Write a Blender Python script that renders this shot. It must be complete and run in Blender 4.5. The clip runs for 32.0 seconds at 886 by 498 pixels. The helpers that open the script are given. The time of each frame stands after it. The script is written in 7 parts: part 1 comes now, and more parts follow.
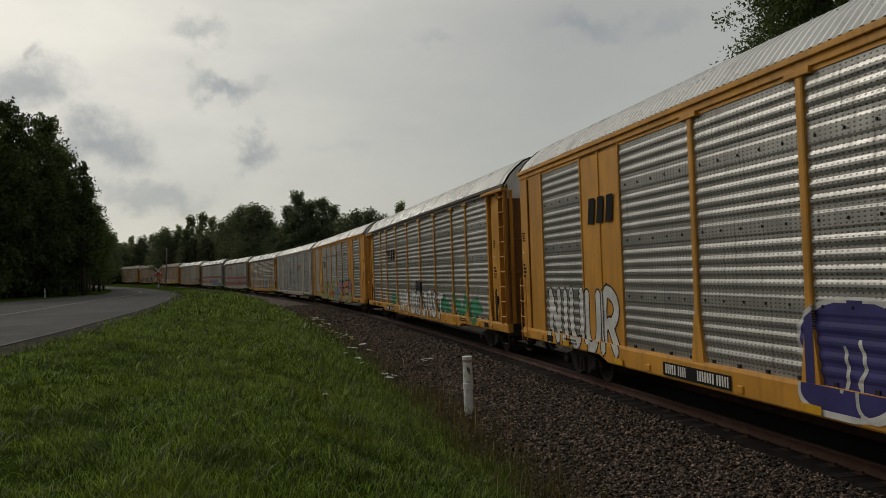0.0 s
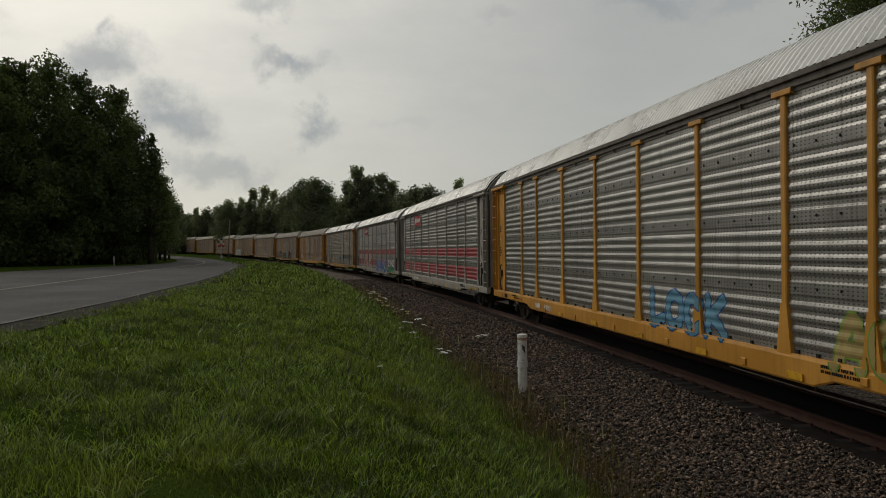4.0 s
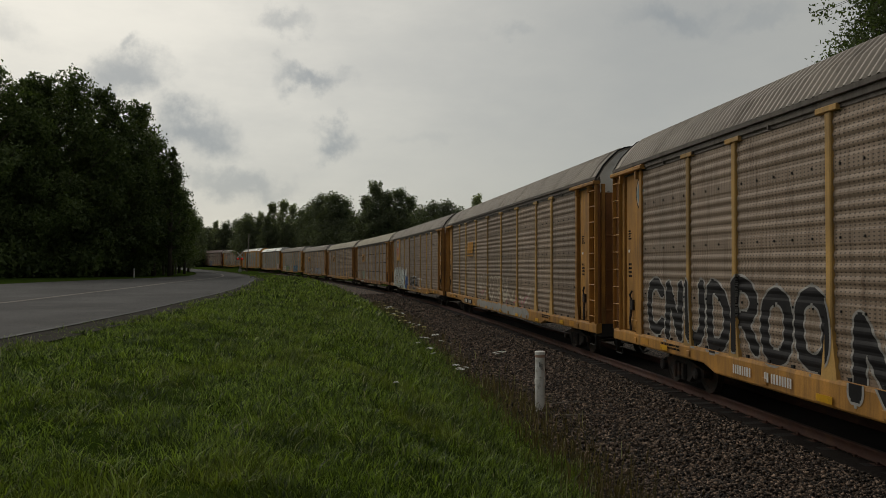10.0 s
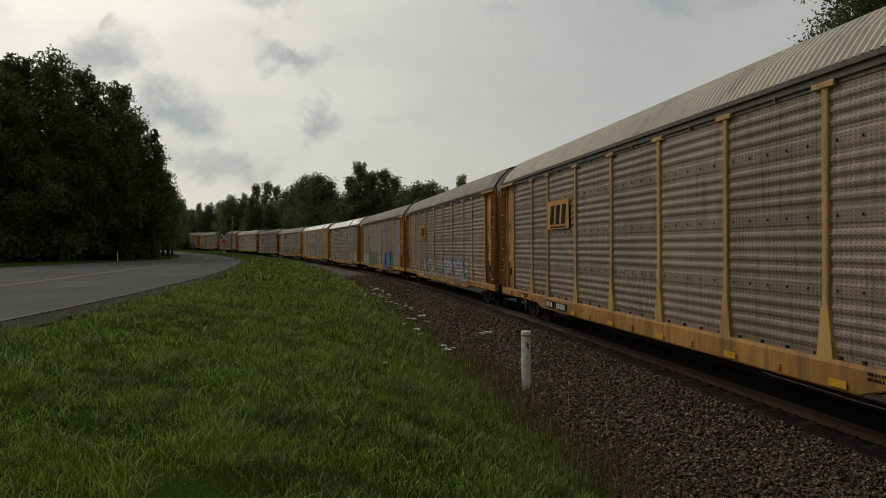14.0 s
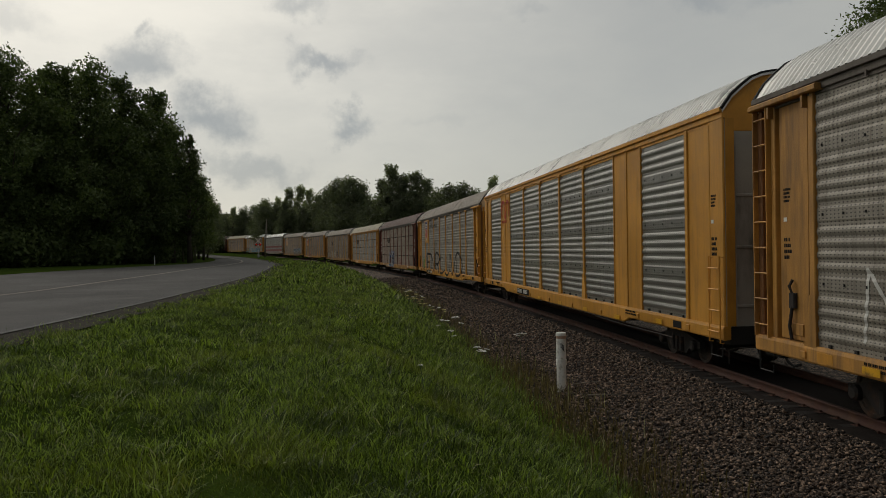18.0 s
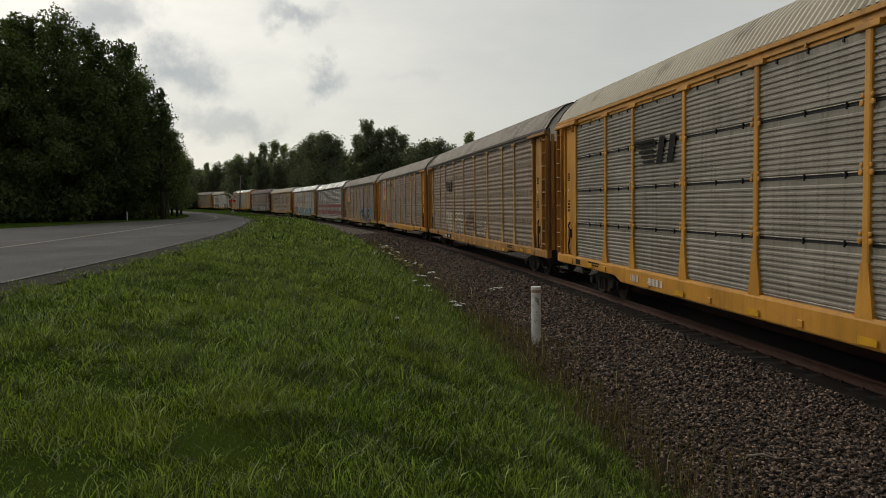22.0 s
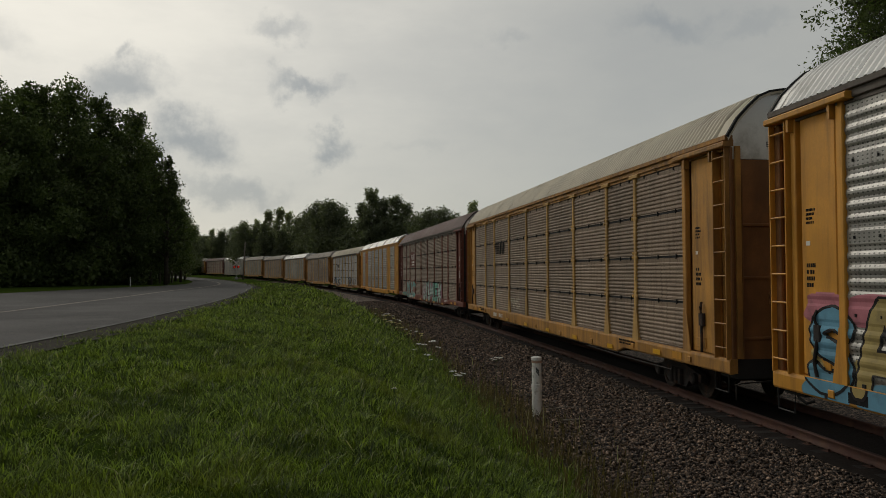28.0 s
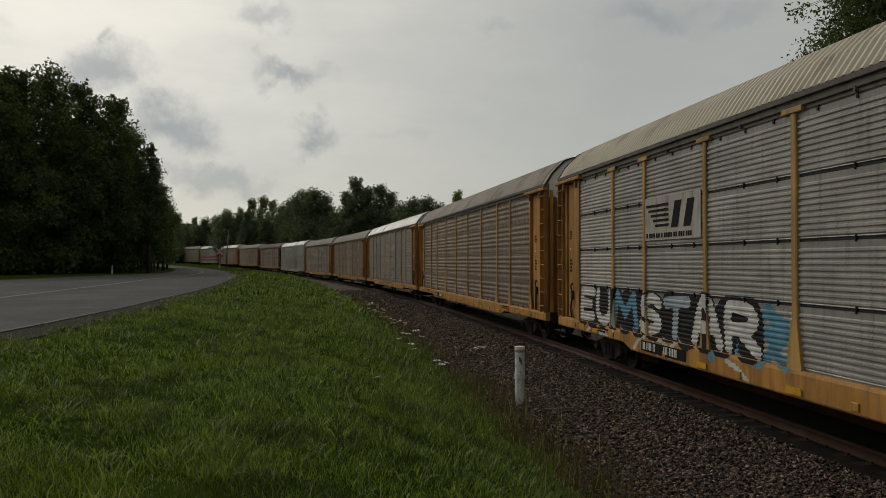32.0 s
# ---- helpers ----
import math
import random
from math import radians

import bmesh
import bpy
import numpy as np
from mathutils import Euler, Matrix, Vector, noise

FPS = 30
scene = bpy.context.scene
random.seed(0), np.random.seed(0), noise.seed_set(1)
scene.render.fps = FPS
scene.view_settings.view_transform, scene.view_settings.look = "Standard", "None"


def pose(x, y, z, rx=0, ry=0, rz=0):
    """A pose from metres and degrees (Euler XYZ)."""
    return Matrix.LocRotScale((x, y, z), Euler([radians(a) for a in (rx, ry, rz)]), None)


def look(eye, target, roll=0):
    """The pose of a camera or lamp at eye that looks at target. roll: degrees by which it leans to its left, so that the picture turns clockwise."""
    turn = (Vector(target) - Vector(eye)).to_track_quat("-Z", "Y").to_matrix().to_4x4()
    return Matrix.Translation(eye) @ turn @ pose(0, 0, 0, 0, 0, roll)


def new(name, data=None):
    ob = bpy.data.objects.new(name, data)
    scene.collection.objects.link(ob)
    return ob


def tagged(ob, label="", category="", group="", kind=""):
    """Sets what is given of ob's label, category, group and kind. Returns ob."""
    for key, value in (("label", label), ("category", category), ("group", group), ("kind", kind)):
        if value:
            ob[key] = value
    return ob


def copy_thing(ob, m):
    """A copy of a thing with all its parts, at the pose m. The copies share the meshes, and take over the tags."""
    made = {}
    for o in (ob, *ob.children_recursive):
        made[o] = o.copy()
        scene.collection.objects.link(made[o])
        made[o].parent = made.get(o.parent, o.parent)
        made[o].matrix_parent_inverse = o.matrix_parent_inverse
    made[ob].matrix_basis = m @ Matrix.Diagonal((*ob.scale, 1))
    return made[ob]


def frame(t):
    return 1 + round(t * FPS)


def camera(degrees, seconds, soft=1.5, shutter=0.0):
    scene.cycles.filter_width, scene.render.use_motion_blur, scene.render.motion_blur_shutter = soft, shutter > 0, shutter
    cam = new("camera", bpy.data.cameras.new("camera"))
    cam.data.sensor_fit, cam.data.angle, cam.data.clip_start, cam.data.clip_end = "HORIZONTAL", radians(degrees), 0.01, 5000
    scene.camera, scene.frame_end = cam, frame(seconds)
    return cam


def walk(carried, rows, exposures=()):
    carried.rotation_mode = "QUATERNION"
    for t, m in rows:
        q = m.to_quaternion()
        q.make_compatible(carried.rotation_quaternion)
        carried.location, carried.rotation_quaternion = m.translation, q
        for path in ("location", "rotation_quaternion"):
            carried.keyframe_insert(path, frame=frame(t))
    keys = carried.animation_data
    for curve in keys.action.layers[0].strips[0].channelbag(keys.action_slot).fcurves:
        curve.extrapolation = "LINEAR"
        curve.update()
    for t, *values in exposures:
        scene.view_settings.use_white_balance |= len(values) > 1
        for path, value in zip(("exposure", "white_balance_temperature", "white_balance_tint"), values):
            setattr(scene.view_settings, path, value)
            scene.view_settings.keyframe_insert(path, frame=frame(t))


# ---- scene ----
import functools

# ---------- camera ----------
EYE = 2.75
cam = camera(58.99, 32.0, soft=0.55)
# seconds, x, y, z from the stand, yaw, pitch, roll
PATH = [
    (0, 0.014, -0.049, 0.019, -5.66, 1.66, -1.90), (0.5, 0.053, -0.005, 0.021, -2.60, 1.60, -1.31), (1, 0.041, -0.002, 0.014, -1.21, 1.39, -1.09),
    (1.5, 0.026, -0.004, 0.008, -1.18, 1.40, -1.06), (2, 0.012, 0.025, 0.009, -1.25, 1.21, -1.12), (2.5, 0.010, 0.032, 0.002, -0.92, 1.12, -1.34),
    (3, 0.003, 0.027, -0.000, -1.76, 0.53, -1.14), (3.5, 0.019, -0.004, -0.007, -1.68, -0.00, -0.65), (5.5, 0.017, 0.039, -0.009, -1.16, 0.66, -0.42),
    (6, 0.037, -0.016, -0.017, -1.19, -0.02, -0.38), (6.5, 0.021, 0.008, -0.003, -1.20, 0.69, -0.29), (7, 0.053, -0.089, -0.011, -1.09, 0.90, -0.12),
    (7.5, 0.013, -0.007, -0.001, -0.71, 0.57, -0.38), (8, 0.008, 0.032, -0.010, -0.15, 0.88, -0.81), (8.5, 0.011, 0.028, -0.008, 0.05, 0.60, -0.30),
    (9, 0.000, 0.000, 0.000, 0.00, 0.65, 0.26), (9.5, 0.004, 0.051, -0.015, -0.28, 1.27, 0.47), (10, 0.017, 0.067, -0.007, -0.15, 1.24, 0.11),
    (10.5, 0.011, 0.067, -0.012, 0.05, 1.62, 0.21), (11, 0.010, 0.057, -0.000, -0.13, 1.76, 0.12), (11.5, 0.003, 0.058, -0.007, -0.14, 1.29, -0.01),
    (12, 0.023, 0.060, -0.011, -0.79, 1.03, -0.60), (12.5, 0.048, 0.006, -0.005, 0.24, 0.81, -0.36), (13, -0.014, -0.036, 0.025, -1.39, 1.38, -0.35),
    (13.5, -0.011, -0.069, 0.008, -1.66, -0.08, -0.04), (14, -0.016, -0.034, 0.010, -1.25, -0.18, -0.34), (14.5, -0.002, -0.019, 0.012, -0.55, -0.27, -0.46),
    (16.5, -0.002, -0.044, 0.031, -0.38, -0.73, -0.70), (17, -0.019, -0.054, 0.015, -0.48, -0.71, -0.38), (17.5, -0.030, -0.029, 0.011, 0.08, -0.30, -0.74),
    (18, -0.052, -0.032, 0.015, 1.08, -0.04, -0.79), (18.5, -0.051, -0.023, 0.004, 1.97, 0.46, -0.37), (19, -0.053, -0.032, 0.002, 2.23, 1.16, -0.45),
    (19.5, -0.056, -0.001, 0.008, 2.18, 1.49, -0.28), (20, -0.043, 0.024, 0.006, 1.94, 1.39, -0.03), (20.5, 0.008, 0.033, -0.077, 0.00, 1.35, -1.03),
    (21, 0.018, 0.011, -0.042, 0.91, -1.10, -3.79), (21.5, -0.043, -0.077, -0.017, -0.98, -1.21, -1.87), (22, -0.058, -0.096, -0.017, -0.63, -3.25, -0.75),
    (22.5, -0.047, -0.103, -0.025, -0.64, -3.19, -0.42), (23, -0.033, -0.106, -0.018, -0.85, -2.55, -0.65), (23.5, -0.001, -0.069, -0.001, -0.53, -1.26, -1.08),
    (24, -0.001, -0.050, -0.004, -0.49, -0.16, -1.12), (24.5, -0.003, -0.045, -0.005, -0.41, 0.35, -0.77), (25, -0.002, -0.082, 0.003, -0.21, 0.84, -0.81),
    (25.5, 0.004, -0.099, 0.009, 0.56, 1.15, -0.91), (27.5, 0.008, -0.076, 0.002, -0.42, 1.42, -0.25), (28, 0.009, -0.066, -0.003, -0.42, 1.73, -0.24),
    (28.5, 0.006, -0.063, 0.001, -1.06, 1.54, 0.09), (29, 0.007, -0.089, 0.007, -1.78, 1.08, 0.01), (29.5, 0.010, -0.093, 0.008, -1.84, 1.39, -0.15),
    (30, 0.009, -0.097, 0.009, -2.44, 1.59, 0.04), (30.5, 0.004, -0.092, 0.008, -2.29, 2.00, 0.04), (31, 0.003, -0.080, 0.005, -2.44, 1.70, 0.31),
    (31.5, 0.017, -0.091, 0.012, -2.04, 1.38, 0.03), (32, 0.011, -0.079, -0.002, -1.57, 0.95, 0.02),
]


def aim(x, y, z, yaw, pitch, roll):
    return pose(x, y, EYE + z, 90 + pitch, 0, yaw) @ pose(0, 0, 0, 0, 0, roll)


EXPOSURES = [(0, -0.08), (3.5, -0.06), (6, -0.03), (7, -0.08), (11, -0.1), (13, -0.12), (14, 0.06), (17, 0.02), (19, -0.08), (20, -0.1), (21, 0.06), (22, 0.33), (23, 0.36), (23.5, 0.14), (24, -0.1), (25, -0.1), (29, -0.08), (30, -0.03), (32, -0.05)]
walk(cam, [(t, aim(*r)) for t, *r in PATH], EXPOSURES)

# ---------- light ----------
SUN_AZ, SUN_EL = -42.0, 34.0
sun_dir = Vector((math.sin(radians(SUN_AZ)) * math.cos(radians(SUN_EL)), math.cos(radians(SUN_AZ)) * math.cos(radians(SUN_EL)), math.sin(radians(SUN_EL))))
sun = new("sun", bpy.data.lights.new("sun", "SUN"))
sun.data.energy, sun.data.angle, sun.data.color = 0.55, radians(12), (1.0, 0.94, 0.85)
sun.matrix_world = look(sun_dir * 60, (0, 0, 0))


class Nodes:
    """A small helper to write node trees."""

    def __init__(self, tree):
        self.tree = tree
        tree.nodes.clear()

    def add(self, kind, **inputs):
        n = self.tree.nodes.new(kind)
        for k, v in inputs.items():
            key = int(k[1:]) if k[0] == "i" and k[1:].isdigit() else k.replace("_", " ")
            self.put(n.inputs[key], v)
        return n

    def put(self, socket, v):
        if isinstance(v, bpy.types.NodeSocket):
            self.tree.links.new(v, socket)
        elif isinstance(v, bpy.types.Node):
            self.tree.links.new(v.outputs[0], socket)
        else:
            socket.default_value = v

    def math(self, op, a, b=0.0, c=0.0, clamp=False):
        n = self.add("ShaderNodeMath", i0=a, i1=b, i2=c)
        n.operation, n.use_clamp = op, clamp
        return n.outputs[0]

    def vec(self, op, a, b=(0, 0, 0)):
        n = self.add("ShaderNodeVectorMath", i0=a, i1=b)
        n.operation = op
        return n.outputs["Value"] if op in ("DOT_PRODUCT", "LENGTH") else n.outputs[0]

    def mix(self, f, a, b, blend="MIX"):
        n = self.tree.nodes.new("ShaderNodeMix")
        n.data_type, n.blend_type = "RGBA", blend
        self.put(n.inputs[0], f), self.put(n.inputs[6], a), self.put(n.inputs[7], b)
        return n.outputs[2]

    def noise(self, co, scale, detail=4.0, rough=0.55):
        n = self.add("ShaderNodeTexNoise", Vector=co, Scale=scale, Detail=detail, Roughness=rough)
        return n.outputs[0]

    def ramp(self, f, lo, hi, a=0.0, b=1.0):
        n = self.add("ShaderNodeMapRange", i0=f, i1=lo, i2=hi, i3=a, i4=b)
        n.interpolation_type = "SMOOTHSTEP"
        return n.outputs[0]


def sky_dir(az, el):
    a, e = radians(az), radians(el)
    return Vector((math.sin(a) * math.cos(e), math.cos(a) * math.cos(e), math.sin(e)))


def build_world():
    world = bpy.data.worlds.new("world")
    scene.world = world
    world.use_nodes = True
    n = Nodes(world.node_tree)
    co = n.add("ShaderNodeTexCoord").outputs["Generated"]
    way = n.vec("NORMALIZE", co)
    sky = n.add("ShaderNodeTexSky")
    sky.sky_type, sky.sun_disc = "NISHITA", False
    sky.sun_elevation, sky.sun_rotation = radians(SUN_EL), radians(SUN_AZ)
    near = n.vec("DOT_PRODUCT", way, tuple(sun_dir))
    up = n.add("ShaderNodeSeparateXYZ", Vector=way).outputs[2]
    cover = n.mix(n.ramp(near, -0.4, 0.55), (0.13, 0.135, 0.13, 1), (0.44, 0.45, 0.425, 1))
    cover = n.mix(n.ramp(near, 0.55, 1.0), cover, (0.98, 0.95, 0.84, 1))
    low = n.ramp(up, 0.0, 0.34, 1.0, 0.0)
    cover = n.mix(n.math("MULTIPLY", n.math("MULTIPLY", low, 0.45), n.ramp(near, 0.1, 0.7)), cover, (0.56, 0.56, 0.50, 1))
    veil = n.noise(n.vec("MULTIPLY", way, (1, 1, 2.6)), 2.3, 6.0, 0.6)
    cover = n.mix(n.ramp(veil, 0.36, 0.70, 0.0, 0.34), cover, (0.33, 0.35, 0.355, 1))
    # small grey clouds under the high veil: azimuth, elevation, half width, half height, depth
    warp = n.add("ShaderNodeTexNoise", Vector=way, Scale=10.0, Detail=6.0, Roughness=0.62)
    bent = n.vec("ADD", way, n.vec("MULTIPLY", n.vec("SUBTRACT", warp.outputs["Color"], (0.5, 0.5, 0.5)), (0.15, 0.15, 0.15)))
    torn = n.noise(way, 26.0, 5.0, 0.58)
    total = None
    for az, el, hw, hh, depth in CLOUDS:
        c = sky_dir(az, el)
        side = Vector((math.cos(radians(az)), -math.sin(radians(az)), 0))
        top = side.cross(c)
        a = n.math("DIVIDE", n.vec("DOT_PRODUCT", bent, tuple(side)), math.sin(radians(hw)))
        b = n.math("DIVIDE", n.math("SUBTRACT", n.vec("DOT_PRODUCT", bent, tuple(top)), 0.0), math.sin(radians(hh)))
        r = n.math("SQRT", n.math("ADD", n.math("MULTIPLY", a, a), n.math("MULTIPLY", b, b)))
        ahead = n.math("GREATER_THAN", n.vec("DOT_PRODUCT", way, tuple(c)), 0.2)
        m = n.math("MULTIPLY", n.math("MULTIPLY", n.ramp(n.math("ADD", r, n.math("MULTIPLY", n.math("SUBTRACT", torn, 0.5), 0.9)), 0.1, 1.25, 1.0, 0.0), depth), ahead)
        total = m if total is None else n.math("MAXIMUM", total, m)
    cover = n.mix(total, cover, (0.265, 0.295, 0.313, 1))
    cover = n.mix(0.92, n.mix(1.0, sky.outputs[0], (0.10, 0.10, 0.10, 1), "MULTIPLY"), cover)
    cover = n.mix(1.0, cover, (1.02, 1.0, 0.985, 1), "MULTIPLY")
    back = n.add("ShaderNodeBackground", Color=cover, Strength=1.0)
    n.add("ShaderNodeOutputWorld", Surface=back)


CLOUDS = [(-22.2, 12.6, 3.4, 2.0, 0.72), (-17.3, 9.4, 3.0, 2.1, 0.80), (-14.6, 6.0, 4.4, 1.3, 0.55), (-9.3, 13.4, 2.4, 1.2, 0.7),
          (-7.8, 9.3, 1.9, 1.2, 0.72), (-11.2, 17.0, 2.6, 1.1, 0.45), (16.2, 17.2, 4.2, 1.5, 0.58), (22.5, 16.2, 3.2, 1.0, 0.3), (-31.0, 14.6, 4.5, 1.6, 0.3),
          (-22.9, 14.3, 1.0, 0.7, 0.5), (4.6, 17.0, 2.2, 0.9, 0.25), (-1.0, 9.0, 3.0, 0.8, 0.15)]
build_world()


# ---------- materials ----------
def material(name, colour, rough=0.7, metal=0.0, vary=0.25, scale=3.0, bump=0.2, fine=40.0, dirt=None, dirt_amount=0.5, spec=0.4, piece=0.0, streak=False, space="Object", dirt_mix=0.85):
    """A worn surface: colour, variation at two scales, fine relief, and dirt with a shape of its own."""
    m = bpy.data.materials.new(name)
    m.use_nodes = True
    n = Nodes(m.node_tree)
    co = n.add("ShaderNodeTexCoord").outputs["Object"]
    info = n.add("ShaderNodeObjectInfo")
    if space == "World":
        co = n.add("ShaderNodeNewGeometry").outputs["Position"]
    else:
        co = n.vec("ADD", co, n.vec("MULTIPLY", info.outputs["Random"], (37.0, 61.0, 23.0)))
    dark = tuple(c * (1 - vary) for c in colour) + (1,)
    light = tuple(min(1, c * (1 + vary)) for c in colour) + (1,)
    big = n.noise(co, scale, 5.0, 0.6)
    small = n.noise(co, fine, 3.0, 0.6)
    base = n.mix(n.ramp(big, 0.3, 0.7), dark, light)
    base = n.mix(n.math("MULTIPLY", n.ramp(small, 0.35, 0.75), 0.35), base, dark)
    if dirt:
        at = n.vec("MULTIPLY", co, (1.0, 3.0, 0.35)) if streak else co
        d = n.ramp(n.noise(at, scale * 1.7, 6.0, 0.65), 0.62 - 0.35 * dirt_amount, 0.85 - 0.2 * dirt_amount)
        base = n.mix(n.math("MULTIPLY", d, dirt_mix), base, (*dirt, 1))
    if piece:
        base = n.mix(1.0, base, n.ramp(info.outputs["Random"], 0, 1, 1 - piece, 1 + piece), "MULTIPLY")
    b = n.add("ShaderNodeBump", Strength=bump, Distance=0.02, Height=small)
    r = n.ramp(big, 0.2, 0.8, max(0.03, rough - 0.1), min(1, rough + 0.12))
    p = n.add("ShaderNodeBsdfPrincipled", Base_Color=base, Roughness=r, Metallic=metal, Normal=b)
    p.inputs["Specular IOR Level"].default_value = spec
    n.add("ShaderNodeOutputMaterial", Surface=p)
    return m


def panel_material(name, colour, rough, metal, dirt, dirt_amount, holes=0.75):
    """Galvanised side sheet: rows of small drilled holes, streaks of grime."""
    m = bpy.data.materials.new(name)
    m.use_nodes = True
    n = Nodes(m.node_tree)
    own = n.add("ShaderNodeTexCoord").outputs["Object"]
    info = n.add("ShaderNodeObjectInfo")
    co = n.vec("ADD", own, n.vec("MULTIPLY", info.outputs["Random"], (37.0, 61.0, 23.0)))
    big = n.noise(n.vec("MULTIPLY", co, (1, 0.8, 1.6)), 1.3, 5.0, 0.6)
    streak = n.noise(n.vec("MULTIPLY", co, (1, 7.0, 0.5)), 1.6, 5.0, 0.65)
    grain = n.noise(co, 55.0, 3.0, 0.6)
    base = n.mix(n.ramp(big, 0.3, 0.7), tuple(c * 0.82 for c in colour) + (1,), tuple(min(1, c * 1.12) for c in colour) + (1,))
    grime = n.ramp(streak, 0.66 - 0.4 * dirt_amount, 0.9 - 0.25 * dirt_amount)
    base = n.mix(n.math("MULTIPLY", grime, 0.8), base, (*dirt, 1))
    base = n.mix(n.math("MULTIPLY", n.ramp(grain, 0.4, 0.75), 0.25), base, tuple(c * 0.6 for c in dirt) + (1,))
    base = n.mix(1.0, base, n.ramp(info.outputs["Random"], 0, 1, 0.86, 1.12), "MULTIPLY")
    # drilled holes in vertical ladders
    xyz = n.add("ShaderNodeSeparateXYZ", Vector=own)
    fy = n.math("FRACT", n.math("MULTIPLY", xyz.outputs[1], 1 / 0.105))
    fz = n.math("FRACT", n.math("MULTIPLY", xyz.outputs[2], 1 / 0.056))
    dy, dz = n.math("SUBTRACT", fy, 0.5), n.math("SUBTRACT", fz, 0.5)
    r = n.math("SQRT", n.math("ADD", n.math("MULTIPLY", dy, dy), n.math("MULTIPLY", dz, dz)))
    hole = n.math("MULTIPLY", n.ramp(r, 0.15, 0.27, holes, 0.0), n.ramp(big, 0.30, 0.5, 0.35, 1.0))
    base = n.mix(hole, base, (0.012, 0.012, 0.011, 1))
    bump = n.add("ShaderNodeBump", Strength=0.2, Distance=0.01, Height=n.math("SUBTRACT", grain, hole))
    p = n.add("ShaderNodeBsdfPrincipled", Base_Color=base, Roughness=n.math("ADD", rough, n.math("MULTIPLY", grime, 0.2)), Metallic=n.math("SUBTRACT", metal, n.math("MULTIPLY", grime, metal * 0.7)), Normal=bump)
    n.add("ShaderNodeOutputMaterial", Surface=p)
    return m


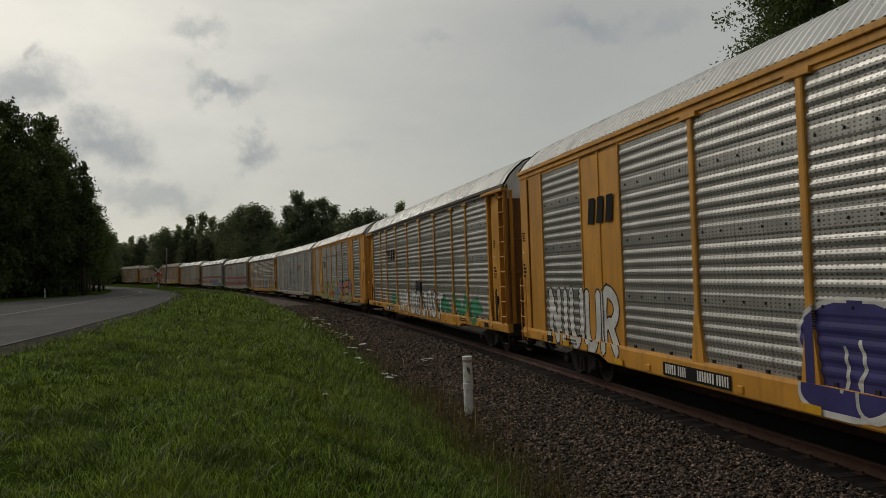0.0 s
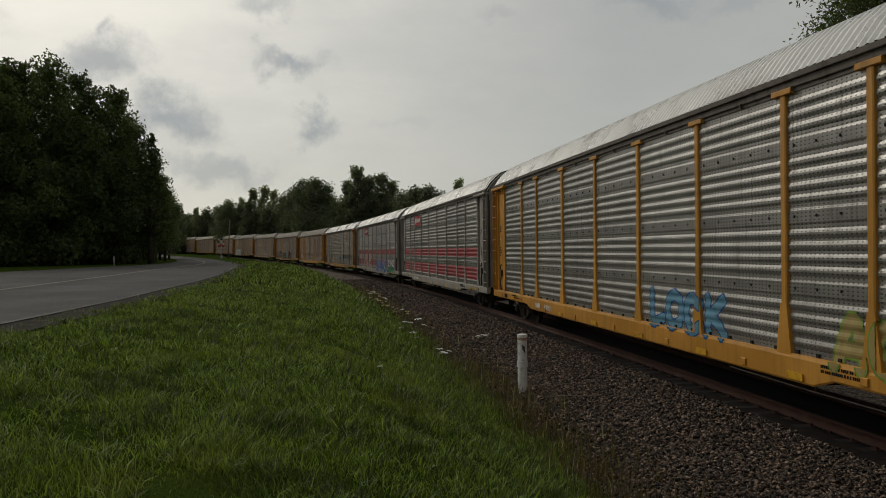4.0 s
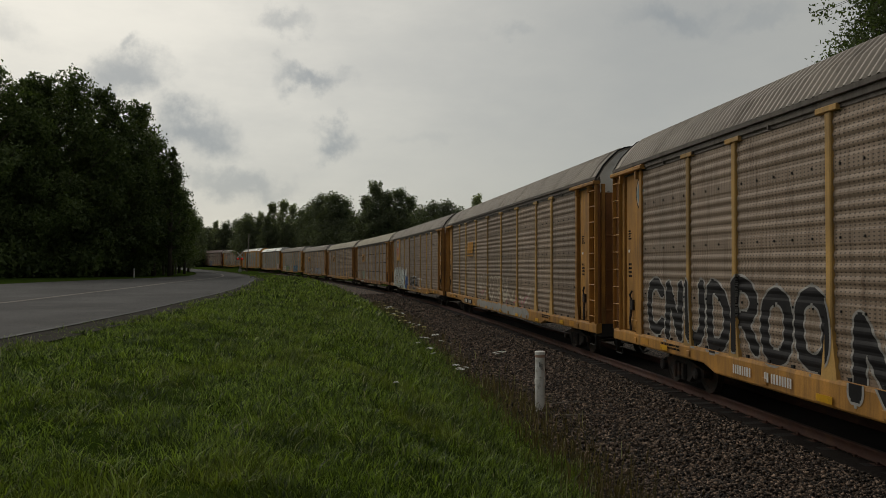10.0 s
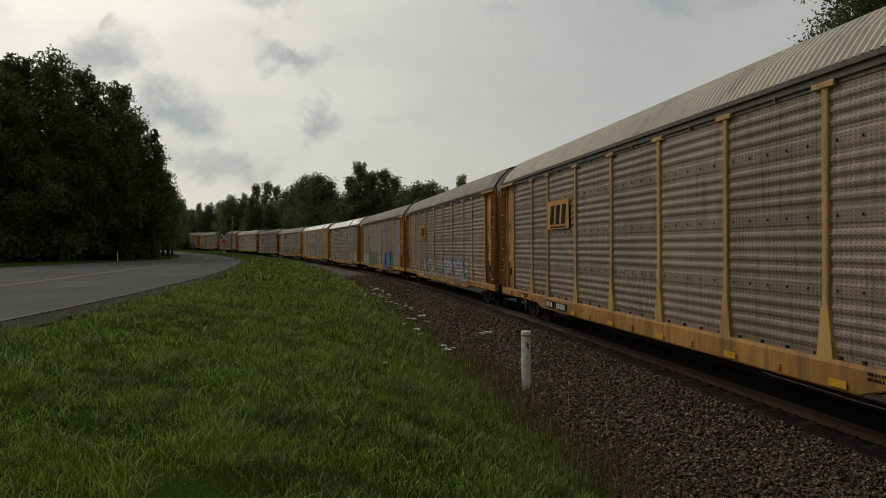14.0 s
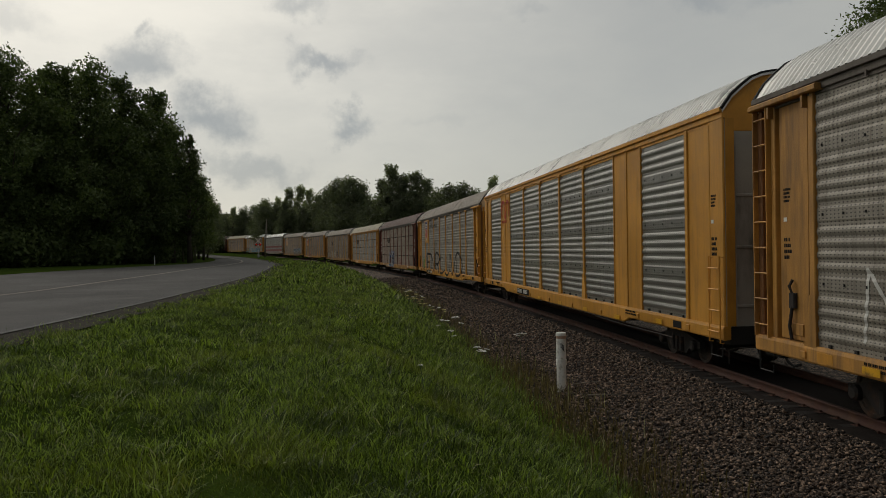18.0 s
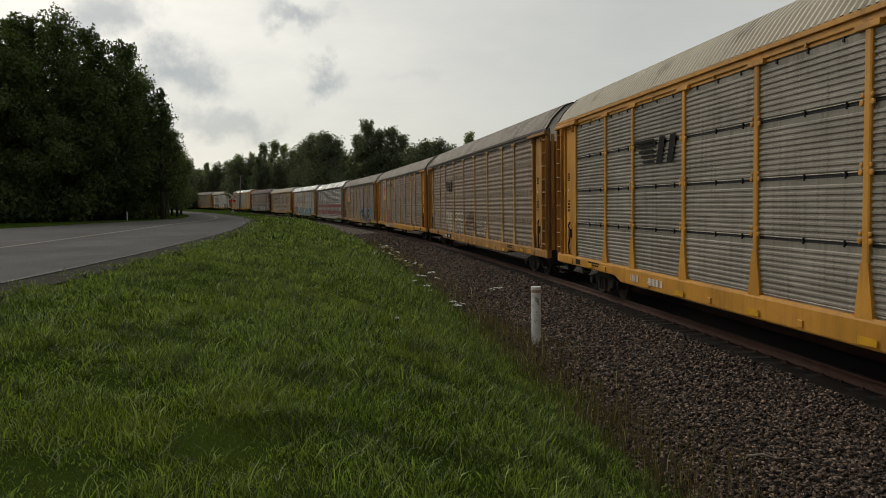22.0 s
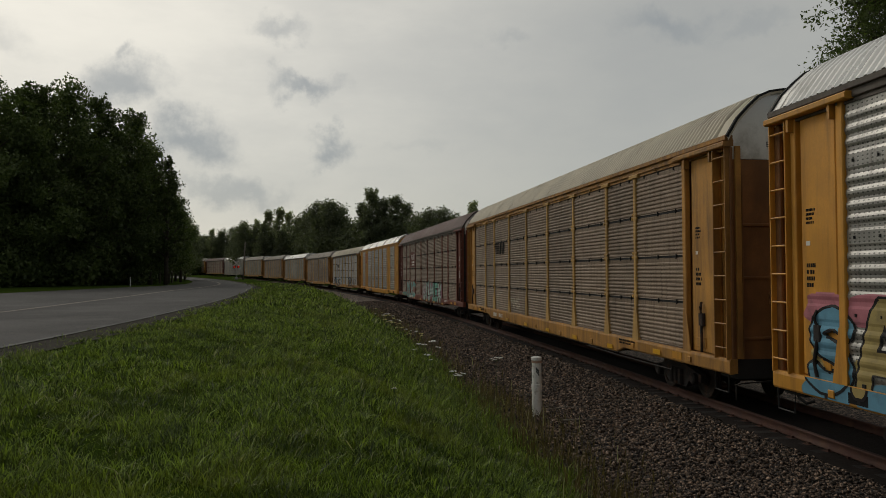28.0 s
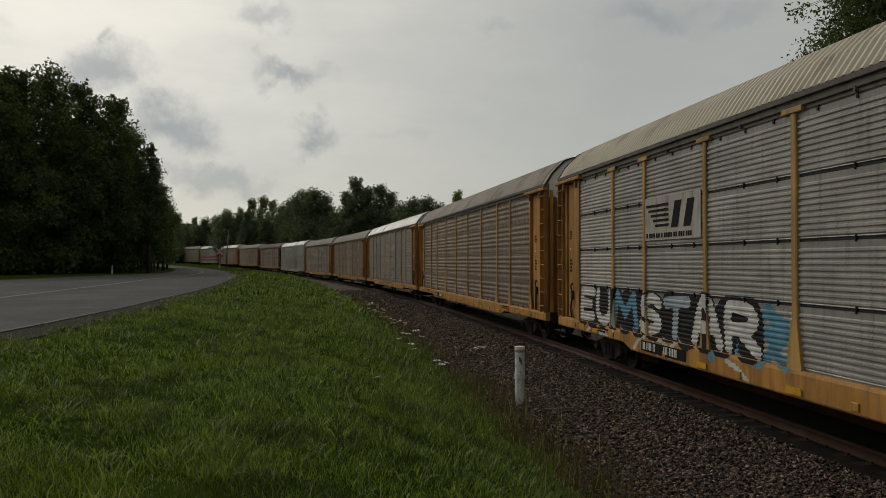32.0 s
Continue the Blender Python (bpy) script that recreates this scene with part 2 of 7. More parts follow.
RUST = (0.10, 0.045, 0.022)
GRIME = (0.055, 0.045, 0.035)
M = {
    "yellow": material("yellow_paint", (0.545, 0.255, 0.032), 0.5, 0, 0.16, 0.9, 0.1, 30, RUST, 0.5, streak=True, piece=0.08, dirt_mix=0.4),
    "old_yellow": material("weathered_yellow_paint", (0.43, 0.21, 0.042), 0.6, 0, 0.24, 0.9, 0.2, 30, (0.075, 0.042, 0.026), 0.7, streak=True, piece=0.12, dirt_mix=0.62),
    "rust_sill": material("rust_stained_sill_paint", (0.23, 0.098, 0.03), 0.65, 0, 0.3, 0.9, 0.2, 30, RUST, 0.6, streak=True, dirt_mix=0.7),
    "faded_post": material("faded_post_paint", (0.43, 0.255, 0.075), 0.65, 0, 0.2, 0.9, 0.15, 30, GRIME, 0.6, streak=True, piece=0.15, dirt_mix=0.5),
    "brown": material("red_brown_paint", (0.15, 0.042, 0.026), 0.6, 0, 0.2, 0.9, 0.15, 30, GRIME, 0.45, streak=True, piece=0.1, dirt_mix=0.6),
    "cream": material("cream_white_paint", (0.40, 0.365, 0.32), 0.5, 0, 0.1, 0.9, 0.1, 30, GRIME, 0.35, streak=True),
    "grey": material("grey_paint", (0.31, 0.285, 0.25), 0.6, 0, 0.12, 0.9, 0.1, 30, GRIME, 0.35, streak=True),
    "silver": panel_material("bright_galvanised_sheet", (0.37, 0.36, 0.335), 0.36, 0.62, (0.12, 0.105, 0.085), 0.42),
    "dull": panel_material("dull_galvanised_sheet", (0.275, 0.25, 0.21), 0.52, 0.25, (0.115, 0.095, 0.07), 0.5),
    "zinc": panel_material("grey_galvanised_sheet", (0.27, 0.265, 0.25), 0.46, 0.4, (0.10, 0.095, 0.085), 0.45),
    "pale": panel_material("pale_galvanised_sheet", (0.40, 0.385, 0.355), 0.5, 0.3, (0.15, 0.135, 0.11), 0.45),
    "tan": panel_material("grime_stained_sheet", (0.245, 0.180, 0.126), 0.6, 0.12, (0.10, 0.062, 0.038), 0.55),
    "pressed": panel_material("dull_pressed_sheet", (0.275, 0.25, 0.21), 0.50, 0.25, (0.115, 0.095, 0.07), 0.5, 0.0),
    "pressed_pale": panel_material("pale_pressed_sheet", (0.40, 0.385, 0.355), 0.5, 0.3, (0.15, 0.135, 0.11), 0.45, 0.0),
    "pressed_tan": panel_material("grime_stained_pressed_sheet", (0.245, 0.182, 0.130), 0.58, 0.12, (0.10, 0.064, 0.040), 0.55, 0.0),
    "red_stripe": material("faded_red_stripe", (0.28, 0.035, 0.04), 0.55, 0, 0.2, 1.5, 0.1, 40, GRIME, 0.4, streak=True),
    "roof_white": material("white_galvanised_roof", (0.74, 0.73, 0.70), 0.30, 0.6, 0.1, 0.5, 0.08, 20, (0.26, 0.24, 0.20), 0.35),
    "roof_cream": material("cream_roof_paint", (0.53, 0.475, 0.37), 0.6, 0.05, 0.1, 0.5, 0.1, 20, (0.20, 0.16, 0.11), 0.35),
    "roof_grey": material("weathered_grey_roof", (0.32, 0.28, 0.235), 0.55, 0.15, 0.14, 0.5, 0.1, 20, (0.12, 0.10, 0.08), 0.45),
    "roof_brown": material("red_brown_roof", (0.19, 0.13, 0.115), 0.6, 0.1, 0.14, 0.5, 0.1, 20, (0.10, 0.075, 0.065), 0.45),
    "black": material("black_steel", (0.02, 0.019, 0.018), 0.75, 0, 0.3, 2, 0.2, 30),
    "seal": material("black_joint", (0.012, 0.012, 0.012), 0.8, 0, 0.2, 2, 0.1, 30),
    "truck": material("truck_steel", (0.022, 0.018, 0.016), 0.8, 0.1, 0.3, 2, 0.3, 30, RUST, 0.4),
    "wheel": material("wheel_steel", (0.035, 0.028, 0.023), 0.6, 0.3, 0.3, 3, 0.2, 30, RUST, 0.5),
    "rail": material("rusted_rail_steel", (0.060, 0.024, 0.016), 0.8, 0.0, 0.25, 2, 0.25, 60, RUST, 0.5, space="World"),
    "rail_head": material("polished_rail_head", (0.055, 0.026, 0.019), 0.8, 0.0, 0.15, 2, 0.1, 40, space="World"),
    "tie": material("creosoted_tie_wood", (0.012, 0.009, 0.0075), 0.9, 0, 0.35, 4, 0.5, 30, piece=0.3),
    "white_ink": material("white_stencil", (0.66, 0.64, 0.60), 0.6, 0, 0.1, 3, 0.05, 40, spec=0.15),
    "black_ink": material("black_stencil", (0.016, 0.016, 0.016), 0.8, 0, 0.1, 3, 0.05, 40, spec=0.08),
    "amber": material("amber_reflector", (0.62, 0.33, 0.02), 0.35, 0, 0.1, 3, 0.05, 40, GRIME, 0.35),
    # grimy steel, its base darkened to paint the shade below the roof eave
    "shade_grime": material("grimy_eave_steel", (0.115, 0.098, 0.082), 0.7, 0.05, 0.2, 0.9, 0.15, 30, (0.05, 0.038, 0.03), 0.6, streak=True),
    "pvc": material("white_pvc_pipe", (0.72, 0.70, 0.66), 0.45, 0, 0.08, 6, 0.05, 30, (0.25, 0.2, 0.14), 0.3, space="World"),
    "pvc_cap": material("faded_orange_band", (0.38, 0.24, 0.17), 0.6, 0, 0.15, 12, 0.1, 40),
}


# ---------- mesh helper ----------
class Build:
    """Gathers boxes, prisms and tubes into one mesh."""

    def __init__(self):
        self.v, self.f = [], []

    def quad(self, *pts):
        k = len(self.v)
        self.v += pts
        self.f.append(tuple(range(k, k + len(pts))))
        return self

    def box(self, x0, x1, y0, y1, z0, z1, c=0.0):
        """A box with its long edges chamfered by c."""
        k = len(self.v)
        if c <= 0:
            self.v += [(x, y, z) for x in (x0, x1) for y in (y0, y1) for z in (z0, z1)]
            self.f += [tuple(k + i for i in q) for q in ((0, 1, 3, 2), (4, 6, 7, 5), (0, 4, 5, 1), (2, 3, 7, 6), (0, 2, 6, 4), (1, 5, 7, 3))]
            return self
        sizes = (x1 - x0, y1 - y0, z1 - z0)
        ax = sizes.index(max(sizes))
        lo, hi = (x0, y0, z0), (x1, y1, z1)
        a, b = [i for i in range(3) if i != ax]
        ring = [(lo[a] + c, lo[b]), (hi[a] - c, lo[b]), (hi[a], lo[b] + c), (hi[a], hi[b] - c), (hi[a] - c, hi[b]), (lo[a] + c, hi[b]), (lo[a], hi[b] - c), (lo[a], lo[b] + c)]
        if ax == 1:
            ring.reverse()
        return self.prism(ring, ax, lo[ax], hi[ax])

    def prism(self, ring, ax, lo, hi):
        """A polygon in the plane across axis ax, pulled from lo to hi."""
        k, m = len(self.v), len(ring)
        a, b = [i for i in range(3) if i != ax]
        for at in (lo, hi):
            for p, q in ring:
                w = [0, 0, 0]
                w[ax], w[a], w[b] = at, p, q
                self.v.append(tuple(w))
        self.f += [(k + i, k + (i + 1) % m, k + m + (i + 1) % m, k + m + i) for i in range(m)]
        self.f += [tuple(k + i for i in reversed(range(m))), tuple(k + m + i for i in range(m))]
        return self

    def tube(self, pts, r, n=6, r2=None):
        """A round bar along points, tapering to r2."""
        pts = [Vector(p) for p in pts]
        k, m = len(self.v), len(pts)
        for i, p in enumerate(pts):
            t = (pts[min(i + 1, m - 1)] - pts[max(i - 1, 0)]).normalized()
            u = t.orthogonal().normalized() if abs(t.z) > 0.95 else t.cross(Vector((0, 0, 1))).normalized()
            w = t.cross(u)
            rr = r if r2 is None else r + (r2 - r) * i / (m - 1)
            self.v += [tuple(p + (u * math.cos(6.2832 * j / n) + w * math.sin(6.2832 * j / n)) * rr) for j in range(n)]
        for i in range(m - 1):
            for j in range(n):
                a, b = k + i * n + j, k + i * n + (j + 1) % n
                self.f.append((a, b, b + n, a + n))
        self.f += [tuple(k + j for j in reversed(range(n))), tuple(k + (m - 1) * n + j for j in range(n))]
        return self

    def lathe(self, centre, ax, profile, n=20):
        """A round thing: profile of (along, radius) about axis ax."""
        k, m = len(self.v), len(profile)
        a, b = [i for i in range(3) if i != ax]
        for h, r in profile:
            for j in range(n):
                w = list(centre)
                w[ax] += h
                w[a] += r * math.cos(6.2832 * j / n)
                w[b] += r * math.sin(6.2832 * j / n)
                self.v.append(tuple(w))
        for i in range(m - 1):
            for j in range(n):
                p, q = k + i * n + j, k + i * n + (j + 1) % n
                self.f.append((p, q, q + n, p + n))
        self.f += [tuple(k + j for j in range(n)), tuple(k + (m - 1) * n + j for j in range(n))]
        return self

    def mesh(self, name, mat=None, smooth=False):
        me = bpy.data.meshes.new(name)
        me.from_pydata(self.v, [], self.f)
        bm = bmesh.new()
        bm.from_mesh(me)
        bmesh.ops.recalc_face_normals(bm, faces=bm.faces)
        bm.to_mesh(me)
        bm.free()
        if smooth:
            me.polygons.foreach_set("use_smooth", [True] * len(me.polygons))
        me.materials.append(mat)
        return me


def part(name, me, mat, parent, label="", at=None):
    """Links a mesh as one part of a thing; the paint belongs to the object, so that alike pieces share their mesh."""
    ob = new(name, me)
    ob.parent = parent
    if at is not None:
        ob.matrix_basis = at
    if not me.materials:
        me.materials.append(mat)
    if me.materials[0] is not mat:
        ob.material_slots[0].link = "OBJECT"
        ob.material_slots[0].material = mat
    return tagged(ob, label)


def big_mesh(name, verts, faces, mat, smooth=False):
    """A large mesh from arrays: faces all of one size."""
    me = bpy.data.meshes.new(name)
    faces = np.asarray(faces, np.int32)
    nf, k = faces.shape
    me.vertices.add(len(verts))
    me.vertices.foreach_set("co", np.asarray(verts, np.float32).ravel())
    me.loops.add(nf * k)
    me.loops.foreach_set("vertex_index", faces.ravel())
    me.polygons.add(nf)
    me.polygons.foreach_set("loop_start", np.arange(0, nf * k, k, dtype=np.int32))
    if smooth:
        me.polygons.foreach_set("use_smooth", np.ones(nf, bool))
    me.update(calc_edges=True)
    me.materials.append(mat)
    return me


# ---------- the line of the track ----------
S_KNOTS = [-60, 0, 40, 80, 120, 180, 240, 320, 460, 700]
BENDS = [0.00116, 0.00108, 0.00126, 0.00154, 0.00148, 0.00128, 0.00129, 0.0013, 0.0006, 0.0]
HALF = 1.53
STEP = 0.5
S = np.arange(-160, 1500, STEP)
bend = np.interp(S, S_KNOTS, BENDS)
i0 = int(160 / STEP)
H = np.cumsum(bend) * STEP
H += radians(6.054) - H[i0]
TX, TY = np.cumsum(-np.sin(H)) * STEP, np.cumsum(np.cos(H)) * STEP
TX += 7.111 - TX[i0] + HALF * np.cos(H)
TY += -TY[i0] + HALF * np.sin(H)


def on_track(s, d=0.0):
    """The place s metres along the track and d metres to its near side, and the heading there."""
    h = np.interp(s, S, H)
    return np.interp(s, S, TX) - d * np.cos(h), np.interp(s, S, TY) - d * np.sin(h), h


def from_track(x, y):
    """Distance along the track and to its near side, for arrays of places."""
    x, y = np.asarray(x, float), np.asarray(y, float)
    cs, best, bi = S[::16], np.full(x.shape, 1e18), np.zeros(x.shape, int)
    for i in range(0, len(S), 16):
        q = (x - TX[i]) ** 2 + (y - TY[i]) ** 2
        m = q < best
        best[m], bi[m] = q[m], i
    h = H[bi]
    dx, dy = x - TX[bi], y - TY[bi]
    s = S[bi] + (-dx * np.sin(h) + dy * np.cos(h))
    d = -dx * np.cos(h) - dy * np.sin(h)
    return s, d


def grade(s):
    """The line climbs gently towards the far bend."""
    return np.interp(s, [-1e4, 110, 150, 200, 260, 420, 1e4], [0, 0, 0.2, 0.8, 1.6, 3.2, 3.2])


def ground_z(x, y):
    """Height of the land: a bank rises from the ballast to the road, and sinks towards the far bend."""
    s, d = from_track(x, y)
    # The hump behind the track is added, unseen, to block light under the train.
    bank = np.interp(d, [-1e4, -18, -13, -9, -6, 5.0, 5.6, 6.4, 7.4, 8.4, 9.6, 12, 1e4], [-0.42, -0.42, 2.4, 2.4, -0.42, -0.42, -0.25, 0.12, 0.62, 0.95, 1.12, 1.40, 1.40])
    fade = np.interp(s, [-1e4, 100, 230, 320], [1, 1, 0.35, 0.2])
    bank = np.where(bank > 0, bank * np.where(d < 0, np.interp(s, [-1e4, 100, 140], [1, 1, 0]), fade), bank)
    return bank + grade(s)


# ---------- ground, road, track ----------
def nodes_ground():
    m = bpy.data.materials.new("grassy_ground")
    m.use_nodes = True
    n = Nodes(m.node_tree)
    co = n.add("ShaderNodeNewGeometry").outputs["Position"]
    big = n.noise(co, 0.25, 6.0, 0.65)
    mid = n.noise(co, 2.5, 5.0, 0.6)
    fine = n.noise(co, 30.0, 4.0, 0.7)
    base = n.mix(n.ramp(big, 0.3, 0.7), (0.026, 0.046, 0.007, 1), (0.045, 0.072, 0.011, 1))
    base = n.mix(n.ramp(mid, 0.45, 0.75, 0, 0.6), base, (0.060, 0.068, 0.014, 1))
    base = n.mix(n.ramp(fine, 0.4, 0.7, 0, 0.6), base, (0.02, 0.035, 0.01, 1))
    b = n.add("ShaderNodeBump", Strength=0.6, Distance=0.08, Height=fine)
    p = n.add("ShaderNodeBsdfPrincipled", Base_Color=base, Roughness=0.95, Normal=b)
    p.inputs["Specular IOR Level"].default_value = 0.0
    n.add("ShaderNodeOutputMaterial", Surface=p)
    return m


def axis(lo, hi, dense_lo, dense_hi, step):
    out = list(np.arange(dense_lo, dense_hi, step))
    g, x = step, dense_hi
    while x < hi:
        out.append(x)
        g *= 1.18
        x += g
    out.append(hi)
    g, x = step, dense_lo
    while x > lo:
        g *= 1.18
        x -= g
        out.insert(0, max(x, lo))
    return np.array(out)


gx, gy = axis(-3000, 3000, -22, 14, 0.45), axis(-3000, 4000, -6, 60, 0.6)
XX, YY = np.meshgrid(gx, gy, indexing="ij")
ZZ = ground_z(XX.ravel(), YY.ravel())
idx = np.arange(XX.size).reshape(XX.shape)
quads = np.stack([idx[:-1, :-1], idx[1:, :-1], idx[1:, 1:], idx[:-1, 1:]], -1).reshape(-1, 4)
M["ground"] = nodes_ground()
ground = new("ground", big_mesh("ground", np.column_stack([XX.ravel(), YY.ravel(), ZZ]), quads, M["ground"], True))
tagged(ground, "grass-grown ground sloping from the road to the track", "ground", kind="structure")


def ribbon(left, right, across, z_of, step=2.0):
    """A strip between two lines, with rows across it."""
    n = len(left)
    verts, faces = [], []
    for i in range(n):
        for j in range(across + 1):
            f = j / across
            x, y = left[i][0] * (1 - f) + right[i][0] * f, left[i][1] * (1 - f) + right[i][1] * f
            verts.append((x, y))
    verts = np.array(verts)
    z = z_of(verts[:, 0], verts[:, 1])
    for i in range(n - 1):
        for j in range(across):
            a = i * (across + 1) + j
            faces.append((a, a + 1, a + across + 2, a + across + 1))
    return np.column_stack([verts, z]), faces


def curve_line(pts, n):
    """n points along a smooth line through a few."""
    pts = [Vector((*p, 0)) for p in pts]
    t = np.cumsum([0] + [(b - a).length for a, b in zip(pts, pts[1:])])
    u = np.linspace(0, t[-1], n)
    out = []
    for q in u:
        i = min(max(int(np.searchsorted(t, q, "right")) - 1, 0), len(pts) - 2)
        p0, p1, p2, p3 = pts[max(i - 1, 0)], pts[i], pts[i + 1], pts[min(i + 2, len(pts) - 1)]
        f = (q - t[i]) / (t[i + 1] - t[i])
        m1, m2 = (p2 - p0) / 2, (p3 - p1) / 2
        w = p1 * (2 * f**3 - 3 * f**2 + 1) + m1 * (f**3 - 2 * f**2 + f) + p2 * (-2 * f**3 + 3 * f**2) + m2 * (f**3 - f**2)
        out.append((w.x, w.y))
    return out


ROAD_NEAR = [(-6.6, -40), (-6.9, 0), (-7.7, 13.6), (-8.4, 21.7), (-10.0, 34.0), (-11.2, 42), (-14.6, 60), (-22, 91), (-47, 168), (-92, 262), (-170, 380)]
ROAD_FAR = [(-19.5, -40), (-20.0, 0), (-22.5, 13.6), (-25, 24), (-28, 40), (-30.0, 54), (-30.5, 70), (-32, 98), (-55, 172), (-100, 268), (-178, 388)]
ROAD_MID = [(-13.2, -40), (-13.4, 0), (-14.2, 14), (-14.9, 26.3), (-16.4, 35.9), (-17.8, 45), (-20.0, 57.4), (-27.3, 98.5), (-51, 170), (-96, 265), (-174, 384)]


def lift(dz):
    return lambda x, y: ground_z(x, y) + dz


M["asphalt"] = material("worn_grey_asphalt", (0.0235, 0.022, 0.0215), 0.85, 0, 0.18, 0.35, 0.35, 35, (0.045, 0.042, 0.039), 0.4, space="World")
M["gravel_edge"] = material("gravel_shoulder", (0.040, 0.036, 0.028), 0.95, 0, 0.3, 1.5, 0.6, 30, (0.045, 0.042, 0.028), 0.4, spec=0.05, space="World")
M["road_line"] = material("worn_yellow_road_paint", (0.13, 0.108, 0.09), 0.8, 0, 0.2, 2, 0.2, 30, (0.10, 0.09, 0.08), 0.5, space="World")
M["crack"] = material("tar_seam", (0.02, 0.02, 0.02), 0.7, 0, 0.2, 2, 0.2, 30, space="World")
NR = 90
near_line, far_line, mid_line = curve_line(ROAD_NEAR, NR), curve_line(ROAD_FAR, NR), curve_line(ROAD_MID, NR)
v, f = ribbon(far_line, near_line, 14, lift(0.05))
road = tagged(new("road", big_mesh("road", v, f, M["asphalt"], True)), "worn grey asphalt road with a faded centre line", "road", kind="structure")


def beside(line, off):
    out = []
    for i, p in enumerate(line):
        a, b = Vector(line[max(i - 1, 0)]), Vector(line[min(i + 1, len(line) - 1)])
        t = (b - a).normalized()
        out.append((p[0] + t.y * off, p[1] - t.x * off))
    return out


v, f = ribbon(beside(near_line, -0.1), beside(near_line, 1.0), 3, lift(0.04))
tagged(new("road_shoulder", big_mesh("road_shoulder", v, f, M["gravel_edge"], True)), "narrow gravel shoulder along the asphalt road", "road", kind="structure")
v, f = ribbon(beside(mid_line, -0.13), beside(mid_line, 0.13), 1, lift(0.058))
part("centre_line", big_mesh("centre_line", v, f, M["road_line"]), M["road_line"], road, "faded pale centre line")
v, f = ribbon(beside(near_line, -0.10), beside(near_line, 0.03), 1, lift(0.058))
part("edge_seam", big_mesh("edge_seam", v, f, M["crack"]), M["crack"], road, "dark tar seam along the edge")


def nodes_ballast():
    m = bpy.data.materials.new("crushed_stone")
    m.use_nodes = True
    n = Nodes(m.node_tree)
    geo = n.add("ShaderNodeNewGeometry")
    co = geo.outputs["Position"]
    cells = n.add("ShaderNodeTexVoronoi", Vector=co, Scale=19.0)
    one = n.add("ShaderNodeSeparateColor", Color=cells.outputs["Color"]).outputs[0]
    rnd = n.math("FRACT", n.math("ADD", one, n.math("MULTIPLY", geo.outputs["Random Per Island"], 7.3)))
    rnd = n.math("POWER", rnd, 2.8)
    tint = n.mix(rnd, (0.010, 0.0075, 0.006, 1), (0.38, 0.262, 0.184, 1))
    tint = n.mix(n.ramp(n.noise(co, 0.8, 4), 0.45, 0.7, 0, 0.30), tint, (0.060, 0.032, 0.022, 1))
    tint = n.mix(n.ramp(n.noise(co, 60.0, 3), 0.4, 0.7, 0, 0.35), tint, (0.03, 0.022, 0.018, 1))
    b = n.add("ShaderNodeBump", Strength=0.9, Distance=0.05, Height=n.math("SUBTRACT", 1.0, cells.outputs["Distance"]))
    p = n.add("ShaderNodeBsdfPrincipled", Base_Color=tint, Roughness=0.9, Normal=b)
    n.add("ShaderNodeOutputMaterial", Surface=p)
    return m


M["ballast"] = nodes_ballast()
ss = np.concatenate([np.arange(-40, 60, 1.0), np.arange(60, 420, 6.0)])
BALLAST_D = [-5.6, -4.6, -2.2, -1.4, 0, 1.2, 1.75, 3.3, 4.7, 5.3, 5.9]
BALLAST_Z = [-0.55, -0.35, -0.22, -0.20, -0.205, -0.178, -0.168, -0.16, -0.16, -0.24, -0.55]


def ballast_z(d):
    return np.interp(d, BALLAST_D, BALLAST_Z)


dd = np.array(BALLAST_D)
SS, DD = np.meshgrid(ss, dd, indexing="ij")
bx, by, _ = on_track(SS.ravel(), DD.ravel())
idx = np.arange(SS.size).reshape(SS.shape)
quads = np.stack([idx[:-1, :-1], idx[:-1, 1:], idx[1:, 1:], idx[1:, :-1]], -1).reshape(-1, 4)
bed = tagged(new("ballast_bed", big_mesh("ballast_bed", np.column_stack([bx, by, ballast_z(DD.ravel()) + grade(SS.ravel())]), quads, M["ballast"], True)),
             "bed of grey-brown crushed stone under the track", "ballast", kind="structure")

# Near-black stone: the shade under the train is put into this colour.
M["train_shade"] = material("grease_blackened_stone", (0.020, 0.016, 0.014), 0.95, 0, 0.35, 4, 0.9, 22, spec=0.1, space="World")
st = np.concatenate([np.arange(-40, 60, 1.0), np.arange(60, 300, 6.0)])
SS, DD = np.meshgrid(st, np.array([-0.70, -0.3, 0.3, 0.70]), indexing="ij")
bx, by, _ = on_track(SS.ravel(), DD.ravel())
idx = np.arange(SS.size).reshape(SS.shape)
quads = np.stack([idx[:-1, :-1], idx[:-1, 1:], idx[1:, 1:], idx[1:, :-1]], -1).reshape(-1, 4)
part("track_centre", big_mesh("track_centre", np.column_stack([bx, by, grade(SS.ravel()) - 0.152]), quads, M["train_shade"], True), M["train_shade"], bed, "stone between the rails, coloured dark for the train's shade")


# A second dark sheet paints the shade of the car overhang outside the rail.
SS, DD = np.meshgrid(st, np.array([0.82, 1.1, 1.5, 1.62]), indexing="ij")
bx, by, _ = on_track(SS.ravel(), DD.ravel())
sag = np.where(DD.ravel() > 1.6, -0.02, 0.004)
part("track_edge", big_mesh("track_edge", np.column_stack([bx, by, ballast_z(DD.ravel()) + grade(SS.ravel()) + sag]), quads, M["train_shade"], True), M["train_shade"], bed, "stone beside the rail, coloured dark for the cars' overhang shade")


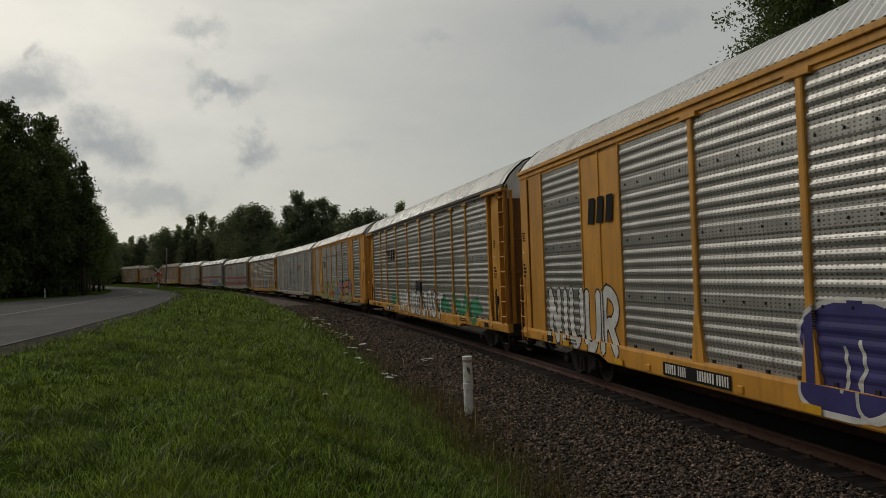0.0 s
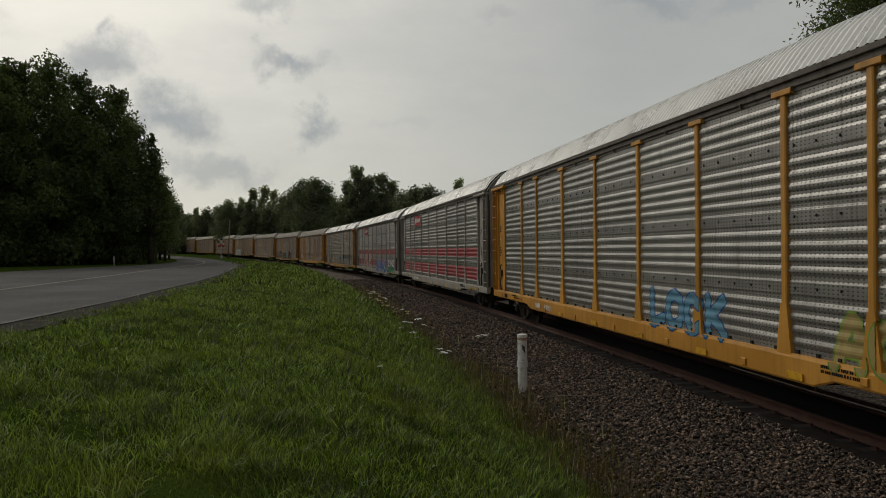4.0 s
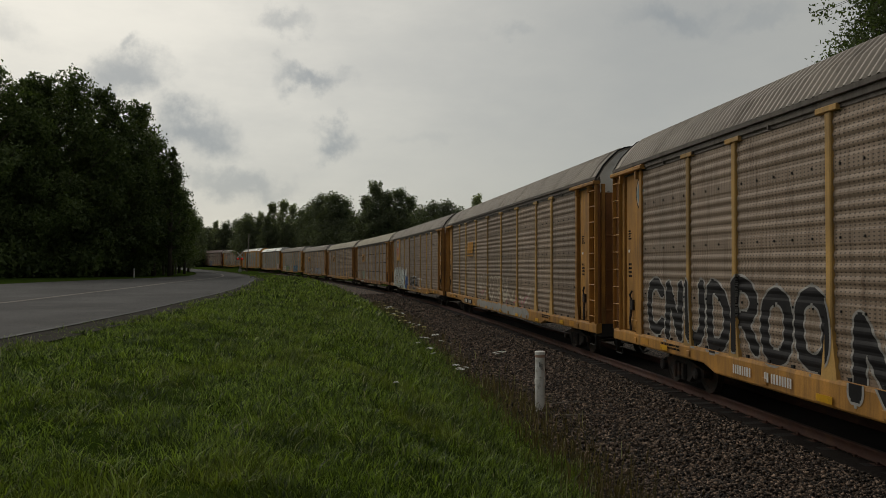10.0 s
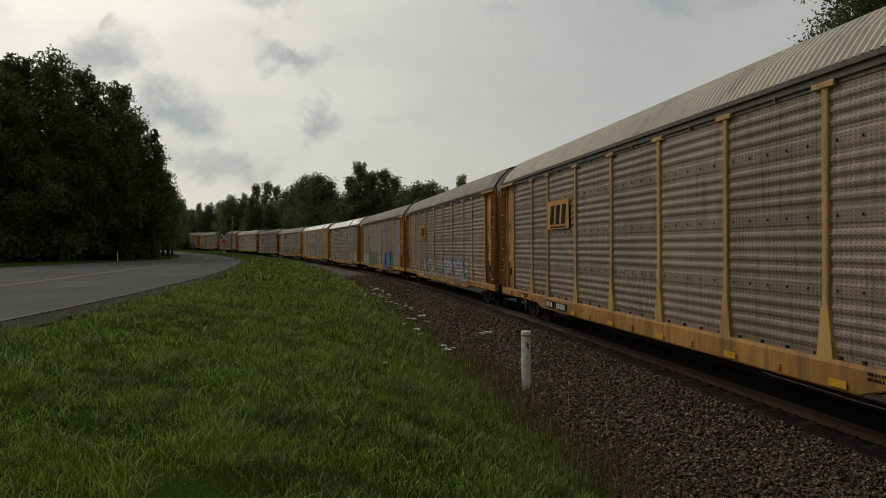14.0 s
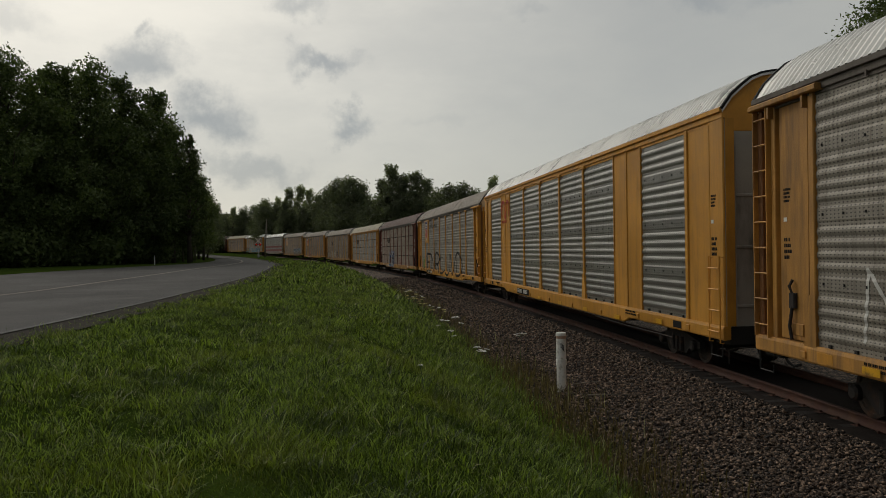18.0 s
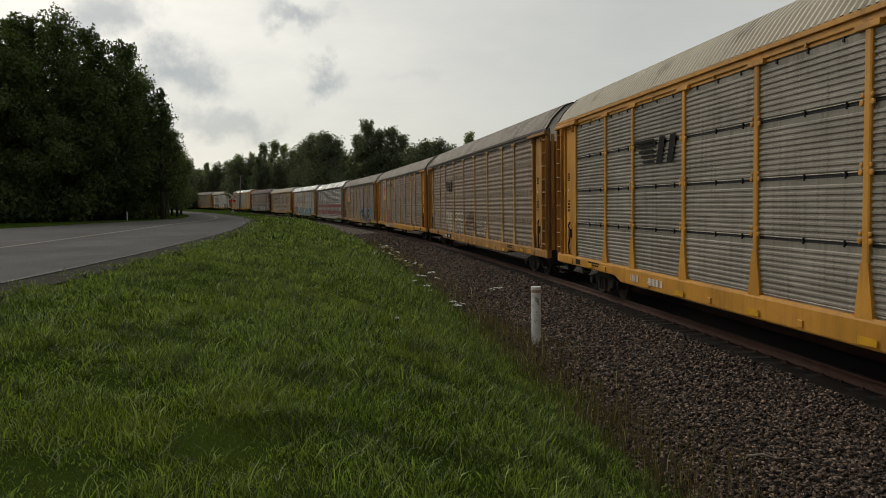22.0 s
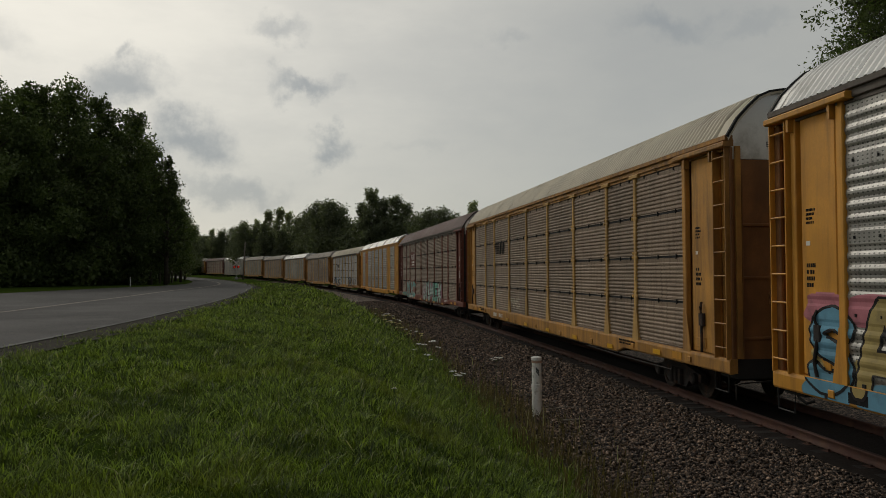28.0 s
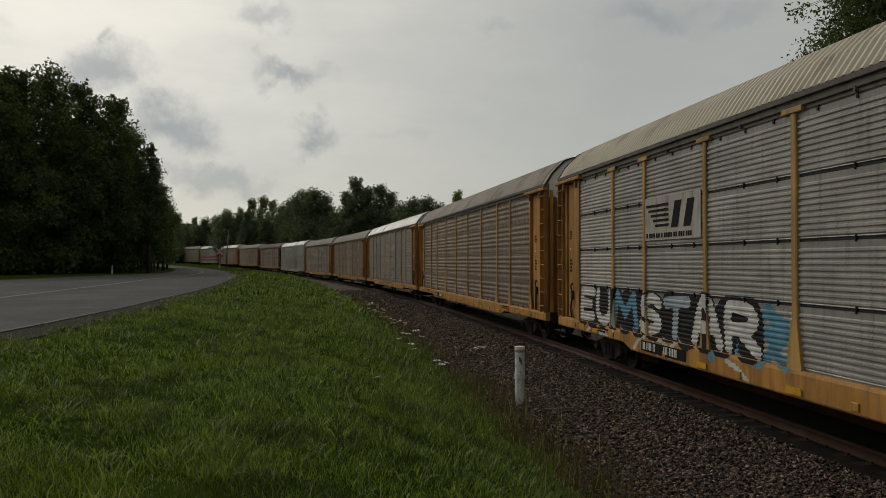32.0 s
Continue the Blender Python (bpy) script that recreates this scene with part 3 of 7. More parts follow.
def rail_mesh(d):
    """A rail with foot, web and head, along the curve, and its polished top."""
    prof = [(-0.076, -0.17), (0.076, -0.17), (0.076, -0.155), (0.026, -0.135), (0.024, -0.05), (0.038, -0.035), (0.038, -0.006), (-0.038, -0.006), (-0.038, -0.035), (-0.024, -0.05), (-0.026, -0.135), (-0.076, -0.155)]
    st = np.concatenate([np.arange(-60, 60, 2.0), np.arange(60, 421, 5.0)])
    m = len(prof)
    verts, faces = [], []
    for s in st:
        for a, z in prof:
            x, y, _ = on_track(s, d + a)
            verts.append((x, y, z + grade(s)))
    for i in range(len(st) - 1):
        for j in range(m):
            a, b = i * m + j, i * m + (j + 1) % m
            faces.append((a, b, b + m, a + m))
    top, tf = [], []
    for s in st:
        for a in (-0.03, 0.03):
            x, y, _ = on_track(s, d + a)
            top.append((x, y, grade(s)))
        for a in (-0.036, 0.036):
            x, y, _ = on_track(s, d + a)
            top.append((x, y, grade(s) - 0.0055))
    for i in range(len(st) - 1):
        k = 4 * i
        tf += [(k, k + 4, k + 5, k + 1), (k + 2, k + 6, k + 4, k), (k + 1, k + 5, k + 7, k + 3)]
    return (verts, faces), (top, tf)


for d in (0.755, -0.755):
    (rv, rf), (tv, tf) = rail_mesh(d)
    rail = tagged(new("rail", big_mesh("rail", rv, rf, M["rail"])), "rust-brown steel rail on wooden ties", "rail", "rails of the track")
    part("rail_head", big_mesh("rail_head", tv, tf, M["rail_head"]), M["rail_head"], rail, "polished running surface")

tie_mesh = Build().box(-1.3, 1.3, -0.115, 0.115, -0.34, -0.16, 0.012).mesh("tie", M["tie"])
plate_mesh = Build().box(-0.18, 0.18, -0.09, 0.09, -0.172, -0.158).box(-0.13, -0.09, -0.05, -0.02, -0.158, -0.12).box(0.09, 0.13, 0.02, 0.05, -0.158, -0.12).mesh("tie_plate", M["rail"])
s = -6.0
while s < 110:
    x, y, h = on_track(s)
    tie = new("tie", tie_mesh)
    tie.matrix_basis = pose(x, y, random.uniform(-0.028, -0.008), 0, 0, math.degrees(h) + random.uniform(-1.2, 1.2))
    tagged(tie, "dark creosoted wooden tie set in the ballast", "railway tie", "ties of the track")
    if s < 60:
        part("tie_plate", plate_mesh, M["rail"], tie, at=pose(-0.755, 0, 0))
        part("tie_plate", plate_mesh, M["rail"], tie, at=pose(0.755, 0, 0))
    s += 0.52


# ---------- the autorack cars ----------
LONG, PITCH, SPEED = 27.7, 29.04, 26.26
Z_SILL, Z_DECK, Z_CHORD, Z_EAVE, Z_CROWN = 0.67, 1.10, 5.06, 5.28, 6.16
SKIN = 1.455
END = LONG / 2
BAYS_LADDER = [2.7, 2.0, 2.9, 2.9, 2.9, 2.9, 2.9, 2.0, 2.7]
CORNER_LADDER = 1.9
BAYS_PLATE = [2.7, -2.15, 2.88, 2.88, 2.88, 2.88, 2.88, -2.15, 2.7]
CORNER_PLATE = 1.8
ONCE = {}


RAISE = [Matrix()]


def raised(k):
    """Stretches the body above the deck: cars come in several heights."""
    return pose(0, 0, Z_DECK) @ Matrix.Diagonal((1, 1, k, 1)) @ pose(0, 0, -Z_DECK)


def once(key, make):
    if key not in ONCE:
        ONCE[key] = make()
    return ONCE[key]


def profile(style):
    """The section of a side sheet: height above the deck and how far it stands out."""
    pts = [(Z_DECK, 0.0)]
    if style == "ribbed":
        z = Z_DECK + 0.10
        while z < Z_CHORD - 0.15:
            for _ in range(4):
                if z + 0.17 > Z_CHORD - 0.05:
                    break
                pts += [(z, 0.0), (z + 0.03, 0.012), (z + 0.055, 0.020), (z + 0.09, 0.020), (z + 0.115, 0.012), (z + 0.145, 0.0)]
                z += 0.185
            pts += [(z + 0.02, 0.0), (z + 0.06, 0.012), (z + 0.24, 0.012), (z + 0.28, 0.0)]
            z += 0.34
        pts = [p for p in pts if p[0] < Z_CHORD - 0.02]
    else:
        seam = (Z_CHORD - Z_DECK) / 4
        for k in range(4):
            z0, z1 = Z_DECK + k * seam, Z_DECK + (k + 1) * seam
            pts += [(z0 + 0.022, -0.03), (z0 + 0.03, 0.012)]
            z = z0 + 0.05
            while z < z1 - 0.10:
                pts += [(z, 0.0), (z + 0.016, 0.024), (z + 0.048, 0.024), (z + 0.066, 0.0)]
                z += 0.094
            pts += [(z1 - 0.03, 0.012), (z1 - 0.022, -0.03)]
    pts.append((Z_CHORD, 0.0))
    return pts


PROFILE = {k: profile(k) for k in ("ribbed", "split")}


def sheet_mesh(style, width):
    def make():
        b = Build()
        pts = PROFILE[style]
        h = width / 2
        for (z0, o0), (z1, o1) in zip(pts, pts[1:]):
            b.quad((o0, -h, z0), (o0, h, z0), (o1, h, z1), (o1, -h, z1))
        for y in (-h, h):
            for (z0, o0), (z1, o1) in zip(pts, pts[1:]):
                b.quad((o0, y, z0), (o1, y, z1), (-0.04, y, z1), (-0.04, y, z0))
        b.quad((-0.04, -h, Z_DECK), (-0.04, h, Z_DECK), (-0.04, h, Z_CHORD), (-0.04, -h, Z_CHORD))
        return b.mesh("side_sheet")
    return once(("sheet", style, width), make)


def seams_mesh(width):
    """Black joints, hinges and bolt ears between stacked sheets."""
    def make():
        b = Build()
        seam = (Z_CHORD - Z_DECK) / 4
        for k in (1, 2, 3):
            z = Z_DECK + k * seam
            b.box(-0.035, -0.005, -width / 2 + 0.02, width / 2 - 0.02, z - 0.02, z + 0.02)
            for f in (-0.02, 0.33):
                b.box(-0.01, 0.032, f * width - 0.012, f * width + 0.012, z - 0.05, z + 0.05, 0.004)
        for f in (-0.3, 0.0, 0.3):
            b.box(-0.01, 0.03, f * width - 0.02, f * width + 0.02, Z_CHORD - 0.08, Z_CHORD - 0.01)
        return b.mesh("seam")
    return once(("seam", width), make)


def bolts_mesh(width):
    def make():
        b = Build()
        z = Z_DECK + 0.10 + 4 * 0.185 + 0.15
        while z < Z_CHORD - 0.2:
            y = -width / 2 + 0.25
            while y < width / 2 - 0.1:
                b.box(0.015, 0.034, y - 0.014, y + 0.014, z - 0.02, z + 0.02, 0.003)
                y += 0.55
            z += 4 * 0.185 + 0.34
        for f in (-0.35, -0.1, 0.15, 0.4):
            b.box(-0.01, 0.03, f * width - 0.035, f * width + 0.035, Z_DECK + 0.01, Z_DECK + 0.06)
        return b.mesh("fastener")
    return once(("bolts", width), make)


def post_mesh(kind):
    def make():
        b = Build()
        b.prism([(SKIN - 0.06, -0.075), (SKIN + 0.045, -0.075), (SKIN + 0.06, -0.05), (SKIN + 0.06, 0.05), (SKIN + 0.045, 0.075), (SKIN - 0.06, 0.075)], 2, Z_DECK + 0.002, Z_CHORD + 0.06)
        # flared foot
        f = SKIN + 0.064
        b.quad((f, -0.08, Z_DECK + 0.75), (f, 0.08, Z_DECK + 0.75), (f, 0.20, Z_DECK - 0.05), (f, -0.20, Z_DECK - 0.05))
        for sgn in (-1, 1):
            b.quad((f, sgn * 0.08, Z_DECK + 0.75), (f, sgn * 0.20, Z_DECK - 0.05), (SKIN - 0.03, sgn * 0.20, Z_DECK - 0.05), (SKIN - 0.03, sgn * 0.08, Z_DECK + 0.75))
        if "tee" in kind:
            b.box(SKIN - 0.02, SKIN + 0.085, -0.26, 0.26, Z_CHORD - 0.02, Z_CHORD + 0.075, 0.012)
        if "eared" in kind:
            for z in (1.05, 2.0, 2.95):
                for sgn in (-1, 1):
                    b.lathe((SKIN + 0.045, sgn * 0.115, Z_DECK + z), 0, [(0.0, 0.045), (0.02, 0.045), (0.028, 0.03)], 8)
                    b.lathe((SKIN + 0.045, sgn * 0.10, Z_DECK + z + 0.10), 0, [(0.0, 0.035), (0.02, 0.035), (0.028, 0.02)], 8)
        return b.mesh("post")
    return once(("post", kind), make)


def sill_foot(y):
    """Underside of the side sill: shallow over the trucks, deep between them."""
    return Z_SILL + 0.14 * min(1.0, max(0.0, (abs(y) - 8.0) / 0.5))


def sill_mesh():
    def make():
        b = Build()
        ends = [-END, -8.5, -8.0, 8.0, 8.5, END]
        rings = []
        for y in ends:
            z = sill_foot(y)
            rings.append([(HALF - 0.16, y, z + 0.02), (HALF - 0.02, y, z), (HALF, y, z + 0.03), (HALF, y, Z_DECK - 0.06), (HALF - 0.02, y, Z_DECK), (HALF - 0.16, y, Z_DECK)])
        b.v = [p for ring in rings for p in ring]
        for i in range(len(ends) - 1):
            b.f += [(i * 6 + k, i * 6 + (k + 1) % 6, i * 6 + 6 + (k + 1) % 6, i * 6 + 6 + k) for k in range(6)]
        b.f += [tuple(range(6)), tuple(range(len(b.v) - 6, len(b.v)))]
        for y in np.arange(-12.2, 12.3, 3.05):
            z = sill_foot(y)
            b.box(HALF - 0.01, HALF + 0.03, y - 0.07, y + 0.07, z + 0.06, z + 0.18, 0.01)
        return b.mesh("side_sill")
    return once("sill", make)


def chord_mesh(kind):
    def make():
        b = Build()
        b.box(SKIN - 0.06, SKIN + 0.055, -END, END, Z_CHORD + 0.06, Z_EAVE - 0.03, 0.012)
        b.box(SKIN - 0.05, HALF + 0.03, -END + 0.01, END - 0.01, Z_EAVE - 0.045, Z_EAVE + 0.05, 0.01)
        b.box(SKIN - 0.06, SKIN + 0.02, -END + 0.3, END - 0.3, Z_CHORD, Z_CHORD + 0.06)
        if kind != "plate":
            for y in np.arange(-12.0, 12.1, 1.5):
                b.box(SKIN + 0.02, SKIN + 0.07, y - 0.02, y + 0.02, Z_CHORD + 0.01, Z_CHORD + 0.09)
        return b.mesh("top_chord")
    return once(("chord", kind == "plate"), make)


def corner_mesh():
    """The end bay of a ladder car: a flat plate between two uprights."""
    def make():
        y1 = END
        b = Build()
        b.box(SKIN - 0.20, SKIN - 0.10, y1 - 1.90, y1, Z_DECK, Z_CHORD + 0.06)
        b.prism([(SKIN - 0.10, y1 - 1.72), (SKIN - 0.02, y1 - 1.66), (SKIN - 0.02, y1 - 0.78), (SKIN - 0.10, y1 - 0.72)], 2, Z_DECK + 0.03, Z_CHORD)
        b.box(SKIN - 0.10, SKIN + 0.0, y1 - 1.5, y1 - 1.1, Z_DECK + 0.10, Z_DECK + 0.30, 0.01)
        return b.mesh("corner_panel")
    return once("corner", make)


def corner_post_mesh(k):
    """The uprights of the end bay: one with a flared foot at the sheets, one at the ladder."""
    def make():
        y1 = END
        b = Build()
        if k == 0:
            b.box(SKIN - 0.06, SKIN + 0.06, y1 - 1.97, y1 - 1.81, Z_DECK, Z_CHORD + 0.06, 0.015)
            b.prism([(y1 - 1.97, Z_DECK + 0.8), (y1 - 1.81, Z_DECK + 0.8), (y1 - 1.63, Z_DECK - 0.04), (y1 - 1.99, Z_DECK - 0.04)], 0, SKIN + 0.05, SKIN + 0.064)
        else:
            b.box(SKIN - 0.10, SKIN + 0.03, y1 - 0.70, y1 - 0.56, Z_DECK, Z_CHORD + 0.06, 0.012)
        return b.mesh("corner_post")
    return once(("corner_post", k), make)


def latch_mesh():
    """The dark latch and hanging bar that hold the end doors, low on the end bay."""
    def make():
        y = END - 1.22
        b = Build()
        b.box(SKIN - 0.03, SKIN + 0.05, y - 0.09, y + 0.09, Z_DECK + 0.55, Z_DECK + 0.80, 0.02)
        b.tube([(SKIN + 0.03, y, Z_DECK + 0.78), (SKIN + 0.06, y + 0.04, Z_DECK + 0.92), (SKIN + 0.02, y, Z_DECK + 1.02)], 0.03, 6)
        b.tube([(SKIN + 0.03, y, Z_DECK + 0.58), (SKIN + 0.05, y + 0.06, Z_DECK + 0.25), (SKIN + 0.03, y + 0.02, Z_DECK + 0.02)], 0.03, 6)
        return b.mesh("latch")
    return once("latch", make)


def corner_plate_mesh():
    def make():
        b = Build()
        b.box(SKIN - 0.20, SKIN - 0.015, END - 1.80, END, Z_DECK, Z_CHORD + 0.06)
        b.box(SKIN - 0.02, SKIN + 0.012, END - 1.70, END - 0.72, Z_DECK - 0.02, Z_CHORD + 0.06)
        return b.mesh("corner_panel")
    return once("corner_plate", make)


def corner_bar_mesh(k):
    """The upright and the edge plate of a plate car's end bay."""
    def make():
        b = Build()
        if k == 0:
            b.box(SKIN - 0.02, SKIN + 0.05, END - 1.84, END - 1.70, Z_DECK, Z_CHORD + 0.06, 0.012)
        else:
            b.box(SKIN - 0.02, SKIN + 0.04, END - 0.62, END - 0.02, Z_DECK - 0.02, Z_CHORD + 0.06, 0.02)
            b.box(SKIN + 0.03, SKIN + 0.05, END - 0.66, END - 0.60, Z_DECK - 0.02, Z_CHORD, 0.006)
        return b.mesh("corner_post")
    return once(("corner_bar", k), make)


def ladder_mesh(tall):
    def make():
        b = Build()
        z1 = Z_CHORD + 0.1 if tall else Z_DECK + 1.35
        z0 = Z_DECK - 0.02 if tall else Z_SILL + 0.1
        ys = (END - 0.52, END - 0.05)
        x = HALF if tall else HALF + 0.05
        for y in ys:
            if tall:
                b.box(x - 0.02, x + 0.035, y - 0.012, y + 0.012, z0, z1)
                b.box(x - 0.10, x - 0.02, y - 0.006, y + 0.006, z0, z1)
            else:
                b.tube([(x - 0.08, y, z1 - 0.02), (x, y, z1), (x, y, z0), (x - 0.08, y, z0)], 0.016, 5)
        k = 9 if tall else 4
        for i in range(k):
            z = z0 + 0.22 + (z1 - z0 - 0.45) * i / (k - 1)
            b.tube([(x + 0.02, ys[0], z), (x + 0.02, ys[1], z)], 0.016, 5)
        return b.mesh("ladder")
    return once(("ladder", tall), make)


def step_mesh():
    def make():
        x = HALF - 0.03
        b = Build().tube([(x, END - 0.62, Z_SILL + 0.22), (x, END - 0.60, Z_SILL - 0.20), (x, END - 0.12, Z_SILL - 0.20), (x, END - 0.10, Z_SILL + 0.22)], 0.018, 5)
        return b.mesh("step")
    return once("step", make)


def bracket_mesh():
    def make():
        b = Build()
        b.box(SKIN - 0.03, HALF + 0.09, END - 2.2, END + 0.02, Z_CHORD + 0.045, Z_CHORD + 0.15, 0.02)
        for y in (END - 1.74, END - 0.63):
            b.box(SKIN, HALF + 0.05, y - 0.03, y + 0.03, Z_CHORD - 0.16, Z_CHORD + 0.05)
        return b.mesh("eave_bracket")
    return once("bracket", make)


def roof_arc(k, n, crown=Z_CROWN):
    """Point k of n on the section of the roof, from one eave to the other."""
    f = -1 + 2 * k / n
    x = HALF * f
    a = abs(f)
    if a > 0.52:
        z = Z_EAVE + (crown - 0.10 - Z_EAVE) * ((1 - a) / 0.48) ** 0.72
    else:
        z = crown - 0.10 * (a / 0.52) ** 2
    return x, z


def roof_mesh(crown):
    """Transverse corrugations over an arched section."""
    def make():
        n = 10
        ys, off = [], []
        y = -END + 0.5
        while y < END - 0.5:
            ys += [y, y + 0.022, y + 0.088, y + 0.11]
            off += [0.0, 0.055, 0.055, 0.0]
            y += 0.185
        ys = np.array(ys)
        verts, faces = [], []
        for y, o in zip(ys, off):
            for k in range(n + 1):
                x, z = roof_arc(k, n, crown)
                verts.append((x * (1 + 0.7 * o / HALF), y, z + o))
        m = n + 1
        for i in range(len(ys) - 1):
            for k in range(n):
                a = i * m + k
                faces.append((a, a + 1, a + m + 1, a + m))
        return big_mesh("roof", verts, faces, M["roof_grey"])
    return once(("roof", crown), make)


def hood_mesh(crown):
    """The smooth end of the roof, closed by the gable."""
    def make():
        b = Build()
        n = 14
        for k in range(n):
            (xa, za), (xb, zb) = roof_arc(k, n, crown), roof_arc(k + 1, n, crown)
            b.quad((xa, END - 0.52, za + 0.01), (xb, END - 0.52, zb + 0.01), (xb, END + 0.02, zb + 0.01), (xa, END + 0.02, za + 0.01))
            b.quad((xa, END - 0.30, za + 0.03), (xb, END - 0.30, zb + 0.03), (xb, END - 0.22, zb + 0.03), (xa, END - 0.22, za + 0.03))
            b.quad((xa, END + 0.02, za + 0.01), (xb, END + 0.02, zb + 0.01), (xb * 0.985, END + 0.02, zb - 0.06), (xa * 0.985, END + 0.02, za - 0.06))
        return b.mesh("roof_end")
    return once(("hood", crown), make)


def lip_mesh(crown):
    """The dark rubber lip where the roof meets the end wall."""
    def make():
        b = Build()
        n = 14
        for k in range(n):
            (xa, za), (xb, zb) = roof_arc(k, n, crown), roof_arc(k + 1, n, crown)
            p = [(xa * 1.012, za + 0.028), (xb * 1.012, zb + 0.028), (xb * 0.99, zb - 0.012), (xa * 0.99, za - 0.012)]
            b.quad(*[(x, END + 0.024, z) for x, z in p])
            b.quad((p[0][0], END - 0.05, p[0][1]), (p[1][0], END - 0.05, p[1][1]), (p[1][0], END + 0.024, p[1][1]), (p[0][0], END + 0.024, p[0][1]))
        return b.mesh("roof_lip")
    return once(("lip", crown), make)


def gable_mesh(crown):
    def make():
        n = 14
        ring = [(x * 0.985, z - 0.02) for x, z in (roof_arc(k, n, crown) for k in range(n + 1))]
        ring += [(HALF - 0.10, 4.88), (-HALF + 0.10, 4.88)]
        return Build().prism(ring, 1, END - 0.12, END - 0.05).mesh("end_top")
    return once(("gable", crown), make)


def door_mesh():
    """One leaf of the end doors, with its bars, panels and lock rods."""
    def make():
        b = Build()
        b.box(0.01, HALF - 0.12, END - 0.12, END - 0.055, Z_DECK - 0.05, 4.875)
        for z in (1.45, 2.6, 3.6):
            b.box(0.06, HALF - 0.2, END - 0.06, END - 0.03, z, z + 0.06, 0.01)
        b.box(0.3, 0.7, END - 0.06, END - 0.02, 2.1, 2.35, 0.02)
        return b.mesh("end_door")
    return once("door", make)


def door_post_mesh():
    return once("door_post", lambda: Build().box(HALF - 0.13, HALF - 0.06, END - 0.2, END - 0.02, Z_DECK - 0.05, 5.1, 0.015).mesh("door_post"))


def lock_rod_mesh(x):
    return once(("rod", x), lambda: Build().tube([(x, END - 0.02, Z_DECK), (x, END - 0.02, 4.82)], 0.018, 5).mesh("lock_rod"))


def frame_mesh():
    def make():
        b = Build()
        b.box(-0.38, 0.38, -END + 0.1, END - 0.1, 0.62, 1.02)
        b.box(-HALF + 0.17, HALF - 0.17, -END + 0.05, END - 0.05, 1.02, 1.09)
        for y in (-8.0, -4.0, 0, 4.0, 8.0):
            b.box(-HALF + 0.17, HALF - 0.17, y - 0.08, y + 0.08, 0.70, 1.02)
        for y in (-END + 0.35, END - 0.35):
            b.box(-HALF + 0.17, HALF - 0.17, y - 0.3, y + 0.3, 0.72, 1.02)
        return b.mesh("underframe")
    return once("frame", make)


def side_frame_mesh():
    def make():
        b = Build()
        ring = [(-1.15, 0.36), (-1.15, 0.52), (-0.75, 0.60), (-0.35, 0.68), (0.35, 0.68), (0.75, 0.60), (1.15, 0.52), (1.15, 0.36), (0.62, 0.36), (0.42, 0.18), (-0.42, 0.18), (-0.62, 0.36)]
        for s in (1, -1):
            x0, x1 = sorted((s * 0.92, s * 1.06))
            b.prism([(y, z) for y, z in ring], 0, x0, x1)
            for y in (-0.89, 0.89):
                b.lathe((s * 1.04, y, 0.42), 0, [(0, 0.13), (s * 0.10, 0.13), (s * 0.13, 0.09)], 10)
            for y in (-0.22, 0.0, 0.22):
                b.tube([(s * 1.08, y, 0.22), (s * 1.08, y, 0.56)], 0.075, 8)
        b.box(-1.05, 1.05, -0.22, 0.22, 0.42, 0.62, 0.03)
        return b.mesh("truck_frame")
    return once("side_frame", make)


def wheelset_mesh():
    def make():
        b = Build()
        b.tube([(-1.0, 0, 0.42), (1.0, 0, 0.42)], 0.075, 10)
        for s in (1, -1):
            b.lathe((s * 0.755, 0, 0.42), 0, [(-0.06 * s, 0.445), (-0.03 * s, 0.44), (-0.028 * s, 0.421), (0.07 * s, 0.418), (0.07 * s, 0.35), (0.045 * s, 0.33), (0.04 * s, 0.15), (0.07 * s, 0.12), (0.07 * s, 0.02)], 20)
        return b.mesh("wheelset")
    return once("wheelset", make)


def coupler_mesh():
    def make():
        b = Build()
        b.box(-0.09, 0.09, END - 0.3, END + 0.42, 0.78, 0.96, 0.03)
        b.prism([(-0.15, END + 0.38), (0.06, END + 0.36), (0.17, END + 0.46), (0.14, END + 0.60), (0.02, END + 0.50), (-0.10, END + 0.60), (-0.18, END + 0.52)], 2, 0.72, 1.0)
        return b.mesh("coupler")
    return once("coupler", make)


def hose_mesh():
    def make():
        pts = [(0.35, END - 0.05, 0.75), (0.36, END + 0.15, 0.62), (0.34, END + 0.32, 0.40), (0.30, END + 0.48, 0.32), (0.22, END + 0.60, 0.38)]
        return Build().tube(pts, 0.028, 6).mesh("brake_hose", smooth=True)
    return once("hose", make)


def lever_mesh():
    def make():
        x = HALF - 0.08
        b = Build().tube([(0.2, END + 0.10, 0.72), (x - 0.1, END + 0.10, 0.66), (x, END + 0.06, 0.62), (x, END + 0.06, 0.36)], 0.014, 5)
        return b.mesh("uncoupling_lever")
    return once("lever", make)


def rod_mesh():
    """The thin brake rod that hangs along the sill."""
    def make():
        x = HALF - 0.06
        pts = [(x, 5.5, Z_SILL - 0.06), (x, 8.0, Z_SILL - 0.09), (x, 11.2, Z_SILL - 0.08)]
        b = Build().tube(pts, 0.016, 5)
        for y in (5.5, 8.0, 11.2):
            b.tube([(x, y, Z_SILL - 0.07), (x, y, Z_SILL + 0.05)], 0.012, 5)
        return b.mesh("brake_rod")
    return once("rod", make)


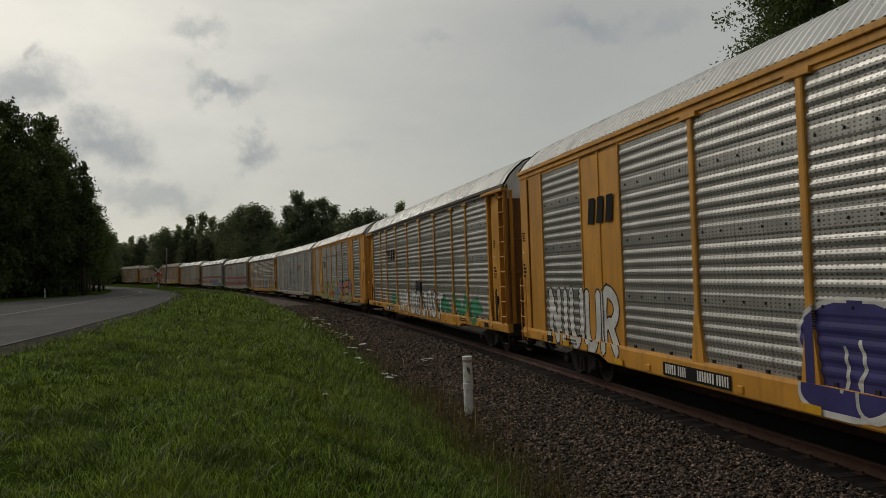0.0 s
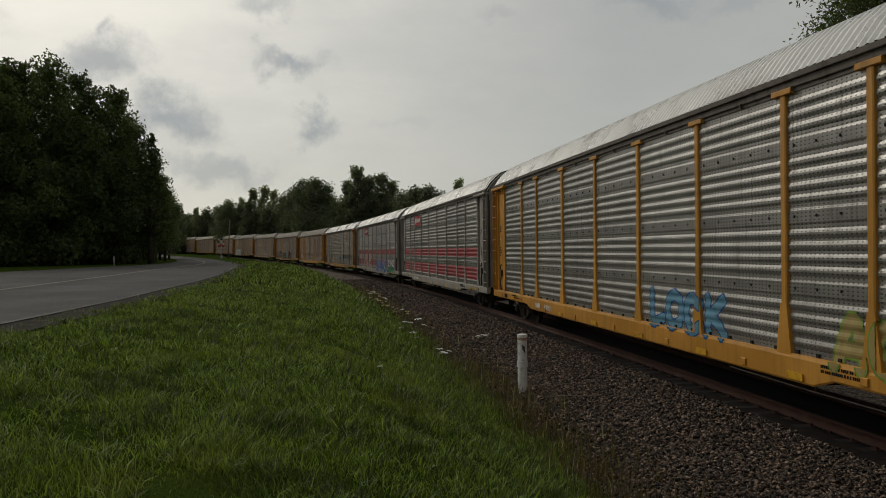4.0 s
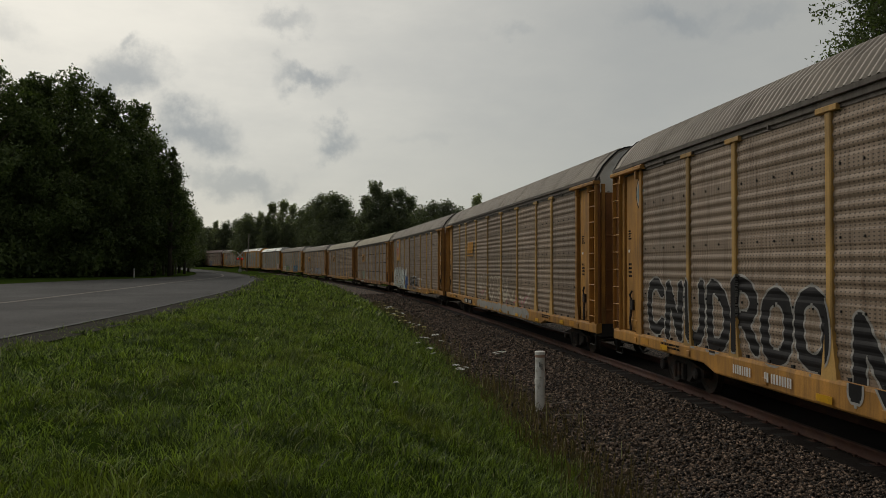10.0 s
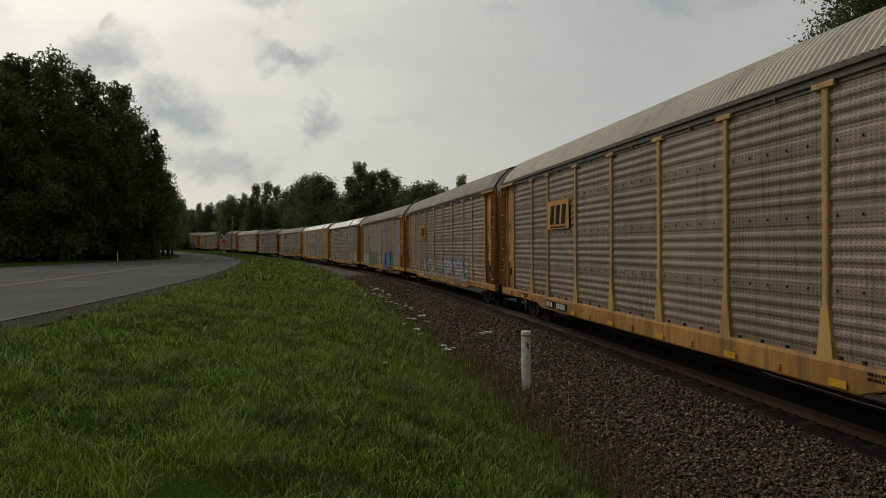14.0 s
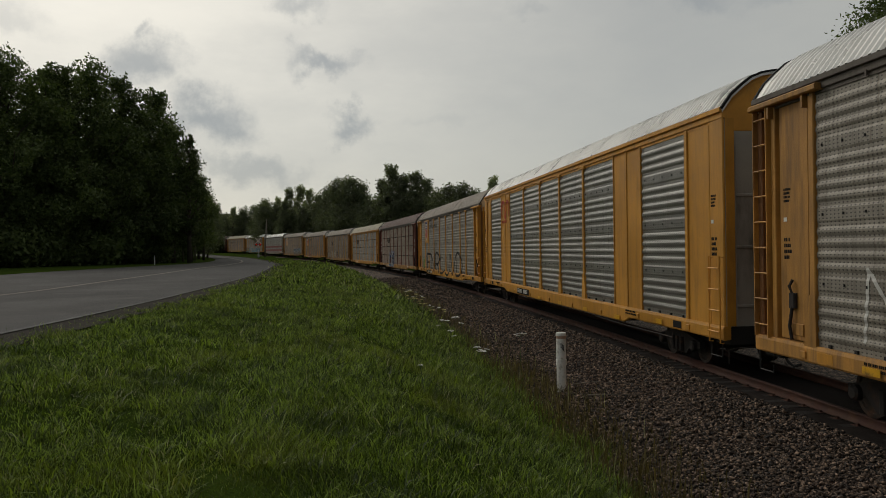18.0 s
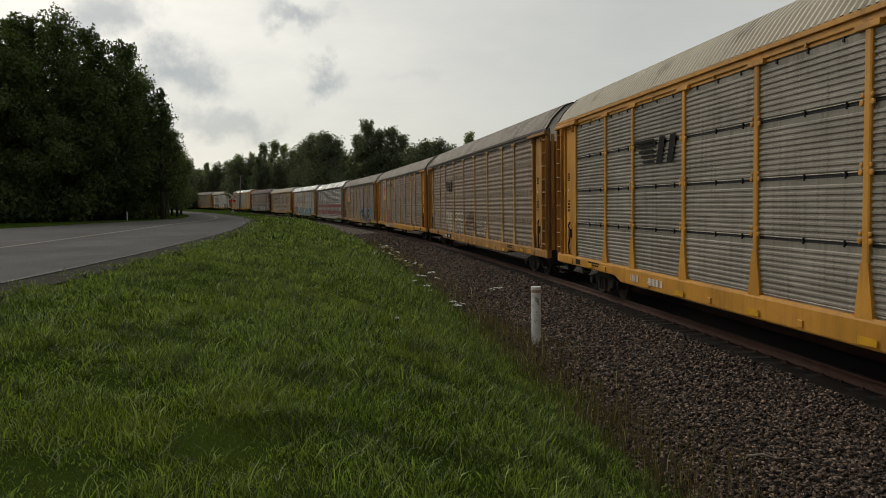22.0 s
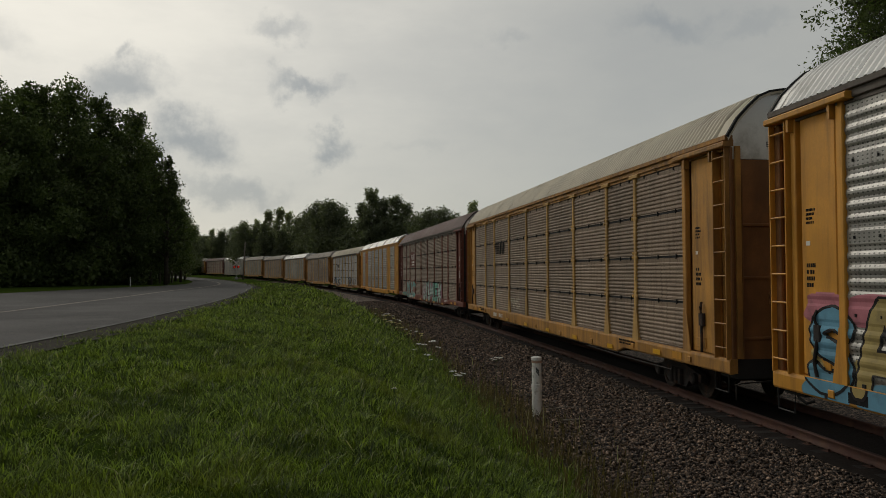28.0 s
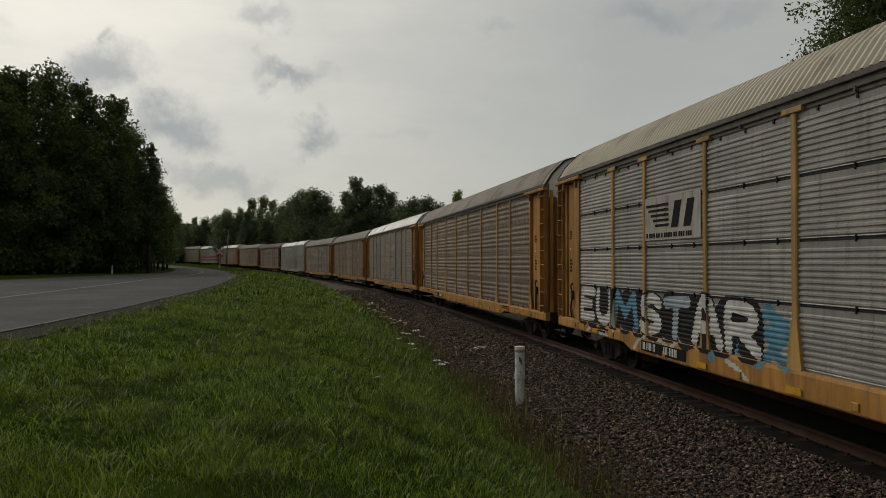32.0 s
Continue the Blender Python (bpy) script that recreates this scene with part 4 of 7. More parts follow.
def wide_plate_mesh():
    def make():
        b = Build()
        b.box(SKIN - 0.06, SKIN + 0.02, -1.075, 1.075, Z_DECK, Z_CHORD + 0.06)
        for y in (-1.04, 0.0, 1.04):
            b.box(SKIN + 0.01, SKIN + 0.045, y - 0.03, y + 0.03, Z_DECK - 0.04, Z_CHORD + 0.06, 0.008)
        for z in (1.9, 3.0, 4.1):
            for y in (-0.8, -0.2, 0.2, 0.8):
                b.box(SKIN + 0.015, SKIN + 0.032, y - 0.014, y + 0.014, z - 0.014, z + 0.014)
        return b.mesh("wide_plate")
    return once("wide_plate", make)


# ----- paint on the cars -----
PAINT = {}


def paint(c):
    if c not in PAINT:
        PAINT[c] = material("spray_paint", c, 0.55, 0, 0.18, 2.0, 0.05, 40, tuple(0.45 * k + 0.03 for k in c), 0.35, spec=0.12)
    return PAINT[c]


WHITE, BLACK, BLUE, SKY, GREEN, TEAL, RED, ORANGE, PINK, PURPLE, LIME, BUFF, SMOKE, TAN = (
    (0.56, 0.55, 0.52), (0.020, 0.019, 0.020), (0.03, 0.09, 0.26), (0.12, 0.27, 0.37), (0.04, 0.21, 0.11), (0.12, 0.28, 0.26), (0.32, 0.05, 0.04),
    (0.42, 0.15, 0.05), (0.42, 0.16, 0.19), (0.05, 0.045, 0.15), (0.18, 0.29, 0.05), (0.42, 0.36, 0.28), (0.31, 0.30, 0.28), (0.36, 0.28, 0.11))


BANDS = {}


def bands(style):
    """Heights at which the section of the side bends, with finer steps between."""
    if style not in BANDS:
        knots = sorted({round(z, 4) for z, _ in PROFILE[style] if z < 2.7} | {Z_SILL + 0.05, Z_DECK - 0.001})
        out = [knots[0]]
        for z in knots[1:]:
            k = max(1, math.ceil((z - out[-1]) / 0.045))
            out += [out[-1] + (z - out[-1]) * (q + 1) / k for q in range(k)]
        BANDS[style] = out
    return BANDS[style]


def spans_of(lines, r, z):
    """Where a level line crosses thick strokes: merged intervals."""
    got = []
    for pts in lines:
        for (ay, az), (by, bz) in zip(pts, pts[1:]):
            if z < min(az, bz) - r or z > max(az, bz) + r:
                continue
            ys = []
            for cy, cz in ((ay, az), (by, bz)):
                if abs(z - cz) < r:
                    w = math.sqrt(r * r - (z - cz) ** 2)
                    ys += [cy - w, cy + w]
            dy, dz = by - ay, bz - az
            n = math.hypot(dy, dz)
            if n > 1e-6:
                oy, oz = -dz / n * r, dy / n * r
                ring = [(ay + oy, az + oz), (by + oy, bz + oz), (by - oy, bz - oz), (ay - oy, az - oz)]
                for (p, q), (u, v) in zip(ring, ring[1:] + ring[:1]):
                    if (q - z) * (v - z) < 0:
                        ys.append(p + (u - p) * (z - q) / (v - q))
            if len(ys) > 1:
                got.append((min(ys), max(ys)))
    got.sort()
    out = []
    for a, c in got:
        if out and a <= out[-1][1] + 0.004:
            out[-1][1] = max(out[-1][1], c)
        else:
            out.append([a, c])
    return out


def lay(b, style, posts, spans, off):
    """Paint laid on the side, band by band, over ribs and posts; spans gives the painted intervals at a height."""
    pz, po = zip(*PROFILE[style])
    zs = bands(style)
    rows = [spans(z) for z in zs]
    for z0, z1, r0, r1 in zip(zs, zs[1:], rows, rows[1:]):
        if not r0 and not r1:
            continue
        if len(r0) == len(r1) and all(a[0] < d[1] and d[0] < a[1] for a, d in zip(r0, r1)):
            pairs = list(zip(r0, r1))
        else:
            mid = spans((z0 + z1) / 2)
            pairs = list(zip(mid, mid))
        low = z1 < Z_DECK + 0.01
        x0, x1 = (HALF, HALF) if low else (SKIN + float(np.interp(z0, pz, po)), SKIN + float(np.interp(z1, pz, po)))
        for (a0, c0), (a1, c1) in pairs:
            cuts = [0.0, 1.0]
            if not low:
                for p, w, _ in posts:
                    for e in (p - w, p + w):
                        f = (e - (a0 + a1) / 2) / max(1e-6, (c0 + c1 - a0 - a1) / 2)
                        if 0 < f < 1:
                            cuts.append(f)
            cuts.sort()
            last = None
            for f, g in zip(cuts, cuts[1:]):
                mid = ((a0 + (c0 - a0) * (f + g) / 2) + (a1 + (c1 - a1) * (f + g) / 2)) / 2
                if low and z0 < sill_foot(mid) + 0.005:
                    last = None
                    continue
                top = max([o for p, w, o in posts if abs(mid - p) < w], default=None)
                xa, xb = (x0, x1) if low or top is None else (SKIN + top, SKIN + top)
                if last and abs(last[0] - xa) > 1e-4:
                    b.quad((last[0] + off, a0 + (c0 - a0) * f, z0), (xa + off, a0 + (c0 - a0) * f, z0), (xb + off, a1 + (c1 - a1) * f, z1), (last[1] + off, a1 + (c1 - a1) * f, z1))
                last = (xa, xb)
                b.quad((xa + off, a0 + (c0 - a0) * f, z0), (xa + off, a0 + (c0 - a0) * g, z0), (xb + off, a1 + (c1 - a1) * g, z1), (xb + off, a1 + (c1 - a1) * f, z1))


def spray(car, style, posts, spans, off, colour):
    b = Build()
    lay(b, style, posts, spans, off)
    if b.v:
        me = bpy.data.meshes.new("graffiti")
        me.from_pydata(b.v, [], b.f)
        return part("graffiti", me, paint(colour), car, at=RAISE[0])


LETTERS = {
    "A": [[(0, 0), (0.34, 1), (0.66, 1), (1, 0)], [(0.2, 0.38), (0.8, 0.38)]],
    "B": [[(0.05, 0), (0.05, 1), (0.75, 1), (0.85, 0.75), (0.6, 0.54), (0.05, 0.52)], [(0.6, 0.54), (0.95, 0.3), (0.8, 0), (0.05, 0)]],
    "C": [[(1, 0.82), (0.62, 1), (0.15, 0.9), (0, 0.5), (0.15, 0.1), (0.6, 0), (1, 0.16)]],
    "D": [[(0.05, 0), (0.05, 1), (0.6, 0.98), (0.95, 0.68), (0.95, 0.3), (0.6, 0.02), (0.05, 0)]],
    "E": [[(1, 0.97), (0.5, 1)], [(0.5, 1), (0.05, 1), (0.05, 0.5)], [(0.05, 0.5), (0.05, 0), (0.5, 0)], [(0.5, 0), (1, 0.04)], [(0.05, 0.5), (0.8, 0.52)]],
    "F": [[(1, 0.97), (0.05, 1)], [(0.05, 1), (0.05, 0)], [(0.05, 0.5), (0.8, 0.52)]],
    "G": [[(1, 0.85), (0.6, 1), (0.15, 0.9), (0, 0.5), (0.15, 0.1), (0.6, 0), (0.95, 0.12), (0.95, 0.45), (0.55, 0.45)]],
    "H": [[(0.05, 0), (0.1, 1)], [(0.92, 0), (0.95, 1)], [(0.08, 0.5), (0.94, 0.52)]],
    "I": [[(0.5, 0), (0.5, 1)]],
    "J": [[(0.35, 0.97), (1, 1)], [(0.75, 1), (0.75, 0.25), (0.5, 0), (0.15, 0.08), (0, 0.35)]],
    "K": [[(0.05, 0), (0.1, 1)], [(1, 1), (0.2, 0.5)], [(0.2, 0.5), (0.6, 0.35), (1, 0)]],
    "L": [[(0.1, 1), (0.08, 0.3), (0.2, 0), (0.6, 0), (1, 0.15)]],
    "M": [[(0, 0), (0.12, 1)], [(0.12, 1), (0.5, 0.35)], [(0.5, 0.35), (0.86, 1)], [(0.86, 1), (1, 0)]],
    "N": [[(0.02, 0), (0.08, 1)], [(0.08, 1), (0.9, 0.02)], [(0.9, 0.02), (0.95, 1)]],
    "O": [[(0.5, 1), (0.1, 0.85), (0, 0.5), (0.12, 0.12), (0.5, 0), (0.9, 0.14), (1, 0.5), (0.88, 0.86), (0.5, 1)]],
    "P": [[(0.05, 0), (0.05, 1), (0.7, 1), (0.95, 0.75), (0.7, 0.48), (0.05, 0.45)]],
    "R": [[(0.05, 0), (0.05, 1), (0.65, 1), (0.92, 0.75), (0.65, 0.5), (0.05, 0.46)], [(0.4, 0.48), (1, 0)]],
    "S": [[(0.95, 0.85), (0.55, 1), (0.1, 0.85), (0.15, 0.6), (0.8, 0.42), (0.95, 0.18), (0.5, 0), (0.02, 0.14)]],
    "T": [[(0, 0.93), (1, 1)], [(0.5, 0.97), (0.45, 0)]],
    "U": [[(0.05, 1), (0.05, 0.3), (0.3, 0), (0.7, 0), (0.95, 0.3), (0.95, 1)]],
    "V": [[(0.02, 1), (0.45, 0)], [(0.45, 0), (0.98, 1)]],
    "W": [[(0, 1), (0.2, 0)], [(0.2, 0), (0.5, 0.7)], [(0.5, 0.7), (0.78, 0)], [(0.78, 0), (1, 1)]],
    "X": [[(0, 1), (1, 0)], [(0.05, 0), (0.95, 1)]],
    "Y": [[(0.05, 1), (0.5, 0.5)], [(0.95, 1), (0.5, 0.5), (0.4, 0)]],
    "Z": [[(0.02, 0.95), (0.95, 1)], [(0.95, 1), (0.08, 0.03)], [(0.08, 0.03), (1, 0)]],
}
WIDTHS = {"I": 0.5, "M": 1.3, "W": 1.3, " ": 0.45}


def scrawl(rng, count):
    """Handwriting that nobody could read, as a run of letter shapes."""
    return "".join(rng.choice("CNUMSEVZ") for _ in range(count))


def smooth_line(pts, n=4):
    pts = [Vector(p) for p in pts]
    if len(pts) < 3:
        return pts
    out = []
    for i in range(len(pts) - 1):
        p0, p1, p2, p3 = pts[max(i - 1, 0)], pts[i], pts[i + 1], pts[min(i + 2, len(pts) - 1)]
        for k in range(n):
            f = k / n
            out.append(0.5 * (2 * p1 + (p2 - p0) * f + (2 * p0 - 5 * p1 + 4 * p2 - p3) * f * f + (3 * p1 - p0 - 3 * p2 + p3) * f**3))
    return out + [pts[-1]]


def graffiti(car, style, posts, rng, base, y0, y1, z0, z1, fill, outline, text, thick, halo=None):
    """Sprayed letters that run from the far end of the car to the near one: halo, outline and fill."""
    if isinstance(text, int) and text < 0:
        return bubbles(car, style, posts, rng, base, y0, y1, z0, z1, fill, outline, -text, thick)
    if isinstance(text, int):
        text = scrawl(rng, text)
    fills = fill if isinstance(fill, list) else [fill]
    unit = (y1 - y0) / sum(WIDTHS.get(c, 1.0) for c in text)
    thick = min(thick, 0.25 * unit, 0.24 * (z1 - z0))
    rim = thick * (0.72 if outline else 0.5)
    y, wild = y0, 0.03 if thick > 0.15 else 0.07
    for i, c in enumerate(text):
        cell = unit * WIDTHS.get(c, 1.0)
        if c == " ":
            y += cell
            continue
        oz, lean = rng.uniform(-wild, wild) * (z1 - z0), rng.uniform(-0.06, 0.06)
        inset = min(rim * 0.8, 0.3 * cell)
        lines = []
        for line in LETTERS[c]:
            pts = [(y + inset + (cell - 2 * inset) * u + lean * (w - 0.5) * cell, z0 + rim + oz + (z1 - z0 - 2 * rim) * w) for u, w in line]
            lines.append([tuple(q) for q in smooth_line(pts, 3)] if len(pts) > 3 else pts)
        y += cell
        top = fills[i % len(fills)]
        top, foot = top if isinstance(top[0], tuple) else (top, None)
        layers = [(halo, thick * 0.95, 0.001), (outline, thick * 0.66, 0.0022), (top, thick * 0.5, 0.0034)]
        for colour, r, off in layers:
            if colour is not None:
                spray(car, style, posts, functools.partial(spans_of, lines, r), base + off + 0.0002 * (i % 2), colour)
        if foot is not None:
            cut = z0 + (z1 - z0) * rng.uniform(0.42, 0.6)
            spray(car, style, posts, lambda z: spans_of(lines, thick * 0.5, z) if z < cut else [], base + 0.0040 + 0.0002 * (i % 2), foot)


def bubbles(car, style, posts, rng, base, y0, y1, z0, z1, fill, outline, count, edge):
    """Fat round letters that overlap: an outline, a fill and a few slits."""
    cell = (y1 - y0) / count
    for i in range(count):
        yc, half = y0 + cell * (i + 0.5) + rng.uniform(-0.06, 0.06) * cell, cell * rng.uniform(0.52, 0.62)
        zc, tall = (z0 + z1) / 2 + rng.uniform(-0.04, 0.04) * (z1 - z0), (z1 - z0) / 2 * rng.uniform(0.9, 1.05)
        lean, ph = rng.uniform(-0.15, 0.15), rng.uniform(0, 6.28)

        def spans(z, grow):
            u = (z - zc) / (tall + grow)
            if abs(u) >= 0.999:
                return []
            wide = (half + grow) * (1 - abs(u) ** 2.8) ** 0.36 * (1 - 0.10 * math.sin(2.3 * u + ph) ** 2)
            mid = yc + lean * u * half + 0.06 * half * math.sin(4 * u + ph)
            return [[mid - wide, mid + wide]]

        for colour, grow, off in ((outline, edge, 0.0), (fill, 0.0, 0.0010)):
            if colour is not None:
                spray(car, style, posts, functools.partial(spans, grow=grow), base + off + 0.0018 * (i % 3) * (edge > 0) + 0.0003 * (i % 2), colour)
        if edge > 0:
            slits = []
            for m in range(2):
                y, w = yc + half * rng.uniform(-0.45, 0.45), half * rng.uniform(-0.2, 0.2)
                z = zc + tall * rng.uniform(-0.7, 0.1)
                slits.append([tuple(q) for q in smooth_line([(y, z), (y + w, z + tall * 0.3), (y + 0.4 * w, z + tall * 0.75)], 3)])
            spray(car, style, posts, functools.partial(spans_of, slits, edge * 0.45), base + 0.0068, outline or BLACK)


def smear(car, style, posts, rng, y0, y1, z0, z1, colour, count, thick):
    """Loose paint: runs, blots and buffed-over patches."""
    lines = []
    for k in range(count):
        y, z = rng.uniform(y0, y1), rng.uniform(z0, z1)
        w, h = rng.uniform(0.1, 0.5), rng.uniform(-0.3, 0.3)
        lines.append([tuple(q) for q in smooth_line([(y - w, z - h), (y, z + rng.uniform(-0.15, 0.15)), (y + w, z + h)], 3)])
    ob = spray(car, style, posts, functools.partial(spans_of, lines, thick * 0.5), 0.0008, colour)
    if ob:
        tagged(ob, "loose sprayed paint", kind="stuff")


def patch(car, name, ring, mat, x, label=""):
    """A flat painted or bolted sign in the plane of the side; ring of (along, up)."""
    me = Build().prism(ring, 0, x, x + 0.006).mesh(name)
    return part(name, me, mat, car, label, RAISE[0])


def rect(y0, y1, z0, z1):
    return [(y0, z0), (y1, z0), (y1, z1), (y0, z1)]


def bars(car, y0, y1, z0, z1, rows, mat, x, rng, name="stencil", thin=1.0):
    """Writing too small to read: rows of short bars."""
    b = Build()
    h = (z1 - z0) / rows
    for r in range(rows):
        y, z = y0, z0 + r * h
        end = y1 - rng.uniform(0, 0.35) * (y1 - y0)
        while y < end:
            w = h * rng.uniform(0.32, 0.5) * thin
            b.box(x, x + 0.004, y, min(y + w, y1), z + 0.15 * h, z + 0.75 * h)
            y += w + 0.18 * h * rng.choice((1, 1, 1, 2.5)) * (0.5 + 0.5 * thin)
    if b.v:
        tagged(part(name, b.mesh(name), mat, car, "small stencilled writing", RAISE[0]), kind="stuff")


def shield(car, y, z, w, h, x):
    """A shield with a blue head over red and white stripes on a yellow board."""
    patch(car, "sign_board", rect(y - 1.06, y + 1.06, z - h * 0.66, z + h * 0.53), M["yellow"], x, "yellow sign board")
    edge = [(-0.5, 0.42), (-0.42, 0.5), (0, 0.44), (0.42, 0.5), (0.5, 0.42), (0.46, 0.1), (0.48, -0.22), (0.40, -0.38), (0.2, -0.46), (0, -0.53), (-0.2, -0.46), (-0.40, -0.38), (-0.48, -0.22), (-0.46, 0.1)]
    patch(car, "shield", [(y + a * w, z + c * h) for a, c in edge], paint((0.6, 0.56, 0.5)), x + 0.008, "red, white and blue shield")
    head = [(-0.46, 0.42), (-0.40, 0.46), (0, 0.40), (0.40, 0.46), (0.46, 0.42), (0.43, 0.08), (-0.43, 0.08)]
    patch(car, "shield_head", [(y + a * w, z + c * h) for a, c in head], paint((0.035, 0.06, 0.19)), x + 0.016)
    rng = random.Random(5)
    bars(car, y - 0.36 * w, y + 0.42 * w, z + 0.10 * h, z + 0.36 * h, 2, M["white_ink"], x + 0.023, rng)
    for k in range(6):
        c = (-0.375 + 0.15 * k)
        patch(car, "shield_stripe", rect(y + (c - 0.035) * w, y + (c + 0.035) * w, z - h * (0.46 - 0.28 * abs(c)), z + h * 0.06), paint((0.42, 0.06, 0.05)), x + 0.016)


def letter_marks(car, y, z, w, h, mat, x, kind):
    """A company mark as plain shapes in its colour."""
    b = Build()
    pieces = [b]
    t = 0.16 * h
    if kind == "three":      # three slanted blocks
        for k in range(3):
            b = Build()
            pieces = [b] if k == 0 else pieces + [b]
            a = y - w / 2 + k * w / 3 + 0.03 * w
            e = a + 0.26 * w
            b.prism([(a, z - h / 2), (e - 0.04 * w, z - h / 2), (e + 0.03 * w, z + h / 2), (a + 0.07 * w, z + h / 2)], 0, x, x + 0.005)
    elif kind == "worm":     # one long bent stroke
        line = [(0.05, -0.42), (0.0, 0.3), (0.1, 0.5), (0.3, 0.5), (0.4, 0.3), (0.42, -0.35), (0.52, -0.5), (0.62, -0.38), (0.7, 0.35), (0.8, 0.5), (0.95, 0.45), (1.0, 0.2), (1.0, -0.45)]
        pts = smooth_line([(y - w / 2 + u * w, z + v * h) for u, v in line], 5)
        rows = []
        for i, p in enumerate(pts):
            d = (pts[min(i + 1, len(pts) - 1)] - pts[max(i - 1, 0)]).normalized()
            rows.append((p + Vector((-d.y, d.x)) * t * 0.6, p - Vector((-d.y, d.x)) * t * 0.6))
        for (a, c), (e, g) in zip(rows, rows[1:]):
            b.quad((x, a.x, a.y), (x, c.x, c.y), (x, g.x, g.y), (x, e.x, e.y))
    else:                    # stacked speed lines and two slanted shapes
        for k in range(5):
            zz = z + h * (0.42 - 0.2 * k)
            b = Build()
            pieces = [b] if k == 0 else pieces + [b]
            b.box(x, x + 0.005, y - w * (0.5 - 0.05 * k), y - 0.02 * w, zz - 0.05 * h, zz + 0.05 * h)
        for k in range(2):
            a = y + w * (0.03 + 0.24 * k)
            b = Build().quad((x + 0.003, a, z - h / 2), (x + 0.003, a + 0.13 * w, z - h / 2), (x + 0.003, a + 0.21 * w, z + h / 2), (x + 0.003, a + 0.08 * w, z + h / 2))
            pieces.append(b)
    for b in pieces:
        part("company_mark", b.mesh("company_mark"), mat, car, "painted company mark", RAISE[0])


def words(text, size):
    """Lettering in the built-in font, as a mesh in the plane y-z that reads from the side x > 0."""
    def make():
        cu = bpy.data.curves.new("lettering", "FONT")
        cu.body, cu.size, cu.align_x, cu.resolution_u = text, size, "CENTER", 3
        ob = new("lettering", cu)
        me = bpy.data.meshes.new_from_object(ob.evaluated_get(bpy.context.evaluated_depsgraph_get()))
        bpy.data.objects.remove(ob)
        return me
    return once(("words", text, size), make)


SIDE_FACE = Matrix(((0, 0, 1, 0), (1, 0, 0, 0), (0, 1, 0, 0), (0, 0, 0, 1)))
END_FACE = Matrix(((-1, 0, 0, 0), (0, 0, 1, 0), (0, 1, 0, 0), (0, 0, 0, 1)))
TURN = pose(0, 0, 0, 0, 0, 180)


